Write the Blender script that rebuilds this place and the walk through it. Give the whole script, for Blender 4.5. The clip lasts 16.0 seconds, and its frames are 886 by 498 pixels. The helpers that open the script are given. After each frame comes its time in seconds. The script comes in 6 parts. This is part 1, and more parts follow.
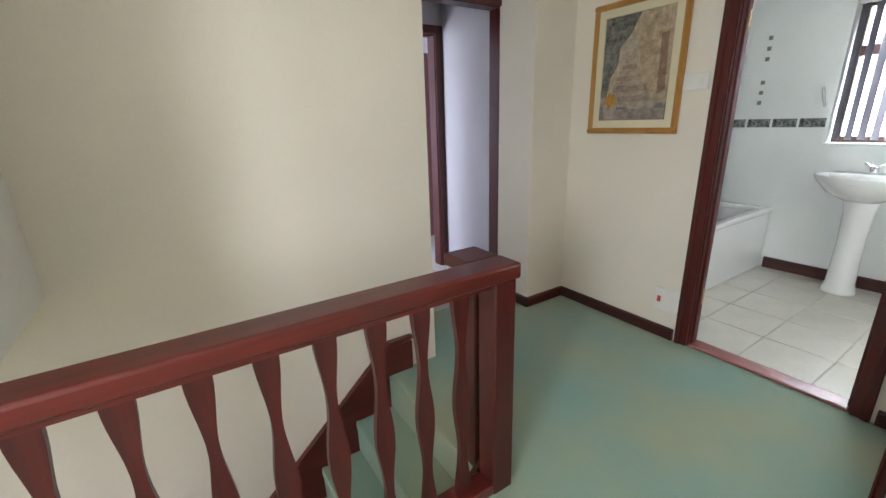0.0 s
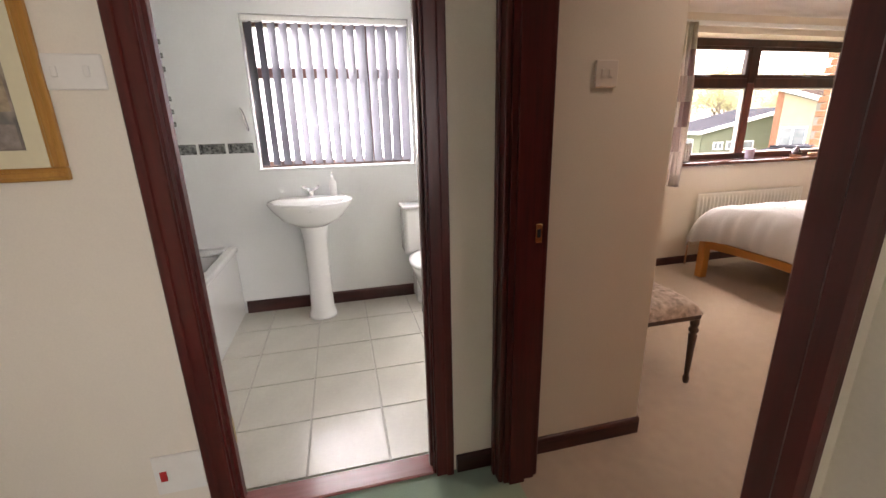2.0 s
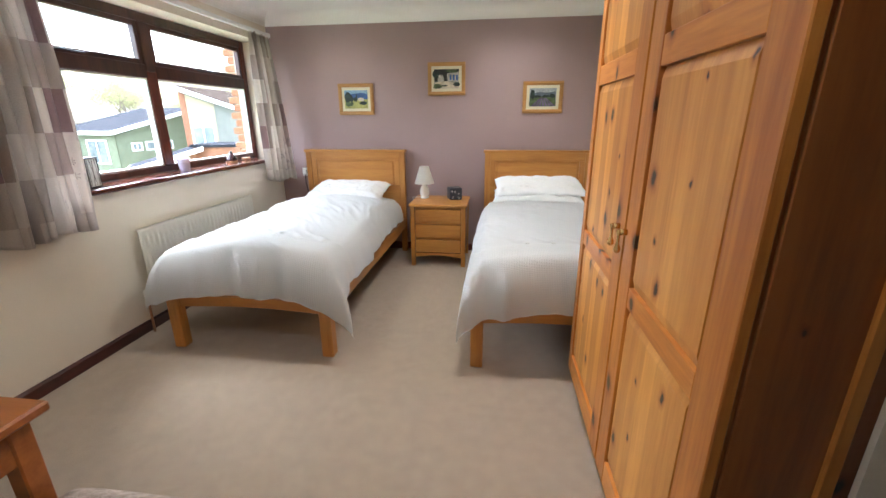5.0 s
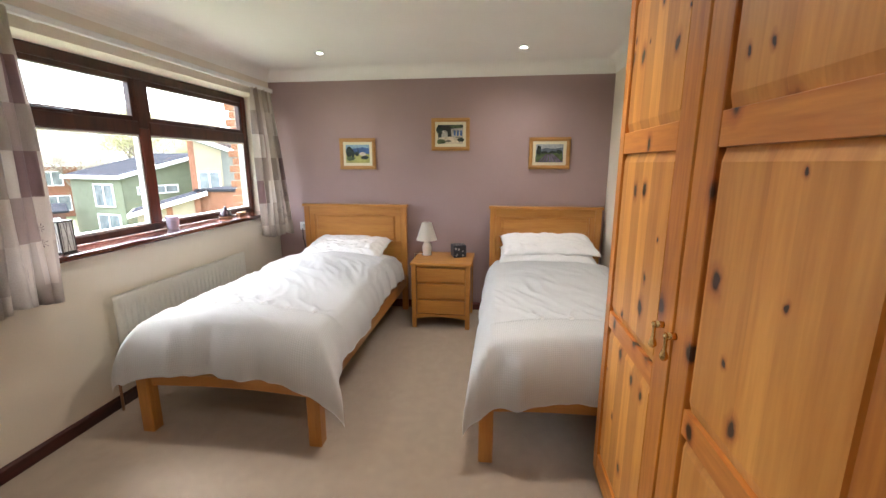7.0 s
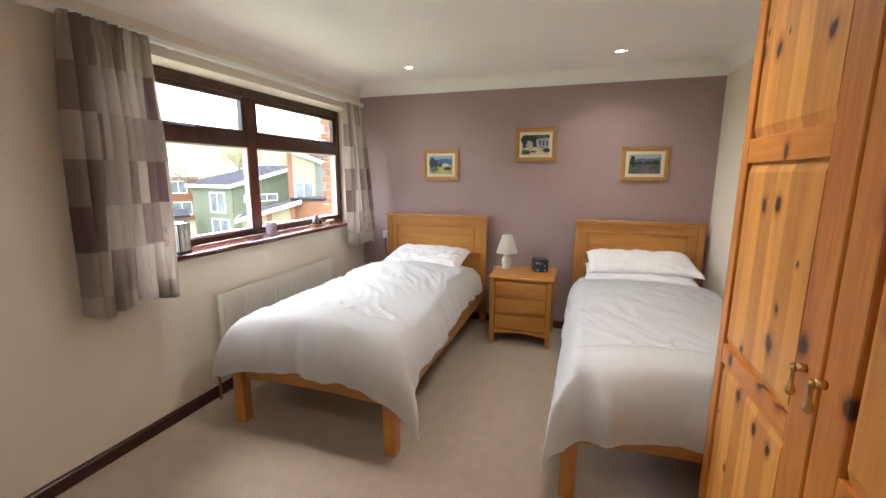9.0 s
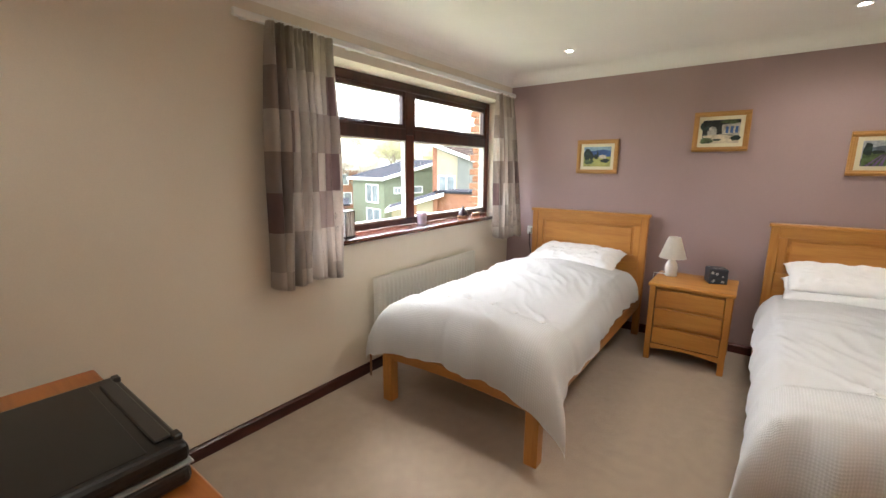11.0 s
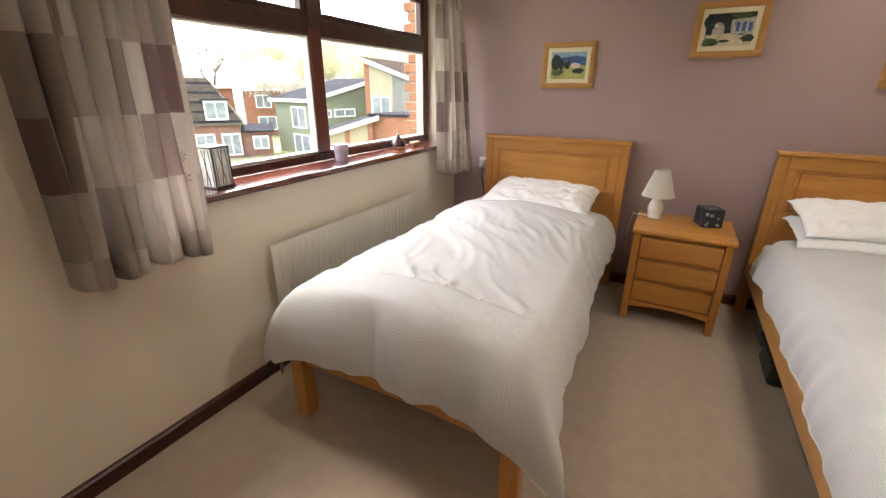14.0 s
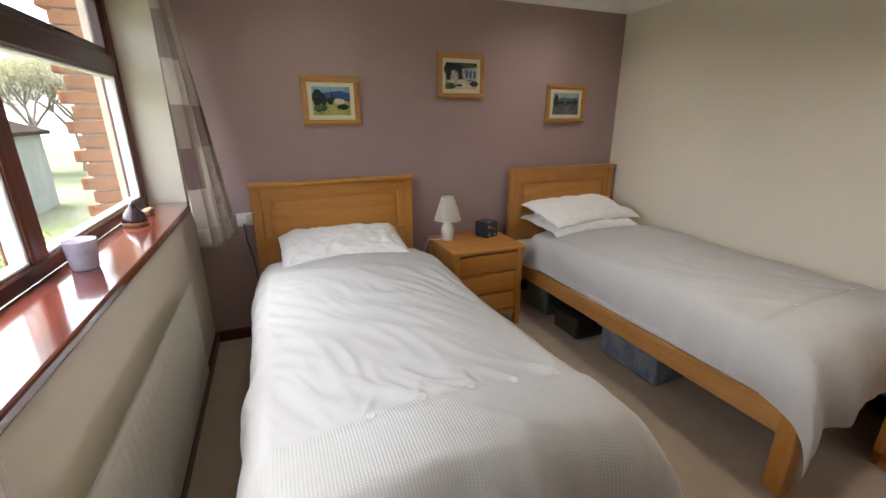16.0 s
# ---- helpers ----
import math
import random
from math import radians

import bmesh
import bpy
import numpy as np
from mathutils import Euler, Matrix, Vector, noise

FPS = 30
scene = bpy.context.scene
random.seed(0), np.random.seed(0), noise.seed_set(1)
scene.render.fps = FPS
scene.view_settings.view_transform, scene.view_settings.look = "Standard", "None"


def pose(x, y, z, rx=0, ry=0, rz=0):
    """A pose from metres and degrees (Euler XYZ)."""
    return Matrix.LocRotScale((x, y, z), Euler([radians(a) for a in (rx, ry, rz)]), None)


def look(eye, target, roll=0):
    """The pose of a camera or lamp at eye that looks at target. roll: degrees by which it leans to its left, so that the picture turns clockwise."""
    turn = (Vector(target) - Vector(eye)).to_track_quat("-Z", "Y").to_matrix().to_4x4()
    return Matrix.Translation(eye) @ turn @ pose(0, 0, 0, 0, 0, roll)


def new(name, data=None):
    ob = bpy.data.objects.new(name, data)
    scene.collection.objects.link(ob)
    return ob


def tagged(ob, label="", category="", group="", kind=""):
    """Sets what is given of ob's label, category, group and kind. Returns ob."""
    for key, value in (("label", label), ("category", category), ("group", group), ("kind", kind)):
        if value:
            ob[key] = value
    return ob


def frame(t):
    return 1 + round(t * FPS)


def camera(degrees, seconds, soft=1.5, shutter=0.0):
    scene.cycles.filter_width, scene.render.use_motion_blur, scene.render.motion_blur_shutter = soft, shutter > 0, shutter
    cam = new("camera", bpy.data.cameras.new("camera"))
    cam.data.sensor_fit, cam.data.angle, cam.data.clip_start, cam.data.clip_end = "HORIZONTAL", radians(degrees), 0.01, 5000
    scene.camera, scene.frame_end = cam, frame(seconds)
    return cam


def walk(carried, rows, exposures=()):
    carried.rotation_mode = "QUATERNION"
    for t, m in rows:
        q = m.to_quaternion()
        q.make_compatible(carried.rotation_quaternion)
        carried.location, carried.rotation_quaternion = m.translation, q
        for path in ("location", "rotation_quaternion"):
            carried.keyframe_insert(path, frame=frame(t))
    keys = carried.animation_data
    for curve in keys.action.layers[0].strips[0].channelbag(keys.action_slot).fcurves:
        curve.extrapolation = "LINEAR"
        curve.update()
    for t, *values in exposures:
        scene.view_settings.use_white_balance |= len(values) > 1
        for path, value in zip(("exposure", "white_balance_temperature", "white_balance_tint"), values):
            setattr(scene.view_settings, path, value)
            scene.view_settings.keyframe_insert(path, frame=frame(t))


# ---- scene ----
cam = camera(94.1, 16.0)
PATH = [
    (0, (0.639, 0.775, 1.338), (1.674, 2.38, 0.743), -1.8),
    (0.5, (0.794, 1.045, 1.312), (2.224, 2.309, 0.715), -2.5),
    (0.7, (0.898, 1.148, 1.314), (2.469, 2.227, 0.707), -2.5),
    (1, (1.055, 1.246, 1.322), (2.792, 2.023, 0.704), -1.9),
    (1.5, (1.384, 1.392, 1.331), (3.292, 1.51, 0.742), -1.6),
    (2, (1.723, 1.363, 1.336), (3.588, 0.91, 0.773), -1.4),
    (2.5, (2.053, 1.285, 1.371), (3.686, 0.273, 0.814), -0.8),
    (3, (2.342, 1.169, 1.355), (3.458, -0.386, 0.774), -1.4),
    (3.5, (2.487, 0.986, 1.361), (3.087, -0.82, 0.747), -1.9),
    (4, (2.562, 0.781, 1.34), (2.94, -1.081, 0.716), -1.4),
    (4.2, (2.587, 0.688, 1.343), (2.908, -1.184, 0.719), -1.1),
    (6.3, (2.678, 0.133, 1.409), (2.902, -1.79, 0.906), 0.1),
    (6.5, (2.686, 0.132, 1.427), (2.913, -1.797, 0.951), 0.2),
    (7, (2.698, 0.116, 1.446), (2.954, -1.825, 1.039), -0.0),
    (7.5, (2.688, 0.103, 1.468), (2.996, -1.838, 1.101), -0.1),
    (8, (2.679, 0.092, 1.465), (3.065, -1.839, 1.115), -0.2),
    (8.5, (2.677, 0.067, 1.451), (3.169, -1.84, 1.103), -0.2),
    (9, (2.745, 0.059, 1.438), (3.36, -1.811, 1.085), 0.2),
    (9.5, (2.837, 0.048, 1.411), (3.608, -1.764, 1.059), 0.4),
    (10, (2.852, 0.018, 1.435), (3.801, -1.702, 1.059), 0.7),
    (10.2, (2.895, 0.01, 1.401), (3.9, -1.682, 1.043), 0.8),
    (12.3, (2.847, -0.04, 1.464), (4.161, -1.474, 0.997), -0.7),
    (12.5, (2.849, -0.086, 1.459), (4.139, -1.537, 0.978), -1.1),
    (13, (2.961, -0.236, 1.432), (4.113, -1.776, 0.883), -1.7),
    (13.5, (3.16, -0.421, 1.384), (4.133, -2.049, 0.749), -0.8),
    (14, (3.319, -0.684, 1.372), (4.208, -2.324, 0.652), 0.4),
    (14.5, (3.665, -0.79, 1.349), (4.362, -2.512, 0.608), 0.5),
    (15, (4.022, -0.866, 1.39), (4.37, -2.689, 0.644), 1.1),
    (15.5, (4.287, -0.988, 1.413), (4.077, -2.867, 0.762), 0.7),
    (16, (4.446, -1.004, 1.426), (3.73, -2.771, 0.824), -0.2),
]
EXPOSURE = [(0.0, 4.1, 6250, 12), (0.5, 3.95, 6500, 14), (1.0, 3.95, 7100, 20), (1.8, 3.95, 7100, 24), (2.5, 4.05, 6700, 18), (3.0, 4.5, 5950, 11), (3.5, 4.65, 5600, 7), (4.2, 4.4, 5350, 4), (6.3, 3.9, 5900, 9), (10.2, 3.82, 6000, 9), (12.5, 3.85, 6400, 10), (14.0, 3.6, 6500, 11), (16.0, 3.1, 6100, 9)]
walk(cam, [(t, look(eye, target, roll)) for t, eye, target, roll in PATH], EXPOSURE)

# ---- world and sun ----
world = bpy.data.worlds.new("overcast_sky")
scene.world = world
world.use_nodes = True
wn = world.node_tree
sky = wn.nodes.new("ShaderNodeTexSky")
sky.sky_type = "NISHITA"
sky.sun_disc = False
sky.sun_elevation = radians(62)
sky.sun_rotation = radians(126)
sky.dust_density = 4.0
hsv = wn.nodes.new("ShaderNodeHueSaturation")
hsv.inputs["Saturation"].default_value = 0.25
wn.links.new(sky.outputs[0], hsv.inputs["Color"])
wn.links.new(hsv.outputs[0], wn.nodes["Background"].inputs["Color"])
wn.nodes["Background"].inputs["Strength"].default_value = 0.15
sun_data = bpy.data.lights.new("sun", "SUN")
sun_data.energy, sun_data.angle, sun_data.color = 0.8, radians(40), (1.0, 0.96, 0.91)
sun = new("sun", sun_data)
sun.matrix_world = look((9.5, -7, 22), (0, 0, 0))


# ---- materials ----
def mat(name, color, rough=0.6, metal=0.0, var=0.06, scale=6.0, bump=0.0, bscale=60.0, spec=0.5, color2=None, stretch=None, sheen=0.0, coat=0.0):
    """Principled material with two-scale colour variation and a fine bump."""
    m = bpy.data.materials.new(name)
    m.use_nodes = True
    nt = m.node_tree
    b = nt.nodes["Principled BSDF"]
    b.inputs["Roughness"].default_value = rough
    b.inputs["Metallic"].default_value = metal
    b.inputs["Specular IOR Level"].default_value = spec
    b.inputs["Sheen Weight"].default_value = sheen
    b.inputs["Coat Weight"].default_value = coat
    b.inputs["Coat Roughness"].default_value = 0.12
    tc = nt.nodes.new("ShaderNodeTexCoord")
    mp = nt.nodes.new("ShaderNodeMapping")
    mp.inputs["Scale"].default_value = stretch or (1, 1, 1)
    nt.links.new(tc.outputs["Object"], mp.inputs[0])
    n1 = nt.nodes.new("ShaderNodeTexNoise")
    n1.inputs["Scale"].default_value = scale
    n1.inputs["Detail"].default_value = 5
    n2 = nt.nodes.new("ShaderNodeTexNoise")
    n2.inputs["Scale"].default_value = bscale
    n2.inputs["Detail"].default_value = 3
    nt.links.new(mp.outputs[0], n1.inputs[0])
    nt.links.new(mp.outputs[0], n2.inputs[0])
    mixf = nt.nodes.new("ShaderNodeMath")
    mixf.operation = "MULTIPLY_ADD"
    mixf.inputs[1].default_value = 0.65
    nt.links.new(n1.outputs[0], mixf.inputs[0])
    half = nt.nodes.new("ShaderNodeMath")
    half.operation = "MULTIPLY"
    half.inputs[1].default_value = 0.35
    nt.links.new(n2.outputs[0], half.inputs[0])
    nt.links.new(half.outputs[0], mixf.inputs[2])
    ramp = nt.nodes.new("ShaderNodeValToRGB")
    c2 = color2 or tuple(c * (1 - var * 2.2) for c in color)
    c1 = color if color2 else tuple(min(1, c * (1 + var)) for c in color)
    ramp.color_ramp.elements[0].position, ramp.color_ramp.elements[1].position = 0.32, 0.68
    ramp.color_ramp.elements[0].color, ramp.color_ramp.elements[1].color = (*c2, 1), (*c1, 1)
    nt.links.new(mixf.outputs[0], ramp.inputs[0])
    nt.links.new(ramp.outputs[0], b.inputs["Base Color"])
    if bump:
        bp = nt.nodes.new("ShaderNodeBump")
        bp.inputs["Strength"].default_value = min(1, bump)
        bp.inputs["Distance"].default_value = 0.004
        nt.links.new(n2.outputs[0], bp.inputs["Height"])
        nt.links.new(bp.outputs[0], b.inputs["Normal"])
    return m


def wood_mat(name, light, dark, grain_axis="z", rough=0.4, knots=0.0, coat=0.0, scale=1.0, kn=(0.045, 0.015, 0.006), plank=0.0):
    """Streaked timber, with optional dark knots; the grain runs along one axis."""
    m = bpy.data.materials.new(name)
    m.use_nodes = True
    nt = m.node_tree
    L = nt.links.new
    b = nt.nodes["Principled BSDF"]
    b.inputs["Roughness"].default_value = rough
    b.inputs["Coat Weight"].default_value = coat
    b.inputs["Coat Roughness"].default_value = 0.15
    tc = nt.nodes.new("ShaderNodeTexCoord")
    mp = nt.nodes.new("ShaderNodeMapping")
    k = {"x": (0.09, 1, 1), "y": (1, 0.09, 1), "z": (1, 1, 0.09)}[grain_axis]
    mp.inputs["Scale"].default_value = [v * scale for v in k]
    L(tc.outputs["Object"], mp.inputs[0])
    n1 = nt.nodes.new("ShaderNodeTexNoise")
    n1.inputs["Scale"].default_value, n1.inputs["Detail"].default_value = 12, 6
    n1.inputs["Distortion"].default_value = 1.0
    L(mp.outputs[0], n1.inputs[0])
    n2 = nt.nodes.new("ShaderNodeTexNoise")
    n2.inputs["Scale"].default_value, n2.inputs["Detail"].default_value = 95, 3
    L(mp.outputs[0], n2.inputs[0])
    add = nt.nodes.new("ShaderNodeMath")
    add.operation = "MULTIPLY_ADD"
    add.inputs[1].default_value = 0.3
    L(n2.outputs[0], add.inputs[0])
    half = nt.nodes.new("ShaderNodeMath")
    half.operation = "MULTIPLY"
    half.inputs[1].default_value = 0.7
    L(n1.outputs[0], half.inputs[0])
    L(half.outputs[0], add.inputs[2])
    ramp = nt.nodes.new("ShaderNodeValToRGB")
    ramp.color_ramp.elements[0].position, ramp.color_ramp.elements[1].position = 0.36, 0.64
    ramp.color_ramp.elements[0].color, ramp.color_ramp.elements[1].color = (*dark, 1), (*light, 1)
    L(add.outputs[0], ramp.inputs[0])
    col = ramp.outputs[0]
    if knots:
        sx_ = nt.nodes.new("ShaderNodeSeparateXYZ")
        L(tc.outputs["Object"], sx_.inputs[0])
        mk = nt.nodes.new("ShaderNodeCombineXYZ")
        across = nt.nodes.new("ShaderNodeMath")
        across.operation = "ADD"
        L(sx_.outputs[0], across.inputs[0])
        L(sx_.outputs[1], across.inputs[1])
        L(across.outputs[0], mk.inputs[0])
        tall = nt.nodes.new("ShaderNodeMath")
        tall.operation = "MULTIPLY"
        tall.inputs[1].default_value = 0.7
        L(sx_.outputs[2], tall.inputs[0])
        L(tall.outputs[0], mk.inputs[1])
        vo = nt.nodes.new("ShaderNodeTexVoronoi")
        vo.voronoi_dimensions = "2D"
        vo.inputs["Scale"].default_value = knots
        vo.inputs["Randomness"].default_value = 1.0
        wob = nt.nodes.new("ShaderNodeTexNoise")
        wob.inputs["Scale"].default_value = 26
        L(tc.outputs["Object"], wob.inputs[0])
        wm = nt.nodes.new("ShaderNodeVectorMath")
        wm.operation = "SCALE"
        wm.inputs["Scale"].default_value = 0.022
        L(wob.outputs["Color"], wm.inputs[0])
        wa = nt.nodes.new("ShaderNodeVectorMath")
        wa.operation = "ADD"
        L(wm.outputs[0], wa.inputs[0])
        L(mk.outputs[0], wa.inputs[1])
        L(wa.outputs[0], vo.inputs["Vector"])
        kr = nt.nodes.new("ShaderNodeValToRGB")
        kr.color_ramp.elements[0].position, kr.color_ramp.elements[0].color = 0.075, (1, 1, 1, 1)
        kr.color_ramp.elements[1].position, kr.color_ramp.elements[1].color = 0.145, (0, 0, 0, 1)
        ring = kr.color_ramp.elements.new(0.105)
        ring.color = (0.4, 0.4, 0.4, 1)
        wh = nt.nodes.new("ShaderNodeMath")
        wh.operation = "GREATER_THAN"
        wh.inputs[1].default_value = 0.38
        sep = nt.nodes.new("ShaderNodeSeparateColor")
        L(vo.outputs["Color"], sep.inputs[0])
        L(sep.outputs[0], wh.inputs[0])
        # knots of differing size
        big = nt.nodes.new("ShaderNodeMath")
        big.operation = "MULTIPLY_ADD"
        big.inputs[1].default_value, big.inputs[2].default_value = 0.9, 0.28
        L(sep.outputs[1], big.inputs[0])
        dv_ = nt.nodes.new("ShaderNodeMath")
        dv_.operation = "DIVIDE"
        L(vo.outputs["Distance"], dv_.inputs[0])
        L(big.outputs[0], dv_.inputs[1])
        L(dv_.outputs[0], kr.inputs[0])
        mu = nt.nodes.new("ShaderNodeMath")
        mu.operation = "MULTIPLY"
        L(kr.outputs[0], mu.inputs[0])
        L(wh.outputs[0], mu.inputs[1])
        mx = nt.nodes.new("ShaderNodeMix")
        mx.data_type = "RGBA"
        L(mu.outputs[0], mx.inputs["Factor"])
        L(col, mx.inputs["A"])
        mx.inputs["B"].default_value = (*kn, 1)
        halo = nt.nodes.new("ShaderNodeValToRGB")
        halo.color_ramp.elements[0].position, halo.color_ramp.elements[0].color = 0.12, (0.74, 0.56, 0.44, 1)
        halo.color_ramp.elements[1].position, halo.color_ramp.elements[1].color = 0.26, (1, 1, 1, 1)
        L(dv_.outputs[0], halo.inputs[0])
        hm = nt.nodes.new("ShaderNodeMix")
        hm.data_type, hm.blend_type = "RGBA", "MULTIPLY"
        L(wh.outputs[0], hm.inputs["Factor"])
        L(mx.outputs["Result"], hm.inputs["A"])
        L(halo.outputs[0], hm.inputs["B"])
        col = hm.outputs["Result"]
    if plank:
        # boards glued edge to edge, each its own tone
        sp_ = nt.nodes.new("ShaderNodeSeparateXYZ")
        L(tc.outputs["Object"], sp_.inputs[0])
        fq = nt.nodes.new("ShaderNodeMath")
        fq.operation = "MULTIPLY_ADD"
        fq.inputs[1].default_value, fq.inputs[2].default_value = 1 / plank, 0.37
        L(sp_.outputs[1], fq.inputs[0])
        fo = nt.nodes.new("ShaderNodeMath")
        fo.operation = "FLOOR"
        L(fq.outputs[0], fo.inputs[0])
        wn_ = nt.nodes.new("ShaderNodeTexWhiteNoise")
        wn_.noise_dimensions = "1D"
        L(fo.outputs[0], wn_.inputs["W"])
        pr_ = nt.nodes.new("ShaderNodeValToRGB")
        pr_.color_ramp.elements[0].color, pr_.color_ramp.elements[1].color = (0.72, 0.66, 0.60, 1), (1, 1, 1, 1)
        L(wn_.outputs["Value"], pr_.inputs[0])
        pm = nt.nodes.new("ShaderNodeMix")
        pm.data_type, pm.blend_type = "RGBA", "MULTIPLY"
        pm.inputs["Factor"].default_value = 1.0
        L(col, pm.inputs["A"])
        L(pr_.outputs[0], pm.inputs["B"])
        col = pm.outputs["Result"]
    L(col, b.inputs["Base Color"])
    bp = nt.nodes.new("ShaderNodeBump")
    bp.inputs["Strength"].default_value, bp.inputs["Distance"].default_value = 0.15, 0.002
    L(add.outputs[0], bp.inputs["Height"])
    L(bp.outputs[0], b.inputs["Normal"])
    return m


def glass_mat(name, color=(1, 1, 1), rough=0.0):
    m = bpy.data.materials.new(name)
    m.use_nodes = True
    nt = m.node_tree
    nt.nodes.remove(nt.nodes["Principled BSDF"])
    tr = nt.nodes.new("ShaderNodeBsdfTransparent")
    tr.inputs[0].default_value = (*color, 1)
    gl = nt.nodes.new("ShaderNodeBsdfGlossy")
    gl.inputs["Roughness"].default_value = rough
    fr = nt.nodes.new("ShaderNodeLayerWeight")
    po = nt.nodes.new("ShaderNodeMath")
    po.operation = "POWER"
    po.inputs[1].default_value = 5.0
    nt.links.new(fr.outputs["Facing"], po.inputs[0])
    ad = nt.nodes.new("ShaderNodeMath")
    ad.operation = "MULTIPLY_ADD"
    ad.inputs[1].default_value, ad.inputs[2].default_value = 0.7, 0.02
    nt.links.new(po.outputs[0], ad.inputs[0])
    mx = nt.nodes.new("ShaderNodeMixShader")
    nt.links.new(ad.outputs[0], mx.inputs[0])
    nt.links.new(tr.outputs[0], mx.inputs[1])
    nt.links.new(gl.outputs[0], mx.inputs[2])
    nt.links.new(mx.outputs[0], nt.nodes["Material Output"].inputs[0])
    return m


def glow_mat(name, color, strength):
    m = bpy.data.materials.new(name)
    m.use_nodes = True
    b = m.node_tree.nodes["Principled BSDF"]
    b.inputs["Base Color"].default_value = (*color, 1)
    b.inputs["Emission Color"].default_value = (*color, 1)
    b.inputs["Emission Strength"].default_value = strength
    return m


CREAM = mat("cream_paint", (0.76, 0.69, 0.58), 0.75, var=0.03, scale=1.5, bump=0.04, bscale=180)
LAND = mat("landing_paint", (0.80, 0.74, 0.645), 0.75, var=0.03, scale=1.5, bump=0.04, bscale=180)
LILAC = mat("pale_lilac_paint", (0.62, 0.60, 0.66), 0.75, var=0.02, scale=1.5, bump=0.12, bscale=180)
MAUVE = mat("mauve_paint", (0.375, 0.266, 0.256), 0.7, var=0.025, scale=2.0, bump=0.12, bscale=160)
CEIL = mat("white_ceiling_paint", (0.88, 0.86, 0.82), 0.8, var=0.015, scale=2, bump=0.1, bscale=120)
BEIGE = mat("beige_carpet", (0.43, 0.34, 0.255), 0.95, var=0.05, scale=14, bump=0.9, bscale=420, spec=0.1, sheen=0.3)
GREEN = mat("green_carpet", (0.185, 0.375, 0.345), 0.95, color2=(0.37, 0.39, 0.24), scale=1.7, bump=0.9, bscale=420, spec=0.1, sheen=0.3)
GREY = mat("pale_grey_carpet", (0.55, 0.54, 0.52), 0.95, var=0.05, scale=4, bump=0.8, bscale=400, spec=0.1)
MAHOG = wood_mat("dark_mahogany_stain", (0.092, 0.010, 0.008), (0.042, 0.005, 0.004), "z", 0.36, coat=0.06)
MAHOGX = wood_mat("dark_mahogany_rail", (0.115, 0.014, 0.010), (0.062, 0.008, 0.006), "x", 0.28, coat=0.15)
MAHOGY = wood_mat("dark_mahogany_skirting", (0.062, 0.013, 0.010), (0.028, 0.007, 0.006), "y", 0.32, coat=0.12)
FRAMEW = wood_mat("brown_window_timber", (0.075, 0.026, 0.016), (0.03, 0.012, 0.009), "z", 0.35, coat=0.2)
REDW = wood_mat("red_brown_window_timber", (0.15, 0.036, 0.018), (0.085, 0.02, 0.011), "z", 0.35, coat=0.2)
SILLW = wood_mat("polished_mahogany_sill", (0.15, 0.038, 0.022), (0.075, 0.018, 0.012), "y", 0.10, coat=1.0)
DOORW = wood_mat("gloss_red_mahogany", (0.23, 0.078, 0.070), (0.18, 0.055, 0.050), "z", 0.28, coat=0.5)
OAK = wood_mat("honey_oak", (0.53, 0.245, 0.048), (0.41, 0.165, 0.030), "x", 0.38, coat=0.15)
OAKZ = wood_mat("honey_oak_upright", (0.53, 0.245, 0.048), (0.41, 0.165, 0.030), "z", 0.38, coat=0.15)
OAKY = wood_mat("honey_oak_long", (0.50, 0.25, 0.07), (0.40, 0.17, 0.04), "y", 0.38, coat=0.15)
PINEP = wood_mat("yellow_knotty_pine_panel", (0.80, 0.39, 0.085), (0.62, 0.255, 0.045), "z", 0.42, knots=7.0, coat=0.08, plank=0.082)
PINE = wood_mat("knotty_orange_pine", (0.60, 0.235, 0.036), (0.38, 0.115, 0.015), "z", 0.40, knots=5.0, coat=0.08)
PINEY = wood_mat("orange_pine_rail", (0.70, 0.285, 0.045), (0.48, 0.15, 0.02), "y", 0.40, knots=4.0, coat=0.08)
# darker copy of the pine: the wardrobe sides' shade is put into the colour
PINED = wood_mat("shaded_orange_pine_side", (0.30, 0.095, 0.018), (0.18, 0.05, 0.010), "z", 0.35, knots=7.0, coat=0.3)
BEECH = wood_mat("pale_picture_frame_wood", (0.52, 0.28, 0.085), (0.42, 0.20, 0.05), "x", 0.4)
GILT = wood_mat("gold_oak_picture_frame", (0.50, 0.26, 0.06), (0.38, 0.17, 0.035), "z", 0.4)
DARKLEG = wood_mat("dark_walnut", (0.07, 0.03, 0.018), (0.03, 0.014, 0.01), "z", 0.3, coat=0.3)
RADW = mat("cream_white_radiator_enamel", (0.88, 0.85, 0.76), 0.3, var=0.015, scale=3)
WHITEP = mat("white_gloss_paint", (0.8, 0.8, 0.78), 0.35, var=0.02, scale=4)
SWITCHP = mat("cream_switch_plastic", (0.72, 0.66, 0.58), 0.45, var=0.02, scale=10)
PLASTIC = mat("white_switch_plastic", (0.8, 0.78, 0.74), 0.4, var=0.02, scale=10)
BRASS = mat("polished_brass", (0.72, 0.50, 0.22), 0.25, metal=1.0, var=0.06, scale=30)
CHROME = mat("chrome", (0.8, 0.8, 0.82), 0.12, metal=1.0, var=0.03, scale=30)
COPPER = mat("copper_pipe", (0.45, 0.24, 0.14), 0.35, metal=1.0, var=0.1, scale=30)
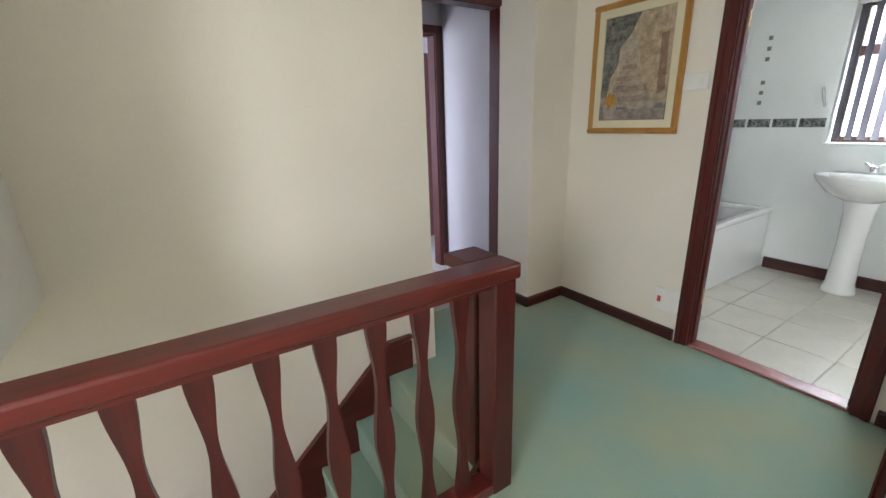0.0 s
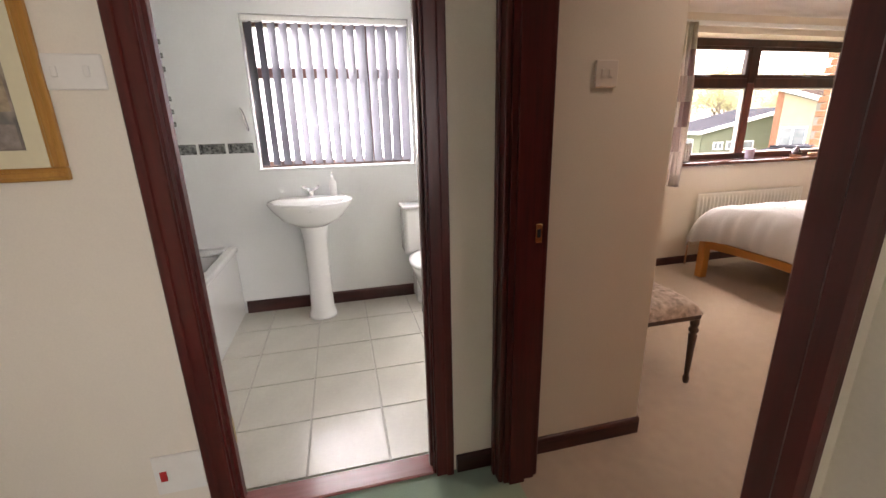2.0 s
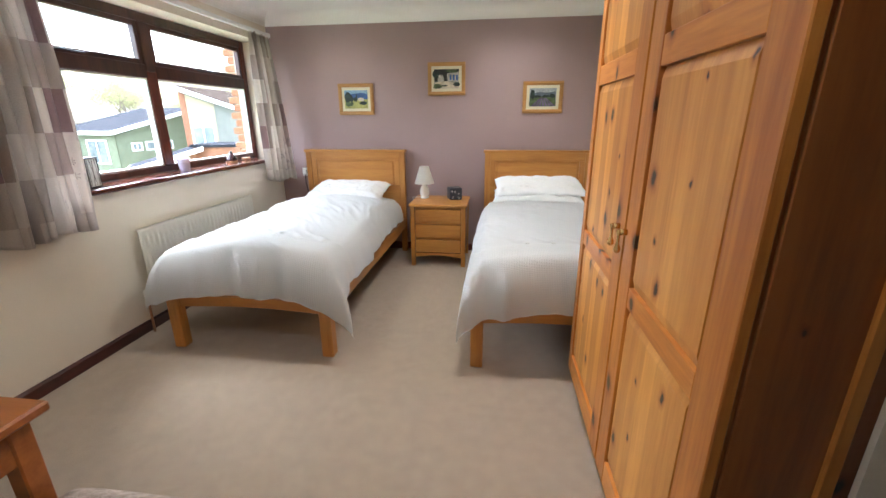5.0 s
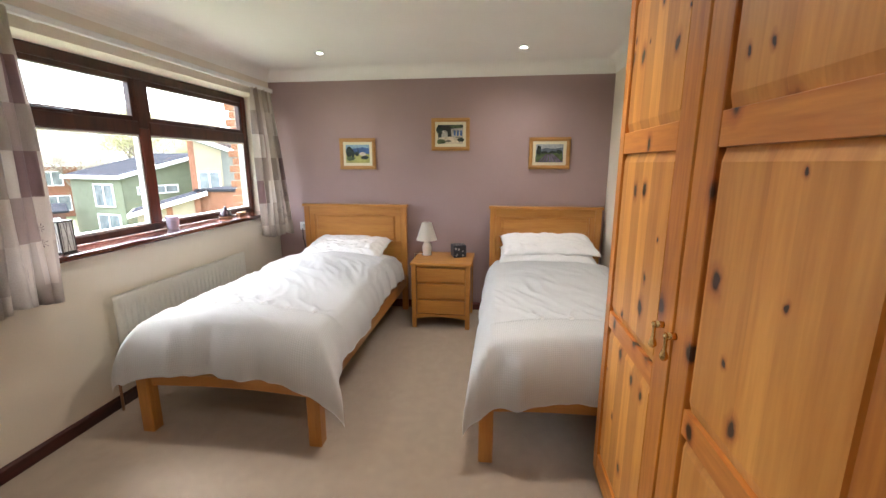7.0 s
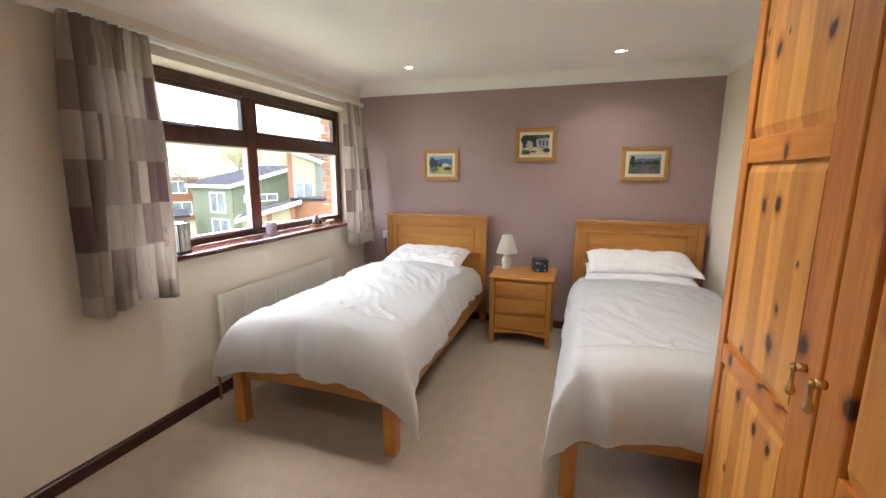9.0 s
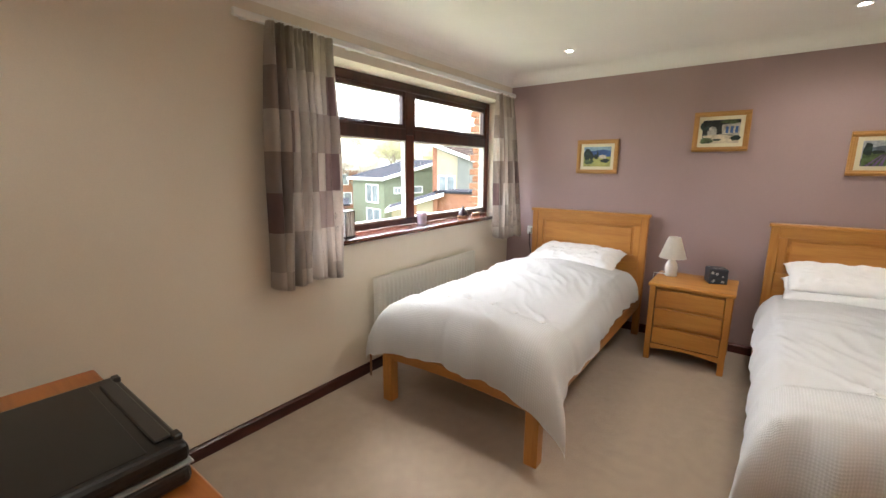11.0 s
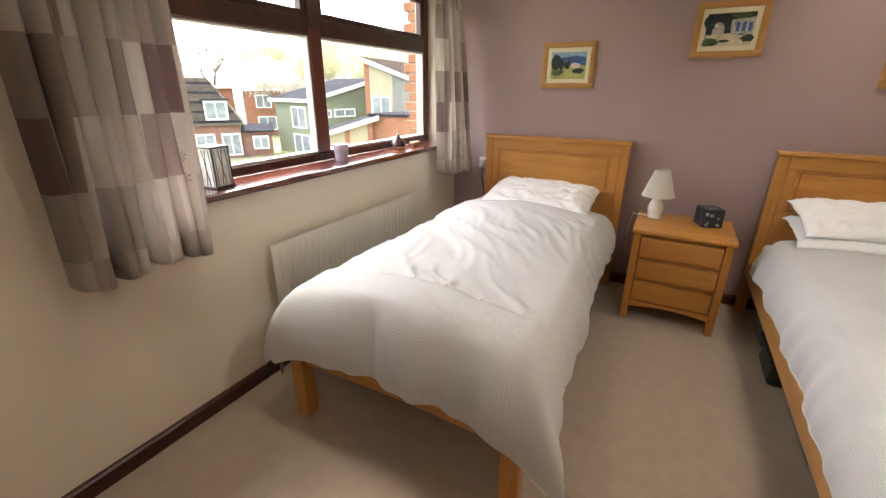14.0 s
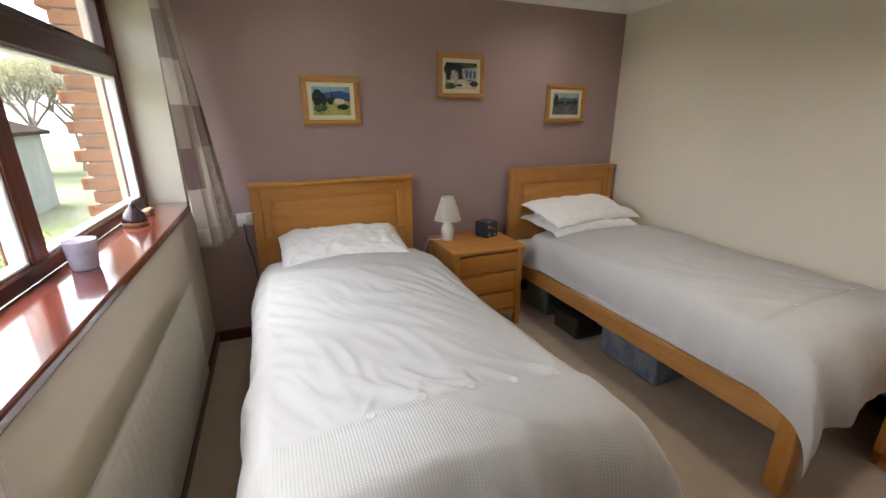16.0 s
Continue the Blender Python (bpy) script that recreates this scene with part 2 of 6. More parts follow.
BLACK = mat("black_plastic", (0.022, 0.021, 0.02), 0.35, var=0.15, scale=8, bump=0.2, bscale=500)
DESKW = wood_mat("varnished_orange_pine_desk", (0.40, 0.135, 0.024), (0.27, 0.08, 0.013), "x", 0.35, coat=0.15)
BLACKG = mat("black_gloss_lid", (0.014, 0.013, 0.012), 0.28, spec=0.3, var=0.1, scale=8)
GREYP = mat("grey_plastic_trim", (0.35, 0.35, 0.34), 0.4, var=0.05, scale=10)
CERAM = mat("white_sanitary_ceramic", (0.82, 0.83, 0.82), 0.12, var=0.01, scale=4, coat=0.4)
WTILE = mat("white_glazed_tile", (0.76, 0.79, 0.78), 0.16, var=0.02, scale=3, coat=0.3)
FTILE = mat("cream_floor_tile", (0.62, 0.60, 0.53), 0.22, var=0.04, scale=6, coat=0.2)
GROUT = mat("grey_grout", (0.50, 0.48, 0.43), 0.8, var=0.06, scale=20)
BTILE = mat("black_mosaic_border", (0.02, 0.025, 0.024), 0.2, var=0.4, scale=60, color2=(0.30, 0.32, 0.31))
COTTON = mat("white_cotton", (0.82, 0.81, 0.80), 0.85, var=0.012, scale=4, bump=0.25, bscale=320, spec=0.2, sheen=0.2)
LAMPC = mat("cream_lamp_ceramic", (0.75, 0.70, 0.62), 0.25, var=0.03, scale=10, coat=0.4)
SHADE = mat("cream_fabric_shade", (0.86, 0.82, 0.74), 0.9, var=0.02, scale=20, bump=0.2, bscale=300)
STOOLF = mat("pink_beige_tapestry", (0.46, 0.375, 0.32), 0.9, var=0.28, scale=34, bump=0.5, bscale=220, spec=0.2)
GLASS = glass_mat("clear_glass")
LILACG = mat("lilac_frosted_glass", (0.66, 0.60, 0.74), 0.25, var=0.1, scale=20)
FROST = mat("white_patterned_glass", (0.80, 0.83, 0.82), 0.2, var=0.12, scale=40)
MUSHROOM = mat("dark_plum_glaze", (0.045, 0.022, 0.028), 0.2, var=0.2, scale=15, coat=0.5)
TAN = mat("tan_wood_base", (0.34, 0.19, 0.10), 0.5, var=0.1, scale=15)
# pale slats coloured dark grey, so they look shaded against the bright window
BLIND = mat("shade_darkened_blind_fabric", (0.11, 0.11, 0.13), 0.8, var=0.03, scale=8, bump=0.2, bscale=200)
GLOW = glow_mat("lit_halogen_bulb", (1.0, 0.93, 0.8), 5.0)


# ---- mesh helpers ----
def box(bm, x0, y0, z0, x1, y1, z1, bevel=0.0, seg=1):
    """An axis-aligned block with optional rounded edges."""
    vs = [bm.verts.new(p) for p in ((x0, y0, z0), (x1, y0, z0), (x1, y1, z0), (x0, y1, z0), (x0, y0, z1), (x1, y0, z1), (x1, y1, z1), (x0, y1, z1))]
    fs = [bm.faces.new([vs[i] for i in f]) for f in ((3, 2, 1, 0), (4, 5, 6, 7), (0, 1, 5, 4), (1, 2, 6, 5), (2, 3, 7, 6), (3, 0, 4, 7))]
    if bevel:
        es = {e for f in fs for e in f.edges}
        bmesh.ops.bevel(bm, geom=list(es), offset=bevel, segments=seg, affect="EDGES", profile=0.5)
    return bm


def cube(*a, **k):
    return box(bmesh.new(), *a, **k)


def lathe(profile, seg=24, bm=None, cx=0.0, cy=0.0, cz=0.0):
    """A turned shape from (radius, height) pairs."""
    bm = bm or bmesh.new()
    rings = []
    for r, z in profile:
        rings.append([bm.verts.new((cx + max(r, 0.0005) * math.cos(2 * math.pi * i / seg), cy + max(r, 0.0005) * math.sin(2 * math.pi * i / seg), cz + z)) for i in range(seg)])
    for a, b in zip(rings, rings[1:]):
        for i in range(seg):
            f = bm.faces.new((a[i], a[(i + 1) % seg], b[(i + 1) % seg], b[i]))
            f.smooth = True
    bm.faces.new(rings[0][::-1])
    bm.faces.new(rings[-1])
    return bm


def tube(points, r, seg=10, bm=None):
    """A round bar along a polyline."""
    bm = bm or bmesh.new()
    pts = [Vector(p) for p in points]
    rings = []
    for i, p in enumerate(pts):
        d = (pts[min(i + 1, len(pts) - 1)] - pts[max(i - 1, 0)]).normalized()
        up = Vector((0, 0, 1)) if abs(d.z) < 0.9 else Vector((1, 0, 0))
        a = d.cross(up).normalized()
        b = d.cross(a)
        rings.append([bm.verts.new(p + r * (math.cos(2 * math.pi * k / seg) * a + math.sin(2 * math.pi * k / seg) * b)) for k in range(seg)])
    for a, b in zip(rings, rings[1:]):
        for k in range(seg):
            bm.faces.new((a[k], a[(k + 1) % seg], b[(k + 1) % seg], b[k])).smooth = True
    bm.faces.new(rings[0][::-1])
    bm.faces.new(rings[-1])
    return bm


def extrude_poly(outline, axis, a, b, bm=None):
    """A prism: a 2D outline in the plane across axis, from a to b along it."""
    bm = bm or bmesh.new()

    def at(u, v, w):
        return {"x": (w, u, v), "y": (u, w, v), "z": (u, v, w)}[axis]
    lo = [bm.verts.new(at(u, v, a)) for u, v in outline]
    hi = [bm.verts.new(at(u, v, b)) for u, v in outline]
    n = len(outline)
    for i in range(n):
        bm.faces.new((lo[i], lo[(i + 1) % n], hi[(i + 1) % n], hi[i]))
    bm.faces.new(lo[::-1])
    bm.faces.new(hi)
    bmesh.ops.recalc_face_normals(bm, faces=bm.faces[:])
    return bm


def grid(fn, nu, nv, bm=None, smooth=True):
    """A sheet of nu by nv cells, fn(u, v) giving the place."""
    bm = bm or bmesh.new()
    vs = [[bm.verts.new(fn(i / nu, j / nv)) for j in range(nv + 1)] for i in range(nu + 1)]
    for i in range(nu):
        for j in range(nv):
            bm.faces.new((vs[i][j], vs[i + 1][j], vs[i + 1][j + 1], vs[i][j + 1])).smooth = smooth
    return bm


def mesh_of(name, bm, material):
    bmesh.ops.recalc_face_normals(bm, faces=bm.faces[:])
    me = bpy.data.meshes.new(name)
    bm.to_mesh(me)
    bm.free()
    for m in material if isinstance(material, (list, tuple)) else [material]:
        me.materials.append(m)
    return me


def part(name, bm, material, parent, label="", kind=""):
    ob = new(name, mesh_of(name, bm, material))
    ob.parent = parent
    return tagged(ob, label, kind=kind)


def share(name, me, parent, m):
    """Another part on the same mesh data."""
    ob = new(name, me)
    ob.parent = parent
    ob.matrix_basis = m
    return ob


def thing(name, label, category, at=(0, 0, 0), turn=0.0, group=""):
    e = new(name)
    e.matrix_world = pose(*at, 0, 0, turn)
    return tagged(e, label, category, group)


def solid(name, bm, material, label, category="", group="", kind=""):
    return tagged(new(name, mesh_of(name, bm, material)), label, category, group, kind)


def struct(name, bm, material, label, category=""):
    return solid(name, bm, material, label, category or name.split("_")[0], kind="structure")


def sstep(a, b, x):
    t = min(1, max(0, (x - a) / (b - a)))
    return t * t * (3 - 2 * t)


# ---- plan ----
XW, XE, YM = 1.71, 4.932, -3.86          # bedroom west, window and mauve walls
YN, XS = 0.168, 3.04                     # bedroom north wall, stub wall face
YD0, YD1 = 0.727, 0.852                  # bedroom door wall
DX0, DX1 = 2.07, 2.92                   # bedroom door opening
XL = 3.037                               # landing east wall
BY0, BY1 = 1.10, 1.82                    # bathroom door opening
YL, XC = 2.80, 2.667                     # landing recess
H, HD = 2.32, 2.04                       # ceiling, door head
WY0, WY1, WZ0, WZ1 = -3.74, -1.28, 0.955, 2.06   # bedroom window opening
T = 0.30                                 # outer wall

# bedroom walls
bm = bmesh.new()
box(bm, XE, YM - 0.1, -0.1, XE + T, WY0, H + 0.1)
box(bm, XE, WY1, -0.1, XE + T, YN + 0.1, H + 0.1)
box(bm, XE, WY0, -0.1, XE + T, WY1, WZ0)
box(bm, XE, WY0, WZ1, XE + T, WY1, H + 0.1)
struct("wall_east", bm, CREAM, "cream painted bedroom wall with the window")
struct("wall_south", cube(XW - 0.1, YM - 0.12, -0.1, XE, YM, H + 0.1), MAUVE, "dusky mauve painted feature wall behind the beds")
struct("wall_west", cube(XW - 0.12, YM, -0.1, XW, YD0, H + 0.1), CREAM, "cream painted bedroom side wall")
struct("wall_north", cube(XS, YN, -0.1, XE, YN + 0.1, H + 0.1), CREAM, "cream painted wall between bedroom and bathroom")
struct("wall_stub", cube(XS, YN + 0.1, -0.1, XS + 0.1, YD0, H + 0.1), CREAM, "cream painted short wall by the bedroom door")
bm = bmesh.new()
box(bm, 1.66, YD0, -0.1, DX0 - 0.07, YD1 - 0.022, H + 0.1)
box(bm, DX0 - 0.07, YD0, -0.1, DX0 - 0.03, YD1, H + 0.1)
box(bm, DX1 + 0.03, YD0, -0.1, XS + 0.1, YD1, H + 0.1)
box(bm, DX0 - 0.03, YD0, HD + 0.03, DX1 + 0.03, YD1, H + 0.1)
struct("wall_bedroom_door", bm, LAND, "cream painted landing wall with the bedroom doorway")
bm = cube(XW - 0.1, YM - 0.1, -0.12, XE + 0.05, 0.28, 0.0)
box(bm, 1.56, 0.28, -0.12, XE + 0.05, YD1 - 0.06, 0.0)
struct("floor_bedroom", bm, BEIGE, "plain beige fitted bedroom carpet", "carpet")
struct("ceiling_bedroom", cube(XW - 0.1, YM - 0.1, H, XE + 0.1, YD1, H + 0.12), CEIL, "white painted bedroom ceiling", "ceiling")


def cove(name, x0, y0, x1, y1, inward, size=0.11):
    """A concave plaster cove along a wall's top; inward points into the room."""
    ix, iy = inward
    n = 8
    prof = [(size * (1 - math.sin(a * math.pi / 2 / n)), -size * (1 - math.cos(a * math.pi / 2 / n))) for a in range(n + 1)]
    bm = bmesh.new()
    rows = []
    for px, py in ((x0, y0), (x1, y1)):
        row = [bm.verts.new((px, py, H))]
        row += [bm.verts.new((px + ix * d, py + iy * d, H + z)) for d, z in prof]
        row += [bm.verts.new((px, py, H - size))] if prof[-1][0] > 1e-6 else []
        rows.append(row)
    k = len(rows[0])
    for i in range(k):
        bm.faces.new((rows[0][i], rows[0][(i + 1) % k], rows[1][(i + 1) % k], rows[1][i])).smooth = False
    bm.faces.new(rows[0])
    bm.faces.new(rows[1][::-1])
    return struct(name, bm, CEIL, "white plaster ceiling cove", "coving")


cove("trim_cove_south", XW, YM, XE, YM, (0, 1))
cove("trim_cove_east", XE, YM, XE, YN, (-1, 0))
cove("trim_cove_west", XW, YM, XW, YD0, (1, 0))
cove("trim_cove_north", XS, YN, XE, YN, (0, -1))


def skirting(name, x0, y0, x1, y1, inward, h=0.072, d=0.018, material=None):
    """A dark skirting board with a rounded top edge, along a wall."""
    ix, iy = inward
    prof = [(0, 0), (d, 0), (d, h - 0.012), (d * 0.6, h - 0.003), (d * 0.2, h), (0, h)]
    bm = bmesh.new()
    rows = [[bm.verts.new((px + ix * u, py + iy * u, v)) for u, v in prof] for px, py in ((x0, y0), (x1, y1))]
    k = len(prof)
    for i in range(k):
        bm.faces.new((rows[0][i], rows[0][(i + 1) % k], rows[1][(i + 1) % k], rows[1][i]))
    bm.faces.new(rows[0])
    bm.faces.new(rows[1][::-1])
    return struct(name, bm, material or (MAHOGY if ix else MAHOGX), "dark mahogany skirting board", "skirting")


skirting("baseboard_east", XE, YM, XE, YN, (-1, 0))
skirting("baseboard_south", XW, YM, XE - 0.018, YM, (0, 1))
skirting("baseboard_west", XW, YM + 0.016, XW, YD0, (1, 0))
skirting("baseboard_north", XS, YN, XE - 0.018, YN, (0, -1))
skirting("baseboard_stub", XS, YN, XS, YD0, (-1, 0))


# ---- bedroom window ----
XF = XE + 0.185        # inner face of the window frame
win = thing("window_1", "dark brown timber casement window with two top lights", "window")
win["kind"] = "structure"
fd = 0.07


def bar(name, y0, z0, y1, z1, material, x0=XF, d=fd, bevel=0.006):
    return part(name, cube(x0, y0, z0, x0 + d, y1, z1, bevel=bevel), material, win)


MY0, MY1 = -2.585, -2.495
TZ0, TZ1 = 1.635, 1.725
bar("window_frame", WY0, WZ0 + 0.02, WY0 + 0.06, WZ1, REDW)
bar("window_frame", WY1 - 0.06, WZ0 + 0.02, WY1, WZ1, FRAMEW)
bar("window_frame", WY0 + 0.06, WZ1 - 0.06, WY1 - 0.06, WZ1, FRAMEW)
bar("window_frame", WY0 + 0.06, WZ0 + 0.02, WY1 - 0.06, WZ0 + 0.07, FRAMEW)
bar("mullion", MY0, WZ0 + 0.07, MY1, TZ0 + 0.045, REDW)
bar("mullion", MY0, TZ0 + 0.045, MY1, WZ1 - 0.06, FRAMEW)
for y0, y1 in ((WY0 + 0.06, MY0), (MY1, WY1 - 0.06)):
    bar("transom", y0, TZ0, y1, TZ1, FRAMEW)
    # opening top light with its own sash, fixed pane below with a bead
    for z0, z1, s, mtl in ((TZ1, WZ1 - 0.06, 0.032, FRAMEW), (WZ0 + 0.07, TZ0, 0.011, WHITEP)):
        bm = bmesh.new()
        box(bm, XF + 0.012, y0, z0, XF + 0.055, y0 + s, z1, 0.003)
        box(bm, XF + 0.012, y1 - s, z0, XF + 0.055, y1, z1, 0.003)
        box(bm, XF + 0.012, y0 + s, z0, XF + 0.055, y1 - s, z0 + s, 0.003)
        box(bm, XF + 0.012, y0 + s, z1 - s, XF + 0.055, y1 - s, z1, 0.003)
        part("sash", bm, mtl, win)
        pane = part("pane", cube(XF + 0.03, y0 + s, z0 + s, XF + 0.034, y1 - s, z1 - s), GLASS, win)
        pane.visible_shadow = False
    ym = (y0 + y1) / 2
    stay = tube([(XF - 0.012, ym - 0.12, TZ1 + 0.012), (XF - 0.016, ym, TZ1 + 0.014), (XF - 0.012, ym + 0.12, TZ1 + 0.012)], 0.005)
    part("window_stay", stay, BLACK, win)
sill = cube(XE - 0.035, WY0 - 0.02, WZ0 - 0.012, XF + 0.01, WY1 + 0.02, WZ0 + 0.02, bevel=0.008, seg=2)
part("window_sill", sill, SILLW, win, "polished mahogany sill")
# pier of brickwork seen outside the right-hand pane
pier = thing("brick_pier", "orange brick return beside the window", "brickwork")
brick_mat = mat("orange_brick", (0.30, 0.135, 0.07), 0.85, var=0.2, scale=9, bump=0.5, bscale=70)
MORTAR = mat("pale_mortar", (0.36, 0.31, 0.25), 0.9, var=0.08, scale=20)
part("mortar_core", cube(XE + T, -4.16, -2.7, XE + T + 0.16, -3.905, 3.1), MORTAR, pier)
bme = mesh_of("brick", cube(0, 0, 0, 0.21, 0.102, 0.064, bevel=0.004), brick_mat)
for r in range(28):
    share("brick", bme, pier, pose(XE + T + 0.004 - (0.04 if r % 2 else 0), -3.993, 0.9 + r * 0.076))

# curtain track
track = thing("curtain_track", "white curtain track above the window", "curtain rail")
part("rail", cube(XE - 0.075, -3.80, 2.10, XE - 0.05, -1.05, 2.135, bevel=0.004), WHITEP, track)
for k in range(5):
    part("bracket", cube(XE - 0.06, -3.7 + k * 0.64, 2.11, XE - 0.001, -3.67 + k * 0.64, 2.128), WHITEP, track)


def curtain_mat():
    """Fabric in soft rectangular patches of grey, taupe and cream with small sprig marks; uv is cloth metres."""
    m = bpy.data.materials.new("patchwork_curtain_fabric")
    m.use_nodes = True
    nt = m.node_tree
    L = nt.links.new
    b = nt.nodes["Principled BSDF"]
    b.inputs["Roughness"].default_value = 0.9
    b.inputs["Sheen Weight"].default_value = 0.25
    uv = nt.nodes.new("ShaderNodeUVMap")
    br = nt.nodes.new("ShaderNodeTexBrick")
    br.offset, br.squash = 0.37, 1.0
    br.inputs["Scale"].default_value = 1.0
    br.inputs["Brick Width"].default_value = 0.15
    br.inputs["Row Height"].default_value = 0.205
    br.inputs["Mortar Size"].default_value = 0.0
    br.inputs["Color1"].default_value = (0, 0, 0, 1)
    br.inputs["Color2"].default_value = (1, 1, 1, 1)
    mp = nt.nodes.new("ShaderNodeMapping")
    mp.inputs["Rotation"].default_value = (0, 0, 0)
    L(uv.outputs[0], mp.inputs[0])
    L(mp.outputs[0], br.inputs["Vector"])
    rp = nt.nodes.new("ShaderNodeValToRGB")
    rp.color_ramp.interpolation = "CONSTANT"
    e = rp.color_ramp.elements
    e[0].position, e[0].color = 0.0, (0.38, 0.315, 0.275, 1)
    e[1].position, e[1].color = 0.18, (0.60, 0.53, 0.47, 1)
    for p, c in ((0.44, (0.48, 0.42, 0.37, 1)), (0.60, (0.65, 0.59, 0.53, 1)), (0.83, (0.36, 0.28, 0.25, 1)), (0.91, (0.23, 0.15, 0.145, 1))):
        n = e.new(p)
        n.color = c
    L(br.outputs["Color"], rp.inputs[0])
    no = nt.nodes.new("ShaderNodeTexNoise")
    no.inputs["Scale"].default_value = 240
    L(uv.outputs[0], no.inputs[0])
    mx = nt.nodes.new("ShaderNodeMix")
    mx.data_type, mx.blend_type = "RGBA", "OVERLAY"
    mx.inputs["Factor"].default_value = 0.35
    L(rp.outputs[0], mx.inputs["A"])
    L(no.outputs[0], mx.inputs["B"])
    L(mx.outputs["Result"], b.inputs["Base Color"])
    bp = nt.nodes.new("ShaderNodeBump")
    bp.inputs["Strength"].default_value, bp.inputs["Distance"].default_value = 0.2, 0.002
    L(no.outputs[0], bp.inputs["Height"])
    L(bp.outputs[0], b.inputs["Normal"])
    tl = nt.nodes.new("ShaderNodeBsdfTranslucent")
    L(mx.outputs["Result"], tl.inputs[0])
    ms = nt.nodes.new("ShaderNodeMixShader")
    ms.inputs[0].default_value = 0.28
    L(b.outputs[0], ms.inputs[1])
    L(tl.outputs[0], ms.inputs[2])
    L(ms.outputs[0], nt.nodes["Material Output"].inputs[0])
    return m


CURT = curtain_mat()
SPRIG = mat("dark_grey_sprig_embroidery", (0.17, 0.14, 0.15), 0.9, var=0.1, scale=40)


def curtain(yt0, yt1, yb0, yb1, z0, z1, folds, x, depth, seed, lean=0.0):
    """A gathered curtain: pencil-pleat heading, folds that widen downwards, hem turned at the foot."""
    cur = thing("curtain", "short patchwork curtain in grey, taupe and cream with pleated heading", "curtain", group="window curtains")
    rnd = random.Random(seed)
    ph = [rnd.uniform(-0.5, 0.5) for _ in range(folds + 2)]
    cloth = 3.3 * abs(yt1 - yt0)

    def place(u, v):
        s = u * folds
        k = int(s)
        sw = s + 0.16 * ph[min(k, folds)] * math.sin(math.pi * (s - k)) + 0.07 * math.sin(v * 2.2 + 1.3 * s)
        # rounded fronts towards the room, open valleys between
        w = 1 - 2 * (abs(math.sin(math.pi * sw)) ** 0.8)
        amp = depth * (0.40 + 0.60 * min(1, v * 2.5)) * (0.85 + 0.6 * ph[min(k, folds)]) * (1 - 0.4 * sstep(0.6, 1.0, u))
        y = yt0 + (yt1 - yt0) * u + ((yb0 + (yb1 - yb0) * u) - (yt0 + (yt1 - yt0) * u)) * v ** 0.8
        y += 0.012 * math.sin(2 * math.pi * sw) * min(1, v * 3)
        if v < 0.07:
            amp *= 0.6
            w += 0.5 * math.sin(2 * math.pi * s * 3)
        y += 0.012 * math.sin(v * 5 + 3 * k) * v
        return Vector((x + lean * v * (0.15 + 0.85 * u) + amp * w, y, z1 + (z0 - z1) * v + (0.012 * math.sin(9 * u + seed) if v > 0.98 else 0)))
    bm = bmesh.new()
    nu, nv = folds * 22, 40
    uvl = bm.loops.layers.uv.new("UVMap")
    vs = [[bm.verts.new(place(i / nu, j / nv)) for j in range(nv + 1)] for i in range(nu + 1)]
    for i in range(nu):
        for j in range(nv):
            f = bm.faces.new((vs[i][j], vs[i + 1][j], vs[i + 1][j + 1], vs[i][j + 1]))
            f.smooth = True
            for lp, (a, c) in zip(f.loops, ((i, j), (i + 1, j), (i + 1, j + 1), (i, j + 1))):
                lp[uvl].uv = (a / nu * cloth, c / nv * (z1 - z0))
    bmesh.ops.solidify(bm, geom=bm.faces[:], thickness=0.004)
    part("cloth", bm, CURT, cur)
    # embroidered sprigs low on the cloth
    for n in range(9):
        bm = bmesh.new()
        u, v = 0.50 + 0.155 * (n % 3 + rnd.uniform(0.2, 0.8)), 0.66 + 0.095 * (n // 3 + rnd.uniform(0.2, 0.8))
        c = place(u, v)
        tv = (place(u + 0.004, v) - place(u - 0.004, v)).normalized()
        nrm = tv.cross(Vector((0, 0, 1))).normalized()
        if nrm.x > 0:
            nrm = -nrm
        hub = bm.verts.new(c + nrm * 0.006)
        for q in range(8):
            a = radians(8 + q * 45 + 30 * n)
            d = tv * math.cos(a) + Vector((0, 0, 1)) * math.sin(a)
            e = d.cross(nrm) * 0.0022
            p1 = c + nrm * 0.006 + d * rnd.uniform(0.018, 0.03)
            bm.faces.new((hub, bm.verts.new(p1 + e), bm.verts.new(p1 - e)))
        part("embroidered_sprig", bm, SPRIG, cur)
    for k in range(folds + 1):
        yy = yt0 + (yt1 - yt0) * k / folds
        part("hook", tube([(XE - 0.062, yy, z1 - 0.02), (XE - 0.062, yy, z1 + 0.03)], 0.003, 6), WHITEP, cur)
    return cur


curtain(-1.20, -1.59, -1.13, -1.575, 0.795, 2.115, 8, XE - 0.088, 0.082, 3, -0.012)
curtain(-3.44, -3.78, -3.40, -3.70, 0.775, 2.11, 6, XE - 0.066, 0.042, 8, -0.175)

# radiator
RY0, RY1, RZ0, RZ1 = -3.13, -1.864, 0.195, 0.697
rad = thing("radiator", "cream white ribbed panel radiator under the window", "radiator")
bm = bmesh.new()
xr = XE - 0.066


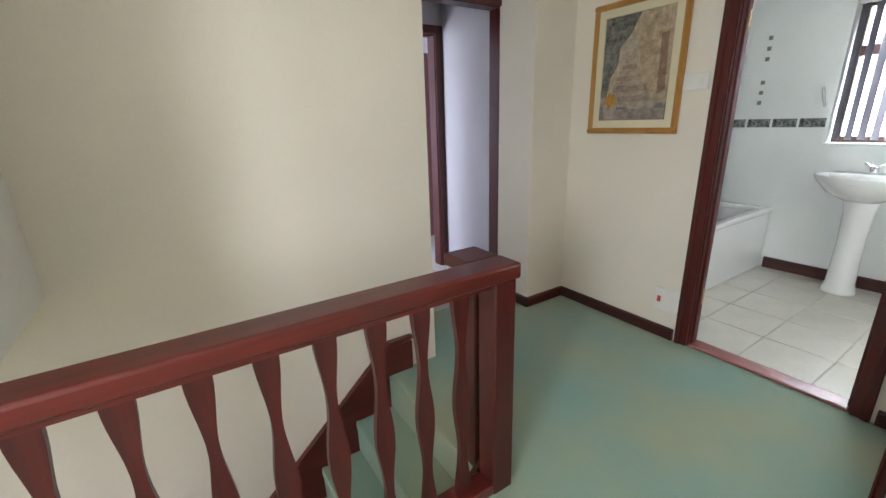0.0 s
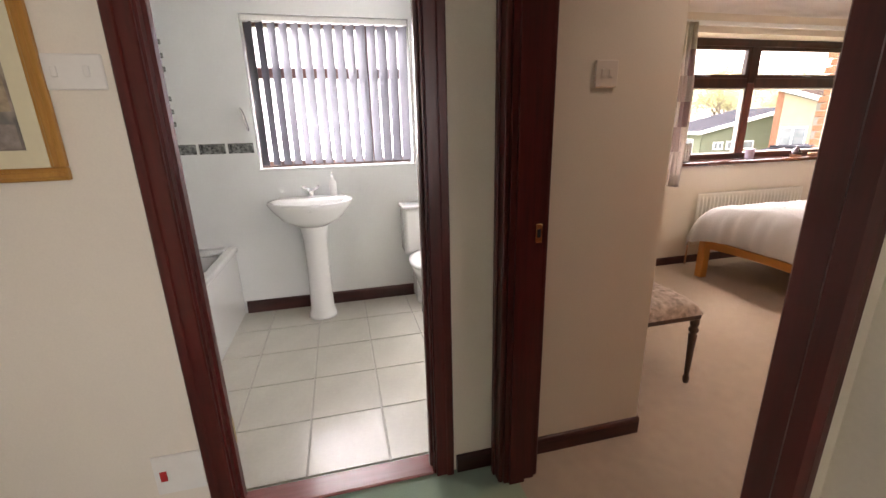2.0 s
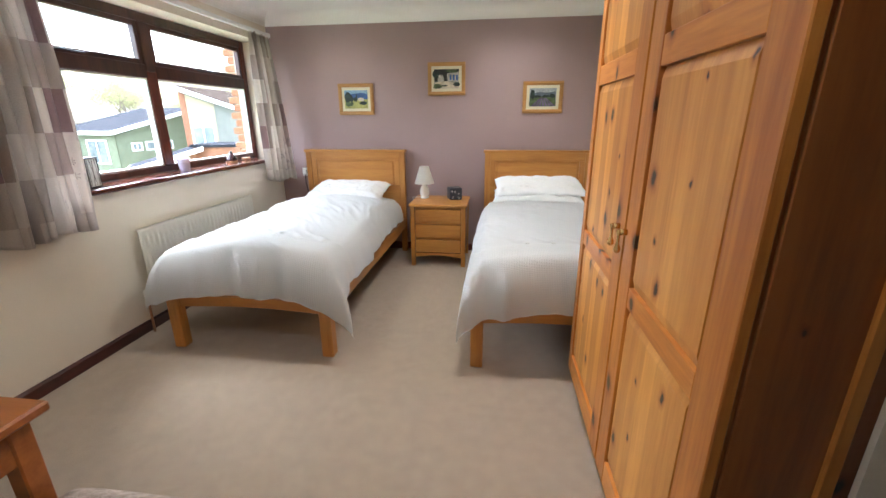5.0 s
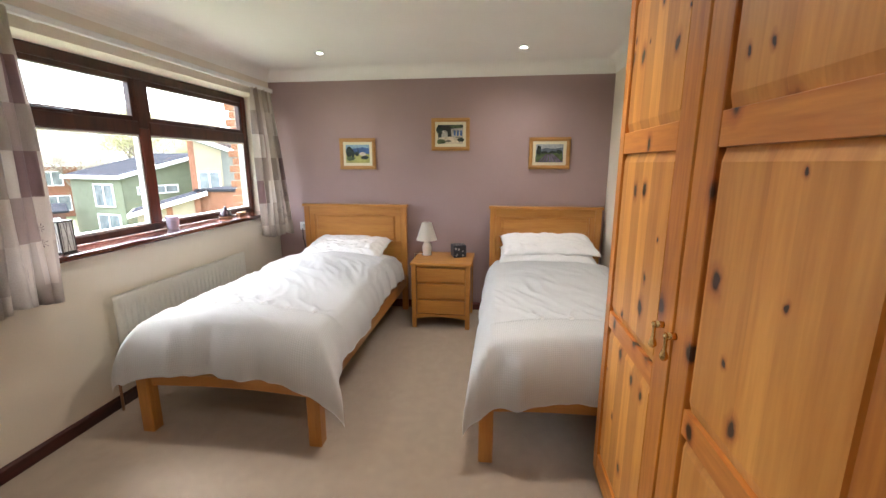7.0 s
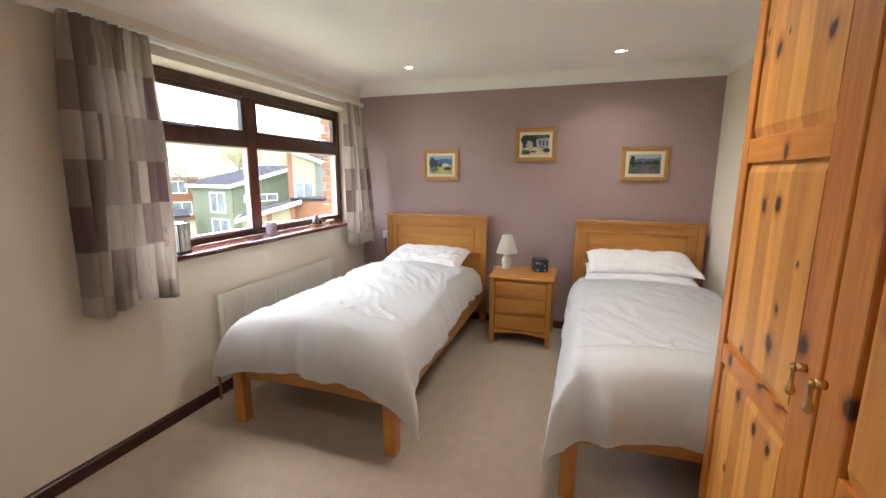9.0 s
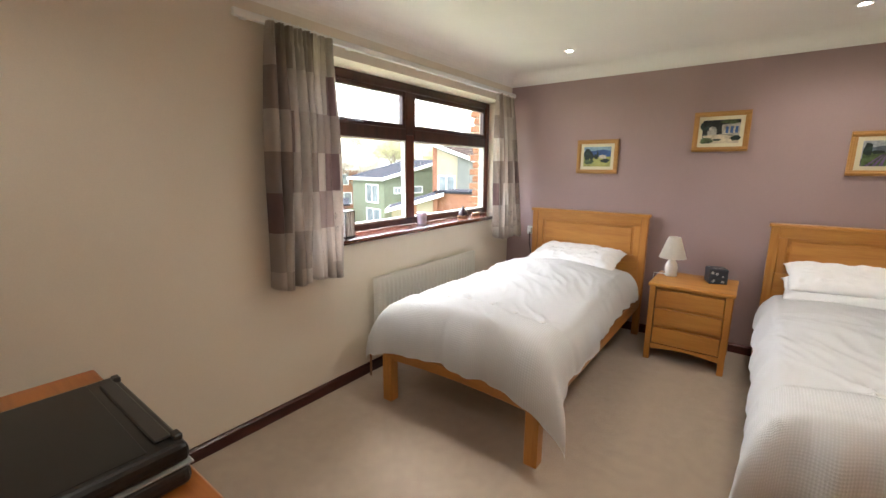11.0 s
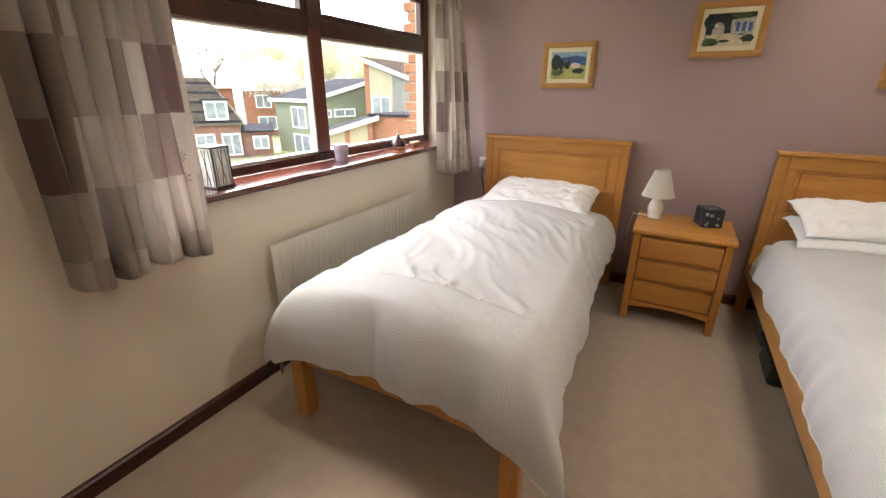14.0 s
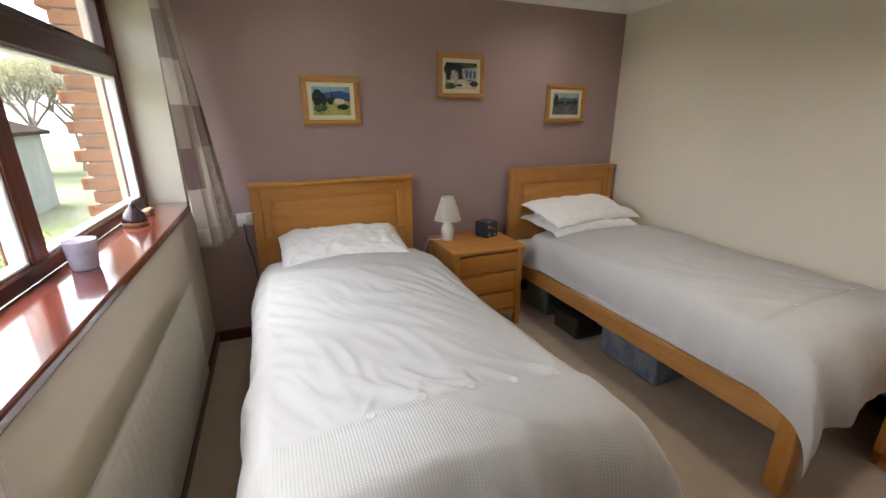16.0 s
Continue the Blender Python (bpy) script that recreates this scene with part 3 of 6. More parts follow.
def rad_face(u, v):
    y = RY0 + (RY1 - RY0) * u
    edge = min(1, min(u, 1 - u) * 22, max(0, min(v - 0.05, 0.93 - v)) * 12)
    rib = 0.5 - 0.5 * math.cos(2 * math.pi * (RY1 - RY0) * u / 0.0425)
    roll = 0.010 * max(0, 1 - min(v, 1 - v) * 30) ** 2
    return (xr - 0.008 * rib * edge + roll, y, RZ0 + (RZ1 - RZ0) * v)


grid(rad_face, 260, 40, bm)
bmesh.ops.solidify(bm, geom=bm.faces[:], thickness=0.012)
part("panel", bm, RADW, rad)
for y in (RY0 + 0.18, RY1 - 0.18):
    part("bracket", cube(xr + 0.004, y, RZ0 + 0.05, XE, y + 0.03, RZ1 - 0.09, bevel=0.003), RADW, rad)
yv = RY1 + 0.028
part("valve", tube([(xr + 0.012, RY1 - 0.004, RZ0 + 0.05), (xr + 0.012, yv, RZ0 + 0.05), (xr + 0.012, yv, RZ0)], 0.011), CHROME, rad)
part("valve_cap", lathe([(0.014, 0), (0.018, 0.008), (0.017, 0.045), (0.008, 0.052)], 14, None, xr + 0.012, yv, RZ0 + 0.055), PLASTIC, rad)
part("pipe", tube([(xr + 0.012, yv, RZ0), (xr + 0.016, yv, 0.0)], 0.0075), COPPER, rad)


# ---- beds ----
def bed(x0, x1, yh, yf):
    """An oak bedstead with a panelled headboard, low side rails and square legs. x0..x1 headboard width."""
    e = thing("bed", "honey oak single bedstead with panelled headboard", "bed", group="twin beds")
    hw = 0.055
    for x in (x0 + 0.012, x1 - hw - 0.012):
        part("headboard_post", cube(x, yh, 0, x + hw, yh + 0.05, 1.03, bevel=0.004), OAKZ, e)
    part("headboard_cap", cube(x0, yh - 0.008, 1.03, x1, yh + 0.064, 1.056, bevel=0.005), OAK, e)
    part("headboard_rail", cube(x0 + 0.067, yh + 0.006, 0.955, x1 - 0.067, yh + 0.044, 1.03, bevel=0.003), OAK, e)
    part("headboard_rail", cube(x0 + 0.067, yh + 0.006, 0.36, x1 - 0.067, yh + 0.044, 0.70, bevel=0.003), OAK, e)
    for x in (x0 + 0.067, x1 - 0.067 - 0.05):
        part("headboard_stile", cube(x, yh + 0.006, 0.70, x + 0.05, yh + 0.044, 0.955, bevel=0.003), OAKZ, e)
    bm = cube(x0 + 0.117, yh + 0.016, 0.70, x1 - 0.117, yh + 0.03, 0.955)
    box(bm, x0 + 0.135, yh + 0.018, 0.718, x1 - 0.135, yh + 0.036, 0.937, bevel=0.006)
    part("headboard_panel", bm, OAK, e)
    lx0, lx1 = x0 + 0.05, x1 - 0.05
    for x in (lx0 - 0.035, lx1 - 0.035):
        bm = cube(x, yf - 0.07, 0, x + 0.07, yf, 0.348, bevel=0.006)
        part("leg", bm, OAKZ, e)
    # foot rail with a shallow curve along its lower edge
    n = 16
    low = [(lx0 - 0.02 + (lx1 - lx0 + 0.04) * k / n, 0.265 + 0.022 * math.sin(math.pi * k / n)) for k in range(n + 1)]
    part("foot_rail", extrude_poly(low + [(lx1 + 0.02, 0.345), (lx0 - 0.02, 0.345)], "y", yf - 0.055, yf - 0.028), OAK, e)
    for x in (x0 + 0.02, x1 - 0.047):
        part("side_rail", cube(x, yh + 0.05, 0.255, x + 0.027, yf - 0.055, 0.365, bevel=0.004), OAKY, e)
    for k in range(12):
        y = yh + 0.15 + k * 0.16
        part("bed_slat", cube(x0 + 0.047, y, 0.30, x1 - 0.047, y + 0.07, 0.315), OAK, e)
    return e


B1 = (3.552, 4.612)
B2 = (1.745, 2.775)
YH, YF = -3.80, -1.668
bed(*B1, YH, YF)
bed(*B2, YH, YF)


def waffle_mat():
    m = bpy.data.materials.new("white_waffle_weave")
    m.use_nodes = True
    nt = m.node_tree
    L = nt.links.new
    b = nt.nodes["Principled BSDF"]
    b.inputs["Roughness"].default_value = 0.9
    b.inputs["Sheen Weight"].default_value = 0.2
    uv = nt.nodes.new("ShaderNodeUVMap")
    sp = nt.nodes.new("ShaderNodeSeparateXYZ")
    L(uv.outputs[0], sp.inputs[0])
    waves = []
    for k in (0, 1):
        mu = nt.nodes.new("ShaderNodeMath")
        mu.operation = "MULTIPLY"
        mu.inputs[1].default_value = 2 * math.pi / 0.0085
        L(sp.outputs[k], mu.inputs[0])
        si = nt.nodes.new("ShaderNodeMath")
        si.operation = "SINE"
        L(mu.outputs[0], si.inputs[0])
        waves.append(si)
    mx = nt.nodes.new("ShaderNodeMath")
    mx.operation = "MULTIPLY_ADD"
    mx.inputs[1].default_value = 0.6
    L(waves[1].outputs[0], mx.inputs[0])
    L(waves[0].outputs[0], mx.inputs[2])
    rp = nt.nodes.new("ShaderNodeValToRGB")
    rp.color_ramp.elements[0].color, rp.color_ramp.elements[1].color = (0.79, 0.78, 0.76, 1), (0.86, 0.85, 0.84, 1)
    rp.color_ramp.elements[0].position = 0.1
    L(mx.outputs[0], rp.inputs[0])
    L(rp.outputs[0], b.inputs["Base Color"])
    bp = nt.nodes.new("ShaderNodeBump")
    bp.inputs["Strength"].default_value, bp.inputs["Distance"].default_value = 0.26, 0.002
    L(mx.outputs[0], bp.inputs["Height"])
    L(bp.outputs[0], b.inputs["Normal"])
    return m


WAFFLE = waffle_mat()


def bedding(x0, x1, yh, yf, seed, tail0, tail1, flare0, flare1):
    """Mattress, duvet with a waffle foot band and buttons, for a bed between x0 and x1. tail0/tail1: how low the foot corners hang."""
    xm, w = (x0 + x1) / 2, (x1 - x0) / 2 - 0.035
    mt = thing("mattress", "white covered single mattress on the bed slats", "mattress", group="mattresses")
    part("body", cube(x0 + 0.055, yh + 0.055, 0.317, x1 - 0.055, yf - 0.075, 0.50, bevel=0.03, seg=3), COTTON, mt)
    dv = thing("duvet", "white cotton duvet with buttoned waffle-weave foot band", "duvet", group="duvets")
    y_top, y_foot = yh + 0.30, yf + 0.045
    side, drop = 0.25, 0.29
    flat, flat_y = w - 0.055, (y_foot - y_top) - 0.13
    lx, ly = 2 * (flat + side), flat_y + drop
    c_btn = flat_y - 0.185
    buttons = [-0.39 + k * 0.147 for k in range(5)]
    off = Vector((seed * 3.1, seed * 1.7, 0))

    def surf(a, c):
        """a across the cloth from -lx/2, c along it from the head, both in metres."""
        s = abs(a)
        p = Vector((a * 2.2, c * 2.2, 0)) + off
        # across: a puffed roll over the mattress edge
        q = max(0, s - flat)
        ang = q / side * 1.62
        px = min(s, flat) + 0.105 * math.sin(ang)
        hx = 0.195 * (1 - math.cos(ang))
        # along: a fuller roll over the foot, its hem tucked back a little
        q = max(0, c - flat_y)
        ang = q / drop * 1.78
        py = min(c, flat_y) + 0.125 * math.sin(ang)
        hy = 0.250 * (1 - math.cos(ang))
        h = (hx ** 2.0 + hy ** 2.0) ** 0.5
        # foot corners fall to points and flare outwards
        cs = sstep(-0.10, side, s - flat) * sstep(-0.10, drop, c - flat_y)
        h += cs * (tail0 if a < 0 else tail1)
        loose = flare0 if a < 0 else flare1
        px += cs * (0.01 + loose) + loose * 0.6 * sstep(0.6, 1.6, c) * sstep(flat - 0.12, flat + 0.1, s)
        py += cs * 0.04
        crown = 0.06 * (1 - (a / (w + 0.02)) ** 2) if s < w else 0
        top = 0.615 + crown + 0.012 * math.sin(3 * c + seed) - 0.03 * sstep(0.3, 0, c)
        soft0 = noise.noise(p * 0.9)
        fold = noise.noise(Vector(((a * 0.62 + c * 0.78) * 6.5 + 1.3 * soft0, (a * 0.78 - c * 0.62) * 2.2, seed)))
        fold2 = noise.noise(Vector(((a * 0.8 + c * 0.6) * 17 + 2 * soft0, (a * 0.6 - c * 0.8) * 4.0, seed + 4)))
        soft = noise.noise(p)
        amp = 0.3 + 0.7 * sstep(0.15, 0.6, c) * (1 - 0.85 * sstep(c_btn - 0.10, c_btn + 0.05, c))
        dz = 0.018 * soft + amp * (0.45 + noise.noise(p * 0.8)) * (0.017 * (1 - math.sqrt(fold * fold + 0.002) * 2.6) + 0.012 * (1 - 2.4 * math.sqrt(fold2 * fold2 + 0.004)))
        # short gathers that run up the bed from each button
        up = c_btn - c
        if -0.02 < up < 0.30:
            for n_, ab in enumerate(buttons):
                for m_, (lean_, ln_) in enumerate(((0.55, 0.16), (0.95, 0.26), (-0.35, 0.12))):
                    dd = a - ab - lean_ * up + 0.015 * math.sin(up * 30 + n_)
                    dz += 0.013 * math.exp(-(dd / 0.014) ** 2) * sstep(-0.015, 0.015, up) * sstep(ln_, 0.03, up) * (0.6 + 0.4 * math.sin(n_ * 2.3 + m_ + seed))
        dz += 0.012 * sstep(0.0, 0.05, c - c_btn) * sstep(0.22, 0.06, c - c_btn)
        # billows in the hanging edges
        bx_ = noise.noise(Vector((a * 5.2, seed, 2))) + 0.5 * noise.noise(Vector((a * 11, seed, 7)))
        by_ = noise.noise(Vector((c * 4.5, seed, 5))) + 0.5 * noise.noise(Vector((c * 10, seed, 9)))
        kx, ky = sstep(flat, flat + 0.16, s), sstep(flat_y, flat_y + 0.18, c)
        px += 0.028 * by_ * kx * (1 - 0.6 * cs)
        py += 0.050 * bx_ * ky * (1 - 0.6 * cs)
        h += 0.013 * bx_ * ky * ky * (1 - cs) + 0.006 * by_ * kx * kx * (1 - cs)
        z = top - h + dz * (1 - 0.5 * max(kx, ky))
        return Vector((xm + math.copysign(px, a), y_top + py, max(0.03, z)))
    for name, c0, c1, nv, mtl in (("cover", 0.0, c_btn + 0.01, 140, COTTON), ("waffle_band", c_btn, ly, 60, WAFFLE)):
        bm = bmesh.new()
        uvl = bm.loops.layers.uv.new("UVMap")
        nu = 140
        co = [[(-lx / 2 + lx * i / nu, c0 + (c1 - c0) * j / nv) for j in range(nv + 1)] for i in range(nu + 1)]
        lift = 0.004 if name == "waffle_band" else 0.0
        vs = [[bm.verts.new(surf(*p) + Vector((0, 0, lift))) for p in row] for row in co]
        for i in range(nu):
            for j in range(nv):
                ids = ((i, j), (i + 1, j), (i + 1, j + 1), (i, j + 1))
                f = bm.faces.new([vs[p][q] for p, q in ids])
                f.smooth = True
                for lp, (p, q) in zip(f.loops, ids):
                    lp[uvl].uv = co[p][q]
        bmesh.ops.solidify(bm, geom=bm.faces[:], thickness=0.010)
        part(name, bm, mtl, dv)
    for a in buttons:
        p = surf(a, c_btn + 0.012)
        part("button", lathe([(0.0125, 0), (0.0135, 0.003), (0.011, 0.0055), (0.008, 0.004)], 16, None, p.x, p.y, p.z + 0.006), PLASTIC, dv, "white plastic button")
    return dv


bedding(*B1, YH, YF, 1, 0.10, 0.0, 0.075, 0.02)
bedding(*B2, YH, YF, 5, -0.01, 0.075, 0.0, 0.02)


def pillow(x, y, z, turn, tilt, seed, w=0.70, d=0.42, t=0.13, label="plump white cotton pillow leaning on the headboard"):
    """A creased rectangular pillow in a cotton case: pointed corners, thin seams, a loose flap at one end."""
    bm = bmesh.new()
    n = 60
    for sgn in (1, -1):
        def f(u, v, s=sgn):
            a, c = 2 * u - 1, 2 * v - 1
            body = max(0, 1 - abs(a * 1.02) ** 3.2) ** 0.62 if abs(a) < 0.98 else 0.0
            body *= max(0, 1 - abs(c) ** 2.8) ** 0.62 * (1 + 0.12 * c)
            corner = (abs(a) * abs(c)) ** 4
            ex = 1 - 0.035 * (1 - c * c) * abs(a) ** 4 + 0.012 * noise.noise(Vector((c * 4, seed, a)))
            ey = 1 - 0.06 * (1 - a * a) * abs(c) ** 4 + 0.016 * noise.noise(Vector((a * 5, seed + 3, c)))
            lump = noise.noise(Vector((a * 1.7 + seed, c * 1.6, s)))
            # creases run in from the seams
            q = Vector((a * 3.2 + c * 1.4 + seed, c * 2.2 - a * 0.9, s * 2))
            cr = 1 - 2.6 * abs(noise.noise(q))
            cr2 = 1 - 2.6 * abs(noise.noise(Vector((a * 8 - c * 3, c * 4 + a * 3 + seed, s))))
            edge = min(1, (1 - max(abs(a), abs(c))) * 7)
            h = t / 2 * body * (1 + 0.34 * lump) + edge * (0.013 * cr + 0.006 * cr2)
            sag = 0.014 * noise.noise(Vector((a * 2.2, c * 2 + seed, 9))) - 0.018 * corner
            return (a * w / 2 * ex, c * d / 2 * ey, s * max(0.0, h) * (1 if s > 0 else 0.75) + sag)
        grid(f, n, n, bm)
    bmesh.ops.remove_doubles(bm, verts=bm.verts[:], dist=0.0006)
    e = solid("pillow", bm, COTTON, label, "pillow", "bed pillows")
    e.matrix_world = pose(x, y, z, tilt, 0, turn)
    return e


pillow(4.09, -3.53, 0.672, 0, -11, 2, w=0.77, d=0.50, t=0.125)
pillow(2.27, -3.52, 0.665, 0, -4, 7, w=0.80, d=0.50, t=0.095, label="flat white cotton pillow under another pillow")
pillow(2.25, -3.55, 0.745, 3, -10, 11, w=0.82, d=0.48, t=0.10)

# ---- bedside cabinet ----
nx0, nx1, ny0, ny1 = 2.915, 3.43, -3.78, -3.31
ns = thing("bedside_cabinet", "honey oak bedside cabinet with three drawers", "cabinet")
part("top", cube(nx0 - 0.012, ny0, 0.575, nx1 + 0.012, ny1 + 0.012, 0.600, bevel=0.005), OAK, ns)
for x in (nx0, nx1 - 0.04):
    for y in (ny0, ny1 - 0.04):
        part("leg", cube(x, y, 0, x + 0.04, y + 0.04, 0.575, bevel=0.003), OAKZ, ns)
for x in (nx0 + 0.008, nx1 - 0.026):
    part("side_panel", cube(x, ny0 + 0.04, 0.12, x + 0.018, ny1 - 0.04, 0.575), OAKY, ns)
part("back_panel", cube(nx0 + 0.04, ny0 + 0.006, 0.12, nx1 - 0.04, ny0 + 0.014, 0.575), OAK, ns)
n = 14
low = [(nx0 + 0.04 + (nx1 - nx0 - 0.08) * k / n, 0.085 + 0.022 * math.sin(math.pi * k / n)) for k in range(n + 1)]
part("bottom_rail", extrude_poly(low + [(nx1 - 0.04, 0.128), (nx0 + 0.04, 0.128)], "y", ny1 - 0.035, ny1 - 0.012), OAK, ns)
part("carcass_base", cube(nx0 + 0.026, ny0 + 0.014, 0.128, nx1 - 0.026, ny1 - 0.045, 0.14), OAK, ns)
for k in range(3):
    z = 0.136 + k * 0.146
    bm = cube(nx0 + 0.044, ny1 - 0.04, z, nx1 - 0.044, ny1 - 0.010, z + 0.124, bevel=0.003)
    # recessed finger groove along the drawer's top
    box(bm, nx0 + 0.044, ny1 - 0.045, z + 0.124, nx1 - 0.044, ny1 - 0.030, z + 0.142)
    part("drawer_front", bm, OAK, ns)

lamp = thing("table_lamp", "small cream ceramic table lamp with pleated cone shade", "lamp", (3.345, -3.63, 0.6))
part("base", lathe([(0.042, 0), (0.045, 0.006), (0.045, 0.014), (0.040, 0.02), (0.046, 0.045), (0.047, 0.07), (0.040, 0.10), (0.026, 0.125), (0.016, 0.14), (0.014, 0.155)], 28), LAMPC, lamp)
part("bulb_holder", lathe([(0.014, 0.155), (0.014, 0.20), (0.01, 0.205)], 16), PLASTIC, lamp)
bm = bmesh.new()
ring = 72
rows = []
for r, z in ((0.096, 0.145), (0.094, 0.15), (0.044, 0.305), (0.042, 0.31)):
    rows.append([bm.verts.new(((r + (0.0015 if k % 2 else 0)) * math.cos(2 * math.pi * k / ring), (r + (0.0015 if k % 2 else 0)) * math.sin(2 * math.pi * k / ring), z)) for k in range(ring)])
for a, b in zip(rows, rows[1:]):
    for k in range(ring):
        bm.faces.new((a[k], a[(k + 1) % ring], b[(k + 1) % ring], b[k]))
bmesh.ops.solidify(bm, geom=bm.faces[:], thickness=0.002)
part("shade", bm, SHADE, lamp)
part("cord", tube([(0.04, 0.0, 0.01), (0.09, -0.01, 0.006), (0.13, -0.06, -0.005), (0.145, -0.12, -0.12), (0.15, -0.16, -0.3)], 0.003, 8), PLASTIC, lamp)

PATT = mat("dark_navy_box_card", (0.022, 0.027, 0.042), 0.45, var=0.3, scale=40)
PETAL = mat("pale_printed_flower", (0.42, 0.42, 0.42), 0.6, var=0.1, scale=40)
tb = thing("tissue_box", "dark floral cube tissue box on the bedside cabinet", "box", (3.045, -3.61, 0.6), 20)
part("body", cube(-0.06, -0.06, 0, 0.06, 0.06, 0.112, bevel=0.006), PATT, tb)
bm = bmesh.new()
bm.faces.new([bm.verts.new((0.035 * math.cos(a * math.pi / 8), 0.02 * math.sin(a * math.pi / 8), 0.1135)) for a in range(16)])
part("opening", bm, BLACK, tb)
# printed five-petal flowers on the two showing faces and the top
rnd = random.Random(4)
for face in range(3):
    bm = bmesh.new()
    for q in range(9):
        cu, cv, rr = rnd.uniform(-0.047, 0.047), rnd.uniform(0.012, 0.10), rnd.uniform(0.006, 0.012)
        for p in range(5):
            a = p * 2 * math.pi / 5 + q
            pts = []
            for k in range(7):
                b = k * 2 * math.pi / 7
                u, v = cu + rr * 0.62 * math.cos(a) + rr * 0.4 * math.cos(b), cv + rr * 0.62 * math.sin(a) + rr * 0.4 * math.sin(b)
                pts.append(((u, 0.0604, v), (-0.0604, u, v), (u, v - 0.056, 0.1125))[face])
            bm.faces.new([bm.verts.new(p_) for p_ in pts])
    part("printed_flowers", bm, PETAL, tb, kind="stuff")


# ---- pictures ----
def sketch_mat(name, sky_c, far_c, mid_c, near_c, light_c):
    """A loose landscape painting: bands of colour broken by brushwork."""
    m = bpy.data.materials.new(name)
    m.use_nodes = True
    nt = m.node_tree
    L = nt.links.new
    b = nt.nodes["Principled BSDF"]
    b.inputs["Roughness"].default_value = 0.35
    tc = nt.nodes.new("ShaderNodeTexCoord")
    no = nt.nodes.new("ShaderNodeTexNoise")
    no.inputs["Scale"].default_value, no.inputs["Detail"].default_value = 3.6, 4
    L(tc.outputs["Generated"], no.inputs[0])
    sp = nt.nodes.new("ShaderNodeSeparateXYZ")
    L(tc.outputs["Generated"], sp.inputs[0])
    ad = nt.nodes.new("ShaderNodeMath")
    ad.operation = "MULTIPLY_ADD"
    ad.inputs[1].default_value = 0.75
    L(no.outputs[0], ad.inputs[0])
    L(sp.outputs[2], ad.inputs[2])
    rp = nt.nodes.new("ShaderNodeValToRGB")
    rp.color_ramp.interpolation = "EASE"
    e = rp.color_ramp.elements
    e[0].position, e[0].color = 0.3, (*near_c, 1)
    e[1].position, e[1].color = 1.2 / 1.3, (*sky_c, 1)
    for p, c in ((0.45, light_c), (0.56, mid_c), (0.72, far_c), (0.80, sky_c)):
        q = e.new(p)
        q.color = (*c, 1)
    L(ad.outputs[0], rp.inputs[0])
    n2 = nt.nodes.new("ShaderNodeTexNoise")
    n2.inputs["Scale"].default_value, n2.inputs["Detail"].default_value = 13, 4
    L(tc.outputs["Generated"], n2.inputs[0])
    mx = nt.nodes.new("ShaderNodeMix")
    mx.data_type, mx.blend_type = "RGBA", "OVERLAY"
    mx.inputs["Factor"].default_value = 0.75
    L(rp.outputs[0], mx.inputs["A"])
    L(n2.outputs[0], mx.inputs["B"])
    L(mx.outputs["Result"], b.inputs["Base Color"])
    return m


MOUNT = mat("ivory_picture_mount", (0.72, 0.66, 0.47), 0.85, var=0.02, scale=20)


def picture(axis, cx, cz, wall, w, h, fw, mount, art, frame_mat, label, tilt=0.0):
    """A framed print on a wall. axis 'y': wall faces +y; 'x': wall faces -x."""
    e = thing("framed_picture", label, "picture")
    if axis == "y":
        e.matrix_world = pose(cx, wall, cz, 0, tilt, 0)
    else:
        e.matrix_world = pose(wall, cx, cz, 0, 0, 90)
    o = 1
    a, b = w / 2, h / 2
    for x0, z0, x1, z1 in ((-a, b - fw, a, b), (-a, -b, a, -b + fw), (-a, -b + fw, -a + fw, b - fw), (a - fw, -b + fw, a, b - fw)):
        bm = cube(x0, 0.004, z0, x1, 0.022, z1, bevel=0.003)
        k = 0.28 * fw
        box(bm, x0 + (k if z1 - z0 > x1 - x0 else 0), 0.0221, z0 + (k if x1 - x0 > z1 - z0 else 0), x1 - (k if z1 - z0 > x1 - x0 else 0), 0.029, z1 - (k if x1 - x0 > z1 - z0 else 0), bevel=0.003)
        part("frame_bar", bm, frame_mat, e)
    part("mount", cube(-a + fw, 0.004, -b + fw, a - fw, 0.013, b - fw), MOUNT, e)
    ia, ib = a - fw - mount, b - fw - mount
    part("print", cube(-ia, 0.0135, -ib, ia, 0.015, ib), art, e)
    return e


A1 = sketch_mat("blue_hill_painting", (0.16, 0.34, 0.58), (0.04, 0.10, 0.30), (0.03, 0.07, 0.05), (0.10, 0.18, 0.06), (0.45, 0.42, 0.16))
A2 = sketch_mat("villa_painting", (0.10, 0.13, 0.11), (0.04, 0.06, 0.05), (0.40, 0.38, 0.33), (0.10, 0.10, 0.08), (0.50, 0.46, 0.40))
A3 = sketch_mat("lavender_field_painting", (0.34, 0.37, 0.42), (0.09, 0.11, 0.15), (0.03, 0.045, 0.035), (0.10, 0.075, 0.12), (0.20, 0.15, 0.20))
A4 = sketch_mat("terrace_steps_painting", (0.46, 0.38, 0.27), (0.20, 0.16, 0.13), (0.38, 0.31, 0.26), (0.24, 0.18, 0.15), (0.16, 0.15, 0.14))
hills = picture("y", 4.055, 1.535, YM, 0.36, 0.295, 0.035, 0.027, A1, BEECH, "small pale wood framed painting of blue hills and trees")
villa = picture("y", 3.15, 1.71, YM, 0.36, 0.295, 0.035, 0.027, A2, BEECH, "small pale wood framed painting of a garden villa")
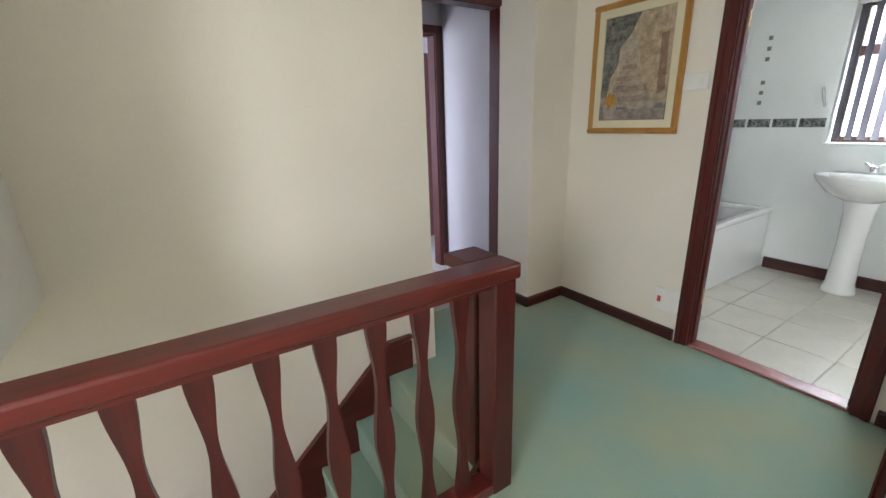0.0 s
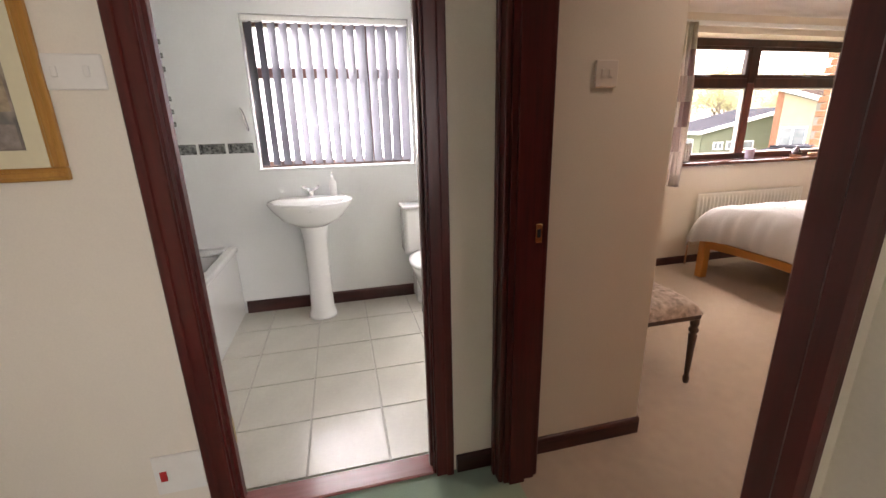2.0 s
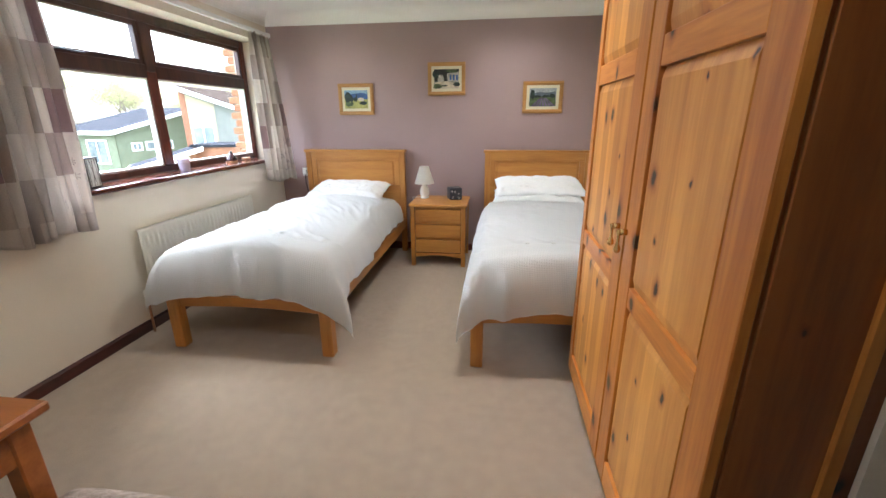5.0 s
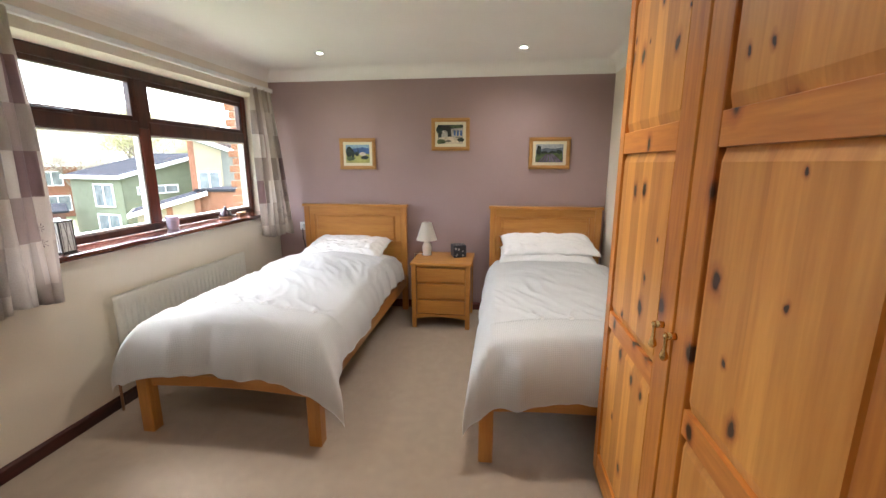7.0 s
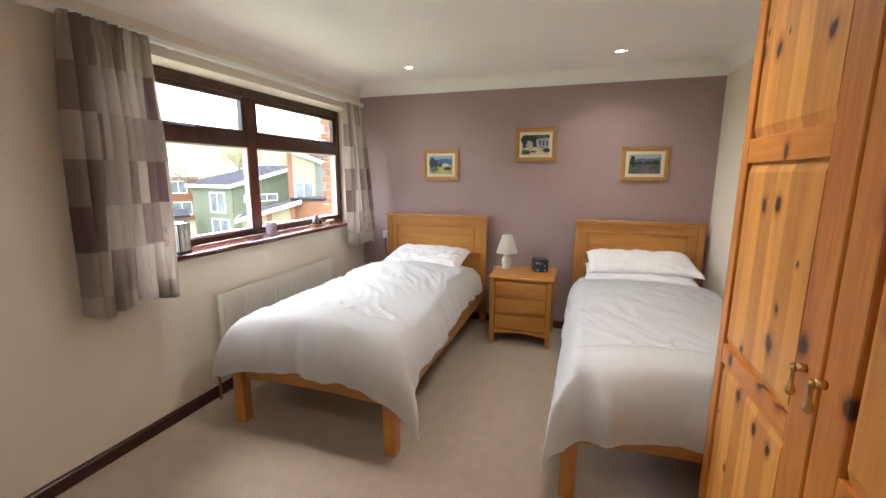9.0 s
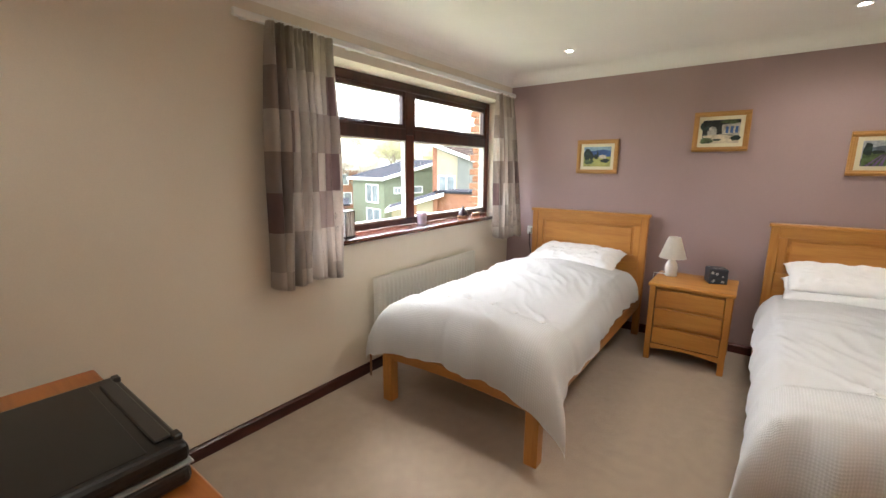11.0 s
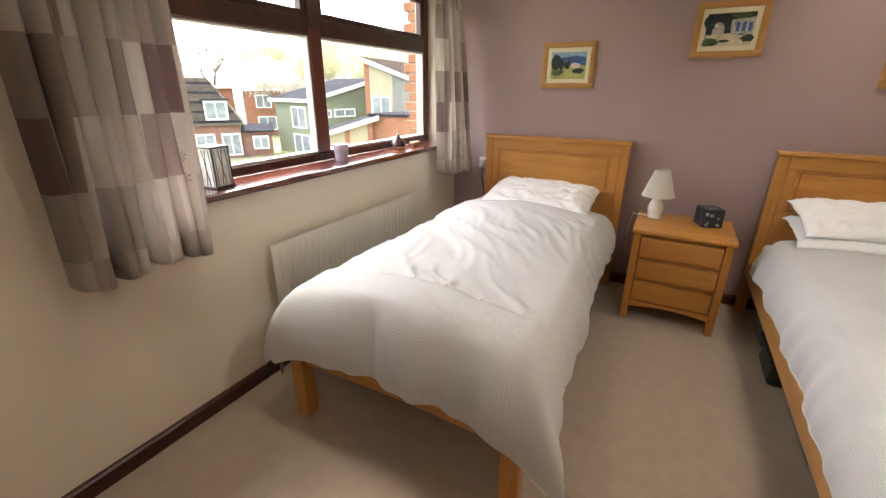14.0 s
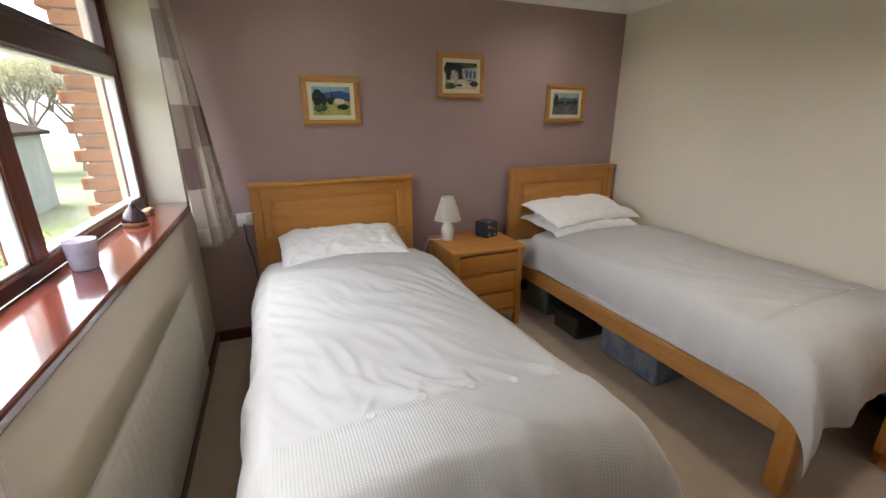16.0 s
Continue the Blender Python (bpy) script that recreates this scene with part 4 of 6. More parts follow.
field = picture("y", 2.24, 1.535, YM, 0.37, 0.285, 0.035, 0.027, A3, BEECH, "small pale wood framed painting of a lavender field")
landing_print = picture("x", 2.345, 1.60, XL, 0.59, 0.745, 0.034, 0.045, A4, GILT, "large gold framed print of a sunlit terrace with steps")


# the terrace print: foliage, sunlit wall, arch, flight of steps, urn with flowers
def flat_shape(name, outline, material, depth, onto=None):
    bm = bmesh.new()
    bm.faces.new([bm.verts.new((u, depth, v)) for u, v in outline])
    return part(name, bm, material, onto or landing_print)


def paint(name, c, var=0.22):
    return mat(name, c, 0.45, var=var, scale=26, bump=0.0, bscale=70)


PD = 0.0156
flat_shape("painted_foliage", [(0.21, 0.29), (-0.02, 0.29), (0.04, 0.18), (0.10, 0.12), (0.11, 0.02), (0.15, -0.04), (0.17, -0.14), (0.21, -0.16)], paint("painted_grey_green", (0.21, 0.205, 0.18), 0.4), PD)
flat_shape("painted_sunlit_wall", [(-0.02, 0.29), (-0.21, 0.29), (-0.21, -0.20), (-0.14, -0.20), (-0.05, -0.04), (-0.02, 0.10)], paint("painted_ochre_wall", (0.48, 0.37, 0.25)), PD + 0.0002)
flat_shape("painted_doorway", [(-0.15, 0.16), (-0.19, 0.16), (-0.20, -0.13), (-0.155, -0.16)], paint("painted_brown_door", (0.30, 0.19, 0.13)), PD + 0.0006)
flat_shape("painted_arch", [(0.08, 0.03)] + [(0.03 + 0.05 * math.cos(a * math.pi / 8), 0.10 + 0.06 * math.sin(a * math.pi / 8)) for a in range(9)] + [(-0.02, 0.03)], paint("painted_pale_arch", (0.50, 0.42, 0.34)), PD + 0.0004)
for k in range(8):
    z = 0.02 - k * 0.030
    hw = 0.045 + k * 0.014
    flat_shape("painted_step", [(0.03 + hw, z), (0.03 - hw, z), (0.03 - hw - 0.010, z - 0.026), (0.03 + hw + 0.006, z - 0.026)], paint("painted_step_tone", (0.36 + 0.07 * (k % 2), 0.285 + 0.06 * (k % 2), 0.23 + 0.05 * (k % 2))), PD + 0.0006)
flat_shape("painted_terrace", [(0.21, -0.23), (-0.21, -0.23), (-0.21, -0.29), (0.21, -0.29)], paint("painted_stone_terrace", (0.30, 0.25, 0.22)), PD + 0.0004)
flat_shape("painted_urn", [(0.19, -0.20), (0.09, -0.20), (0.105, -0.26), (0.12, -0.285), (0.17, -0.285), (0.185, -0.26)], paint("painted_pale_urn", (0.42, 0.34, 0.29)), PD + 0.0008)
flat_shape("painted_flowers", [(0.14 + (0.032 + 0.012 * (k % 2)) * math.cos(k * math.pi / 7), -0.175 + (0.034 + 0.012 * (k % 2)) * math.sin(k * math.pi / 7)) for k in range(14)], paint("painted_orange_flowers", (0.55, 0.27, 0.04), 0.3), PD + 0.001)


# the three small paintings, in broad strokes; u runs to the viewer's left
def blob(cx, cz, rx, rz, n=11, k=0.25, seed=1):
    r = random.Random(seed)
    return [(cx + rx * (1 + r.uniform(-k, k)) * math.cos(2 * math.pi * i / n), cz + rz * (1 + r.uniform(-k, k)) * math.sin(2 * math.pi * i / n)) for i in range(n)]


SKYB, HILLB, DKGREEN = paint("painted_pale_blue_sky", (0.30, 0.46, 0.62)), paint("painted_blue_hill", (0.055, 0.12, 0.32)), paint("painted_dark_tree", (0.018, 0.035, 0.028), 0.5)
FIELDG, CREAMB, SANDP = paint("painted_yellow_field", (0.40, 0.40, 0.12)), paint("painted_cream_house", (0.62, 0.55, 0.45)), paint("painted_sandy_path", (0.60, 0.52, 0.38))
SHADEP, LAVEN, STONEP = paint("painted_deep_shade", (0.028, 0.03, 0.028), 0.4), paint("painted_lavender", (0.17, 0.11, 0.24), 0.3), paint("painted_sunlit_stone", (0.50, 0.47, 0.41), 0.3)
GREYB, MIDG = paint("painted_grey_blue_hill", (0.12, 0.15, 0.19)), paint("painted_mid_green", (0.09, 0.13, 0.05), 0.4)
PW, PH = 0.118, 0.0855
flat_shape("painted_sky", [(PW, 0.03), (PW, PH), (-PW, PH), (-PW, 0.03)], SKYB, PD, hills)
flat_shape("painted_hill", [(PW, 0.0), (PW, 0.045), (0.02, 0.052), (-0.05, 0.062), (-PW, 0.05), (-PW, 0.0)], HILLB, PD + 0.0002, hills)
flat_shape("painted_field", [(PW, 0.004), (-PW, 0.0), (-PW, -PH), (PW, -PH)], FIELDG, PD + 0.0004, hills)
flat_shape("painted_house", [(-0.02, -0.012), (-0.02, 0.012), (-0.05, 0.018), (-0.08, 0.008), (-0.08, -0.02)], CREAMB, PD + 0.0006, hills)
for i, (cx, cz, rx, rz) in enumerate(((0.085, 0.02, 0.03, 0.055), (0.05, 0.005, 0.02, 0.035), (0.01, 0.0, 0.018, 0.022), (-0.005, 0.02, 0.006, 0.035), (-0.07, -0.035, 0.045, 0.016), (0.07, -0.045, 0.04, 0.02))):
    flat_shape("painted_tree", blob(cx, cz, rx, rz, seed=i), DKGREEN if i != 5 else MIDG, PD + 0.0008 + i * 0.00005, hills)
flat_shape("painted_shade", [(PW, -0.02), (PW, PH), (-PW, PH), (-PW, -0.02)], SHADEP, PD, villa)
flat_shape("painted_house_wall", [(-0.005, 0.01), (-0.005, 0.05), (-PW, 0.062), (-PW, -0.03), (-0.01, -0.02)], STONEP, PD + 0.0002, villa)
for u in (-0.03, -0.06, -0.09):
    flat_shape("painted_window", [(u, -0.012), (u, 0.035), (u - 0.018, 0.036), (u - 0.018, -0.014)], HILLB, PD + 0.0004, villa)
flat_shape("painted_arch", [(0.085, -0.03)] + [(0.055 + 0.03 * math.cos(a * math.pi / 8), 0.005 + 0.035 * math.sin(a * math.pi / 8)) for a in range(9)] + [(0.025, -0.03)], STONEP, PD + 0.0004, villa)
flat_shape("painted_path", [(PW, -0.03), (0.0, -0.02), (-PW, -0.04), (-PW, -PH), (0.06, -PH)], SANDP, PD + 0.0005, villa)
for i, (cx, cz, rx, rz) in enumerate(((0.10, 0.04, 0.03, 0.04), (0.085, -0.065, 0.045, 0.022), (-0.095, -0.05, 0.03, 0.02), (-0.06, 0.07, 0.06, 0.016), (0.02, -0.06, 0.03, 0.007))):
    flat_shape("painted_foliage", blob(cx, cz, rx, rz, seed=20 + i), DKGREEN if i % 2 == 0 else MIDG, PD + 0.0007 + i * 0.00005, villa)
flat_shape("painted_sky", [(PW, 0.02), (PW, 0.08), (-PW, 0.08), (-PW, 0.02)], paint("painted_grey_sky", (0.42, 0.45, 0.48)), PD, field)
flat_shape("painted_hill", [(PW, 0.0), (PW, 0.03), (0.03, 0.048), (-0.04, 0.04), (-PW, 0.052), (-PW, 0.0)], GREYB, PD + 0.0002, field)
flat_shape("painted_ground", [(PW, 0.006), (-PW, 0.006), (-PW, -0.08), (PW, -0.08)], MIDG, PD + 0.0004, field)
for i in range(7):
    b0 = -PW + i * 2 * PW / 7
    t0 = -0.03 + i * 0.06 / 7
    flat_shape("painted_lavender_row", [(b0, -0.08), (b0 + 0.019, -0.08), (t0 + 0.005, -0.005), (t0, -0.005)], LAVEN, PD + 0.0006, field)
for i, (cx, cz, rx, rz) in enumerate(((0.095, 0.025, 0.024, 0.045), (0.05, 0.008, 0.03, 0.012), (-0.03, 0.01, 0.035, 0.012), (-0.085, 0.012, 0.03, 0.018))):
    flat_shape("painted_tree", blob(cx, cz, rx, rz, seed=40 + i), DKGREEN, PD + 0.0008 + i * 0.00005, field)


# ---- wardrobes ----
WX, WYN, WYF, WH = 2.229, -0.318, -1.632, 2.12
wr = thing("wardrobe", "tall knotty orange pine wardrobe with panelled doors", "wardrobe")
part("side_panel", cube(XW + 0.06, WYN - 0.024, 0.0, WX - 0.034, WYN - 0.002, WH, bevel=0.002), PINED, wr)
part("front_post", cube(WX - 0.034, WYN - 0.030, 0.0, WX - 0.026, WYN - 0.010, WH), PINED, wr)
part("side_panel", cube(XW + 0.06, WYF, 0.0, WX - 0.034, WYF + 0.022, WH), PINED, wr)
part("corner_batten", cube(2.006, WYN - 0.002, 0.0, 2.034, WYN + 0.010, WH, bevel=0.003), PINE, wr)
part("filler_strip", cube(XW + 0.002, WYN + 0.001, 0.0, 1.974, WYN + 0.014, H - 0.12), CREAM, wr, "cream painted filler strip")
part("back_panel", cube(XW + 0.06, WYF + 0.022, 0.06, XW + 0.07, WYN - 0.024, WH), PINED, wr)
part("top_panel", cube(XW + 0.07, WYF + 0.022, WH - 0.022, WX - 0.034, WYN - 0.024, WH), PINEY, wr)
part("cornice", cube(XW + 0.05, WYF - 0.02, WH, WX + 0.03, WYN + 0.03, WH + 0.05, bevel=0.015, seg=3), PINEY, wr)
part("plinth", cube(WX - 0.06, WYF + 0.022, 0.0, WX - 0.036, WYN - 0.024, 0.075), PINEY, wr)


def ward_door(y0, y1, s0, s1, hy, hz):
    """A frame-and-panel door facing +x; s0 and s1 are the widths of its stiles. Panels have chamfered ends and a shadow gap along each side."""
    d = part("door", bmesh.new(), PINE, wr)
    z0, z1 = 0.08, WH - 0.01
    x0, x1 = WX - 0.024, WX
    for a, b in ((y0, y0 + s0), (y1 - s1, y1)):
        part("stile", cube(x0, a, z0, x1, b, z1, bevel=0.003), PINE, d)
    a0, a1 = y0 + s0, y1 - s1
    rails = ((z0, z0 + 0.10), (0.785, 0.852), (1.48, 1.556), (z1 - 0.09, z1))
    for a, b in rails:
        part("rail", cube(x0, a0, a, x1 - 0.001, a1, b, bevel=0.0015), PINEY, d)
    for (p, q), (r, t) in zip(rails, rails[1:]):
        bm = bmesh.new()
        box(bm, x0 + 0.002, a0, q, x0 + 0.006, a1, r)
        g, ch = 0.012, 0.030
        xs = (x0 + 0.0065, x1 - 0.005)
        low = [bm.verts.new((xs[0], y, z)) for y, z in ((a0 + g, q + 0.001), (a1 - g, q + 0.001), (a1 - g, r - 0.001), (a0 + g, r - 0.001))]
        mid = [bm.verts.new((xs[0] + 0.004, v.co.y, v.co.z)) for v in low]
        top = [bm.verts.new((xs[1], v.co.y + (0.002 if k in (0, 3) else -0.002), v.co.z + (ch if k < 2 else -ch))) for k, v in enumerate(low)]
        for lower, upper in ((low, mid), (mid, top)):
            for k in range(4):
                bm.faces.new((lower[k], lower[(k + 1) % 4], upper[(k + 1) % 4], upper[k]))
        bm.faces.new(top)
        part("door_panel", bm, PINEP, d)
    bm = tube([(WX, hy, hz + 0.03), (WX + 0.022, hy, hz + 0.03)], 0.010, 12)
    lathe([(0.006, 0), (0.011, 0.006), (0.0105, 0.016), (0.005, 0.03), (0.0045, 0.055), (0.008, 0.066), (0.006, 0.076)], 14, bm, WX + 0.024, hy, hz - 0.038)
    part("door_handle", bm, BRASS, d, "antique brass drop handle")
    return d


ym = -0.978
ward_door(WYF + 0.003, ym - 0.006, 0.058, 0.105, ym - 0.062, 0.975)
ward_door(ym + 0.006, WYN, 0.100, 0.102, ym + 0.020, 0.975)


# ---- stool and desk ----
st = thing("dressing_stool", "upholstered stool with turned dark legs", "stool", (3.49, -0.158, 0))
sx, sy = 0.235, 0.19
for x in (-sx + 0.02, sx - 0.02):
    for y in (-sy + 0.02, sy - 0.02):
        part("leg", lathe([(0.010, 0), (0.015, 0.01), (0.017, 0.035), (0.011, 0.05), (0.013, 0.07), (0.017, 0.20), (0.021, 0.285), (0.014, 0.295), (0.024, 0.305), (0.024, 0.32), (0.016, 0.33), (0.022, 0.345), (0.022, 0.38)], 16, None, x, y), DARKLEG, st)
part("seat_frame", cube(-sx, -sy, 0.375, sx, sy, 0.405, bevel=0.006), DARKLEG, st)


def cushion(u, v):
    a, c = 2 * u - 1, 2 * v - 1
    h = (max(0, 1 - abs(a) ** 5)) ** 0.4 * (max(0, 1 - abs(c) ** 5)) ** 0.4
    return (a * (sx + 0.004), c * (sy + 0.004), 0.405 + 0.075 * h)


part("seat_cushion", grid(cushion, 24, 20), STOOLF, st)

dk = thing("desk", "small orange pine desk with a printer on top", "desk")
dx0, dx1, dy0, dy1, dz = 3.70, 4.70, -0.345, 0.12, 0.71
part("desktop", cube(dx0, dy0, dz - 0.028, dx1, dy1, dz, bevel=0.006), DESKW, dk)
for x in (dx0 + 0.03, dx1 - 0.08):
    for y in (dy0 + 0.03, dy1 - 0.08):
        part("leg", cube(x, y, 0, x + 0.05, y + 0.05, dz - 0.028, bevel=0.004), DESKW, dk)
part("apron", cube(dx0 + 0.08, dy0 + 0.035, dz - 0.13, dx1 - 0.08, dy0 + 0.055, dz - 0.028), DESKW, dk)
for x in (dx0 + 0.035, dx1 - 0.055):
    part("apron", cube(x, dy0 + 0.08, dz - 0.13, x + 0.02, dy1 - 0.08, dz - 0.028), DESKW, dk)

pr = thing("printer", "black flatbed printer standing on the pine desk", "printer")
px0, px1, py0, py1 = 3.83, 4.34, -0.325, 0.02
part("body", cube(px0, py0, dz, px1, py1, dz + 0.052, bevel=0.02, seg=3), BLACK, pr)
part("trim_line", cube(px0 - 0.0015, py0 - 0.0015, dz + 0.053, px1 + 0.0015, py1 + 0.0015, dz + 0.057, bevel=0.001), GREYP, pr, "pale grey seam line")
part("lid", cube(px0, py0, dz + 0.058, px1, py1, dz + 0.105, bevel=0.018, seg=3), BLACKG, pr)
part("lid_panel", cube(px0 + 0.03, py0 + 0.075, dz + 0.105, px1 - 0.02, py1 - 0.02, dz + 0.1065, bevel=0.001), BLACKG, pr)
part("control_bar", cube(px0 + 0.05, py0 + 0.02, dz + 0.105, px1 - 0.06, py0 + 0.055, dz + 0.112, bevel=0.003), BLACK, pr)
for x in (px0 + 0.03, px1 - 0.06):
    part("hinge", cube(x, py0 + 0.004, dz + 0.10, x + 0.03, py0 + 0.022, dz + 0.116, bevel=0.003), BLACK, pr)
sb = thing("storage_box", "dark speckled grey box on the desk", "box")
part("body", cube(4.40, 0.0, dz, 4.56, 0.11, dz + 0.075, bevel=0.004), BLACK, sb)
part("lid", cube(4.395, -0.004, dz + 0.075, 4.565, 0.114, dz + 0.10, bevel=0.003), PATT, sb)

# ---- on the sill ----
SZ = WZ0 + 0.02
lan = thing("lantern", "black framed candle lantern with patterned glass on the sill", "lantern", (XE + 0.085, -1.77, SZ), 8)
for x in (-0.045, 0.039):
    for y in (-0.045, 0.039):
        part("post", cube(x, y, 0, x + 0.006, y + 0.006, 0.17), BLACK, lan)
for z in (0, 0.165):
    part("plate", cube(-0.048, -0.048, z, 0.048, 0.048, z + 0.008, bevel=0.002), BLACK, lan)
for q in range(4):
    p = part("pane", cube(-0.039, 0.041, 0.008, 0.039, 0.0425, 0.165), FROST, lan)
    p.matrix_basis = pose(0, 0, 0, 0, 0, 90 * q)
    bm = bmesh.new()
    for k in range(4):
        tube([(-0.03 + 0.02 * k, 0.0435, 0.01), (-0.03 + 0.02 * k + 0.012 * math.sin(k * 2.1), 0.0435, 0.08), (-0.024 + 0.018 * k, 0.0435, 0.16)], 0.0014, 5, bm)
    tw = part("twig_pattern", bm, BLACK, lan)
    tw.matrix_basis = pose(0, 0, 0, 0, 0, 90 * q)
cg = thing("candle_glass", "lilac glass candle holder on the sill", "candle holder", (XE + 0.105, -2.58, SZ))
part("glass_cup", lathe([(0.033, 0), (0.036, 0.004), (0.044, 0.09), (0.045, 0.095), (0.041, 0.093), (0.034, 0.012)], 24), LILACG, cg)
part("candle", lathe([(0.032, 0.012), (0.036, 0.055), (0.0, 0.056)], 20), COTTON, cg)
pot = thing("oil_burner", "dark plum teardrop oil diffuser on a tan base", "diffuser", (XE + 0.115, -3.19, SZ))
part("base", lathe([(0.046, 0), (0.05, 0.008), (0.047, 0.02)], 24), TAN, pot)
part("dome", lathe([(0.05, 0.02), (0.049, 0.03), (0.038, 0.055), (0.022, 0.075), (0.012, 0.088), (0.010, 0.10), (0.004, 0.104)], 24), MUSHROOM, pot)
ob = thing("small_sill_ornament", "low brown ornament on the sill", "ornament", (XE + 0.12, -3.42, SZ))
part("body", cube(-0.02, -0.05, 0, 0.02, 0.05, 0.03, bevel=0.008, seg=2), TAN, ob)

# ---- sockets, switches, downlights ----
so = thing("wall_socket", "white double wall socket with trailing lead", "socket")
part("plate", cube(4.555, YM, 0.775, 4.70, YM + 0.012, 0.86, bevel=0.004), PLASTIC, so)
part("plug", cube(4.64, YM + 0.012, 0.795, 4.685, YM + 0.045, 0.84, bevel=0.006), PLASTIC, so)
part("lead", tube([(4.66, YM + 0.04, 0.80), (4.655, YM + 0.05, 0.70), (4.63, YM + 0.035, 0.55), (4.62, YM + 0.03, 0.35), (4.63, YM + 0.035, 0.1), (4.62, YM + 0.06, 0.008)], 0.004, 8), BLACK, so)
sw = thing("light_switch", "white plastic double light switch by the door", "switch")
part("plate", cube(XS - 0.010, 0.425, 1.455, XS, 0.51, 1.54, bevel=0.003), SWITCHP, sw)
for y in (0.448, 0.475):
    part("rocker", cube(XS - 0.014, y, 1.485, XS - 0.010, y + 0.014, 1.512, bevel=0.0015), SWITCHP, sw)

# only the first two are known; the other four are added to brighten the room
SPOTS = ((4.155, -3.305), (2.53, -3.335), (4.17, -1.75), (2.75, -1.75), (4.17, -0.2), (2.65, -0.1))
POWER = (1.0, 2.4, 1.2, 5.6, 1.4, 1.4)
for k, (x, y) in enumerate(SPOTS):
    dl = thing("downlight", "small lit recessed ceiling downlight with white rim, two known and four added", "light", (x, y, H), group="ceiling downlights")
    part("rim", lathe([(0.043, -0.002), (0.043, -0.006), (0.034, -0.009), (0.030, -0.004), (0.030, -0.002)], 28), WHITEP, dl)
    part("bulb", lathe([(0.021, -0.002), (0.021, -0.0045), (0.01, -0.005)], 20), GLOW, dl)
    ld = bpy.data.lights.new("downlight_lamp", "SPOT")
    ld.energy, ld.spot_size, ld.spot_blend, ld.shadow_soft_size, ld.color = POWER[k], radians(150), 1.0, 0.10, (1.0, 0.90, 0.77)
    lo = new("downlight_lamp", ld)
    lo.matrix_world = pose(x, y, H - 0.03)

# under the far bed
CLEARB = mat("cloudy_plastic_blue", (0.10, 0.14, 0.24), 0.25, var=0.25, scale=9, color2=(0.32, 0.36, 0.40))
GREENB = mat("dark_green_crate", (0.10, 0.13, 0.10), 0.5, var=0.15, scale=10)
for nm, lab, x0, x1, y0, y1, hh, mtl in (("storage_box", "dark green crate under the bed", 2.35, 2.70, -3.62, -3.30, 0.23, GREENB), ("bag", "black soft bag under the bed", 2.36, 2.72, -3.22, -2.92, 0.16, BLACK), ("storage_box", "cloudy plastic storage box with blue contents under the bed", 2.20, 2.66, -2.82, -2.35, 0.21, CLEARB)):
    e = thing(nm, lab, "box" if "box" in nm else "bag")
    part("body", cube(x0 + 0.02, y0 + 0.02, 0, x1 - 0.02, y1 - 0.02, hh - 0.02, bevel=0.02, seg=2), mtl, e)
    part("lid" if "box" in nm else "flap", cube(x0, y0, hh - 0.03, x1, y1, hh, bevel=0.01, seg=2), mtl, e)


# ---- landing ----
bm = bmesh.new()
box(bm, XL, YD1, -0.1, XL + 0.1, BY0 - 0.03, H + 0.1)
box(bm, XL, BY1 + 0.03, -0.1, XL + 0.1, YL + 0.1, H + 0.1)
box(bm, XL, BY0 - 0.03, HD + 0.03, XL + 0.1, BY1 + 0.03, H + 0.1)
struct("wall_landing_east", bm, LAND, "cream painted landing wall with the bathroom doorway")
bm = bmesh.new()
box(bm, XC, YL, -0.1, XL, YL + 0.1, H + 0.1)
box(bm, XC, YL + 0.1, -0.1, XC + 0.1, 3.13, H + 0.1)
struct("wall_landing_recess", bm, LAND, "cream painted landing wall corner")
SX0, SX1, SY0, SY1 = -1.9, 1.45, 1.80, 2.62      # stairwell
struct("wall_stair", cube(SX0, SY1, -2.8, 1.753, SY1 + 0.1, H + 0.1), LAND, "tall cream painted wall above the stairs")
# ceiling white instead of wall cream: the light on this face, put into colour
struct("wall_stair_bulkhead", cube(SX0, SY0 + 0.0, 0.80, 0.20, SY1, H + 0.1), CEIL, "painted bulkhead over the stairs, whitened to look lit")
struct("wall_stair_end", cube(SX0 - 0.1, SY0, -2.8, SX0, SY1 + 0.1, H), LAND, "cream wall at the foot of the stairs")
struct("wall_stair_side", cube(SX0, SY0 - 0.1, -2.8, SX1, SY0 - 0.004, -0.125), LAND, "cream wall below the landing edge")
bm = bmesh.new()
box(bm, -0.9, 0.0, -0.12, 1.25, 0.30, 0.0)
box(bm, -0.9, 0.30, -0.12, 1.55, YD1 - 0.06, 0.0)
box(bm, -0.9, YD1 - 0.06, -0.12, XL + 0.05, SY0, 0.0)
box(bm, SX1, SY0, -0.12, XL + 0.05, 3.13, 0.0)
struct("floor_landing", bm, GREEN, "worn sage green landing carpet", "carpet")
bm = bmesh.new()
box(bm, -0.95, -0.05, H, XL + 0.1, 3.23, H + 0.1)
struct("ceiling_landing", bm, CEIL, "white landing ceiling")
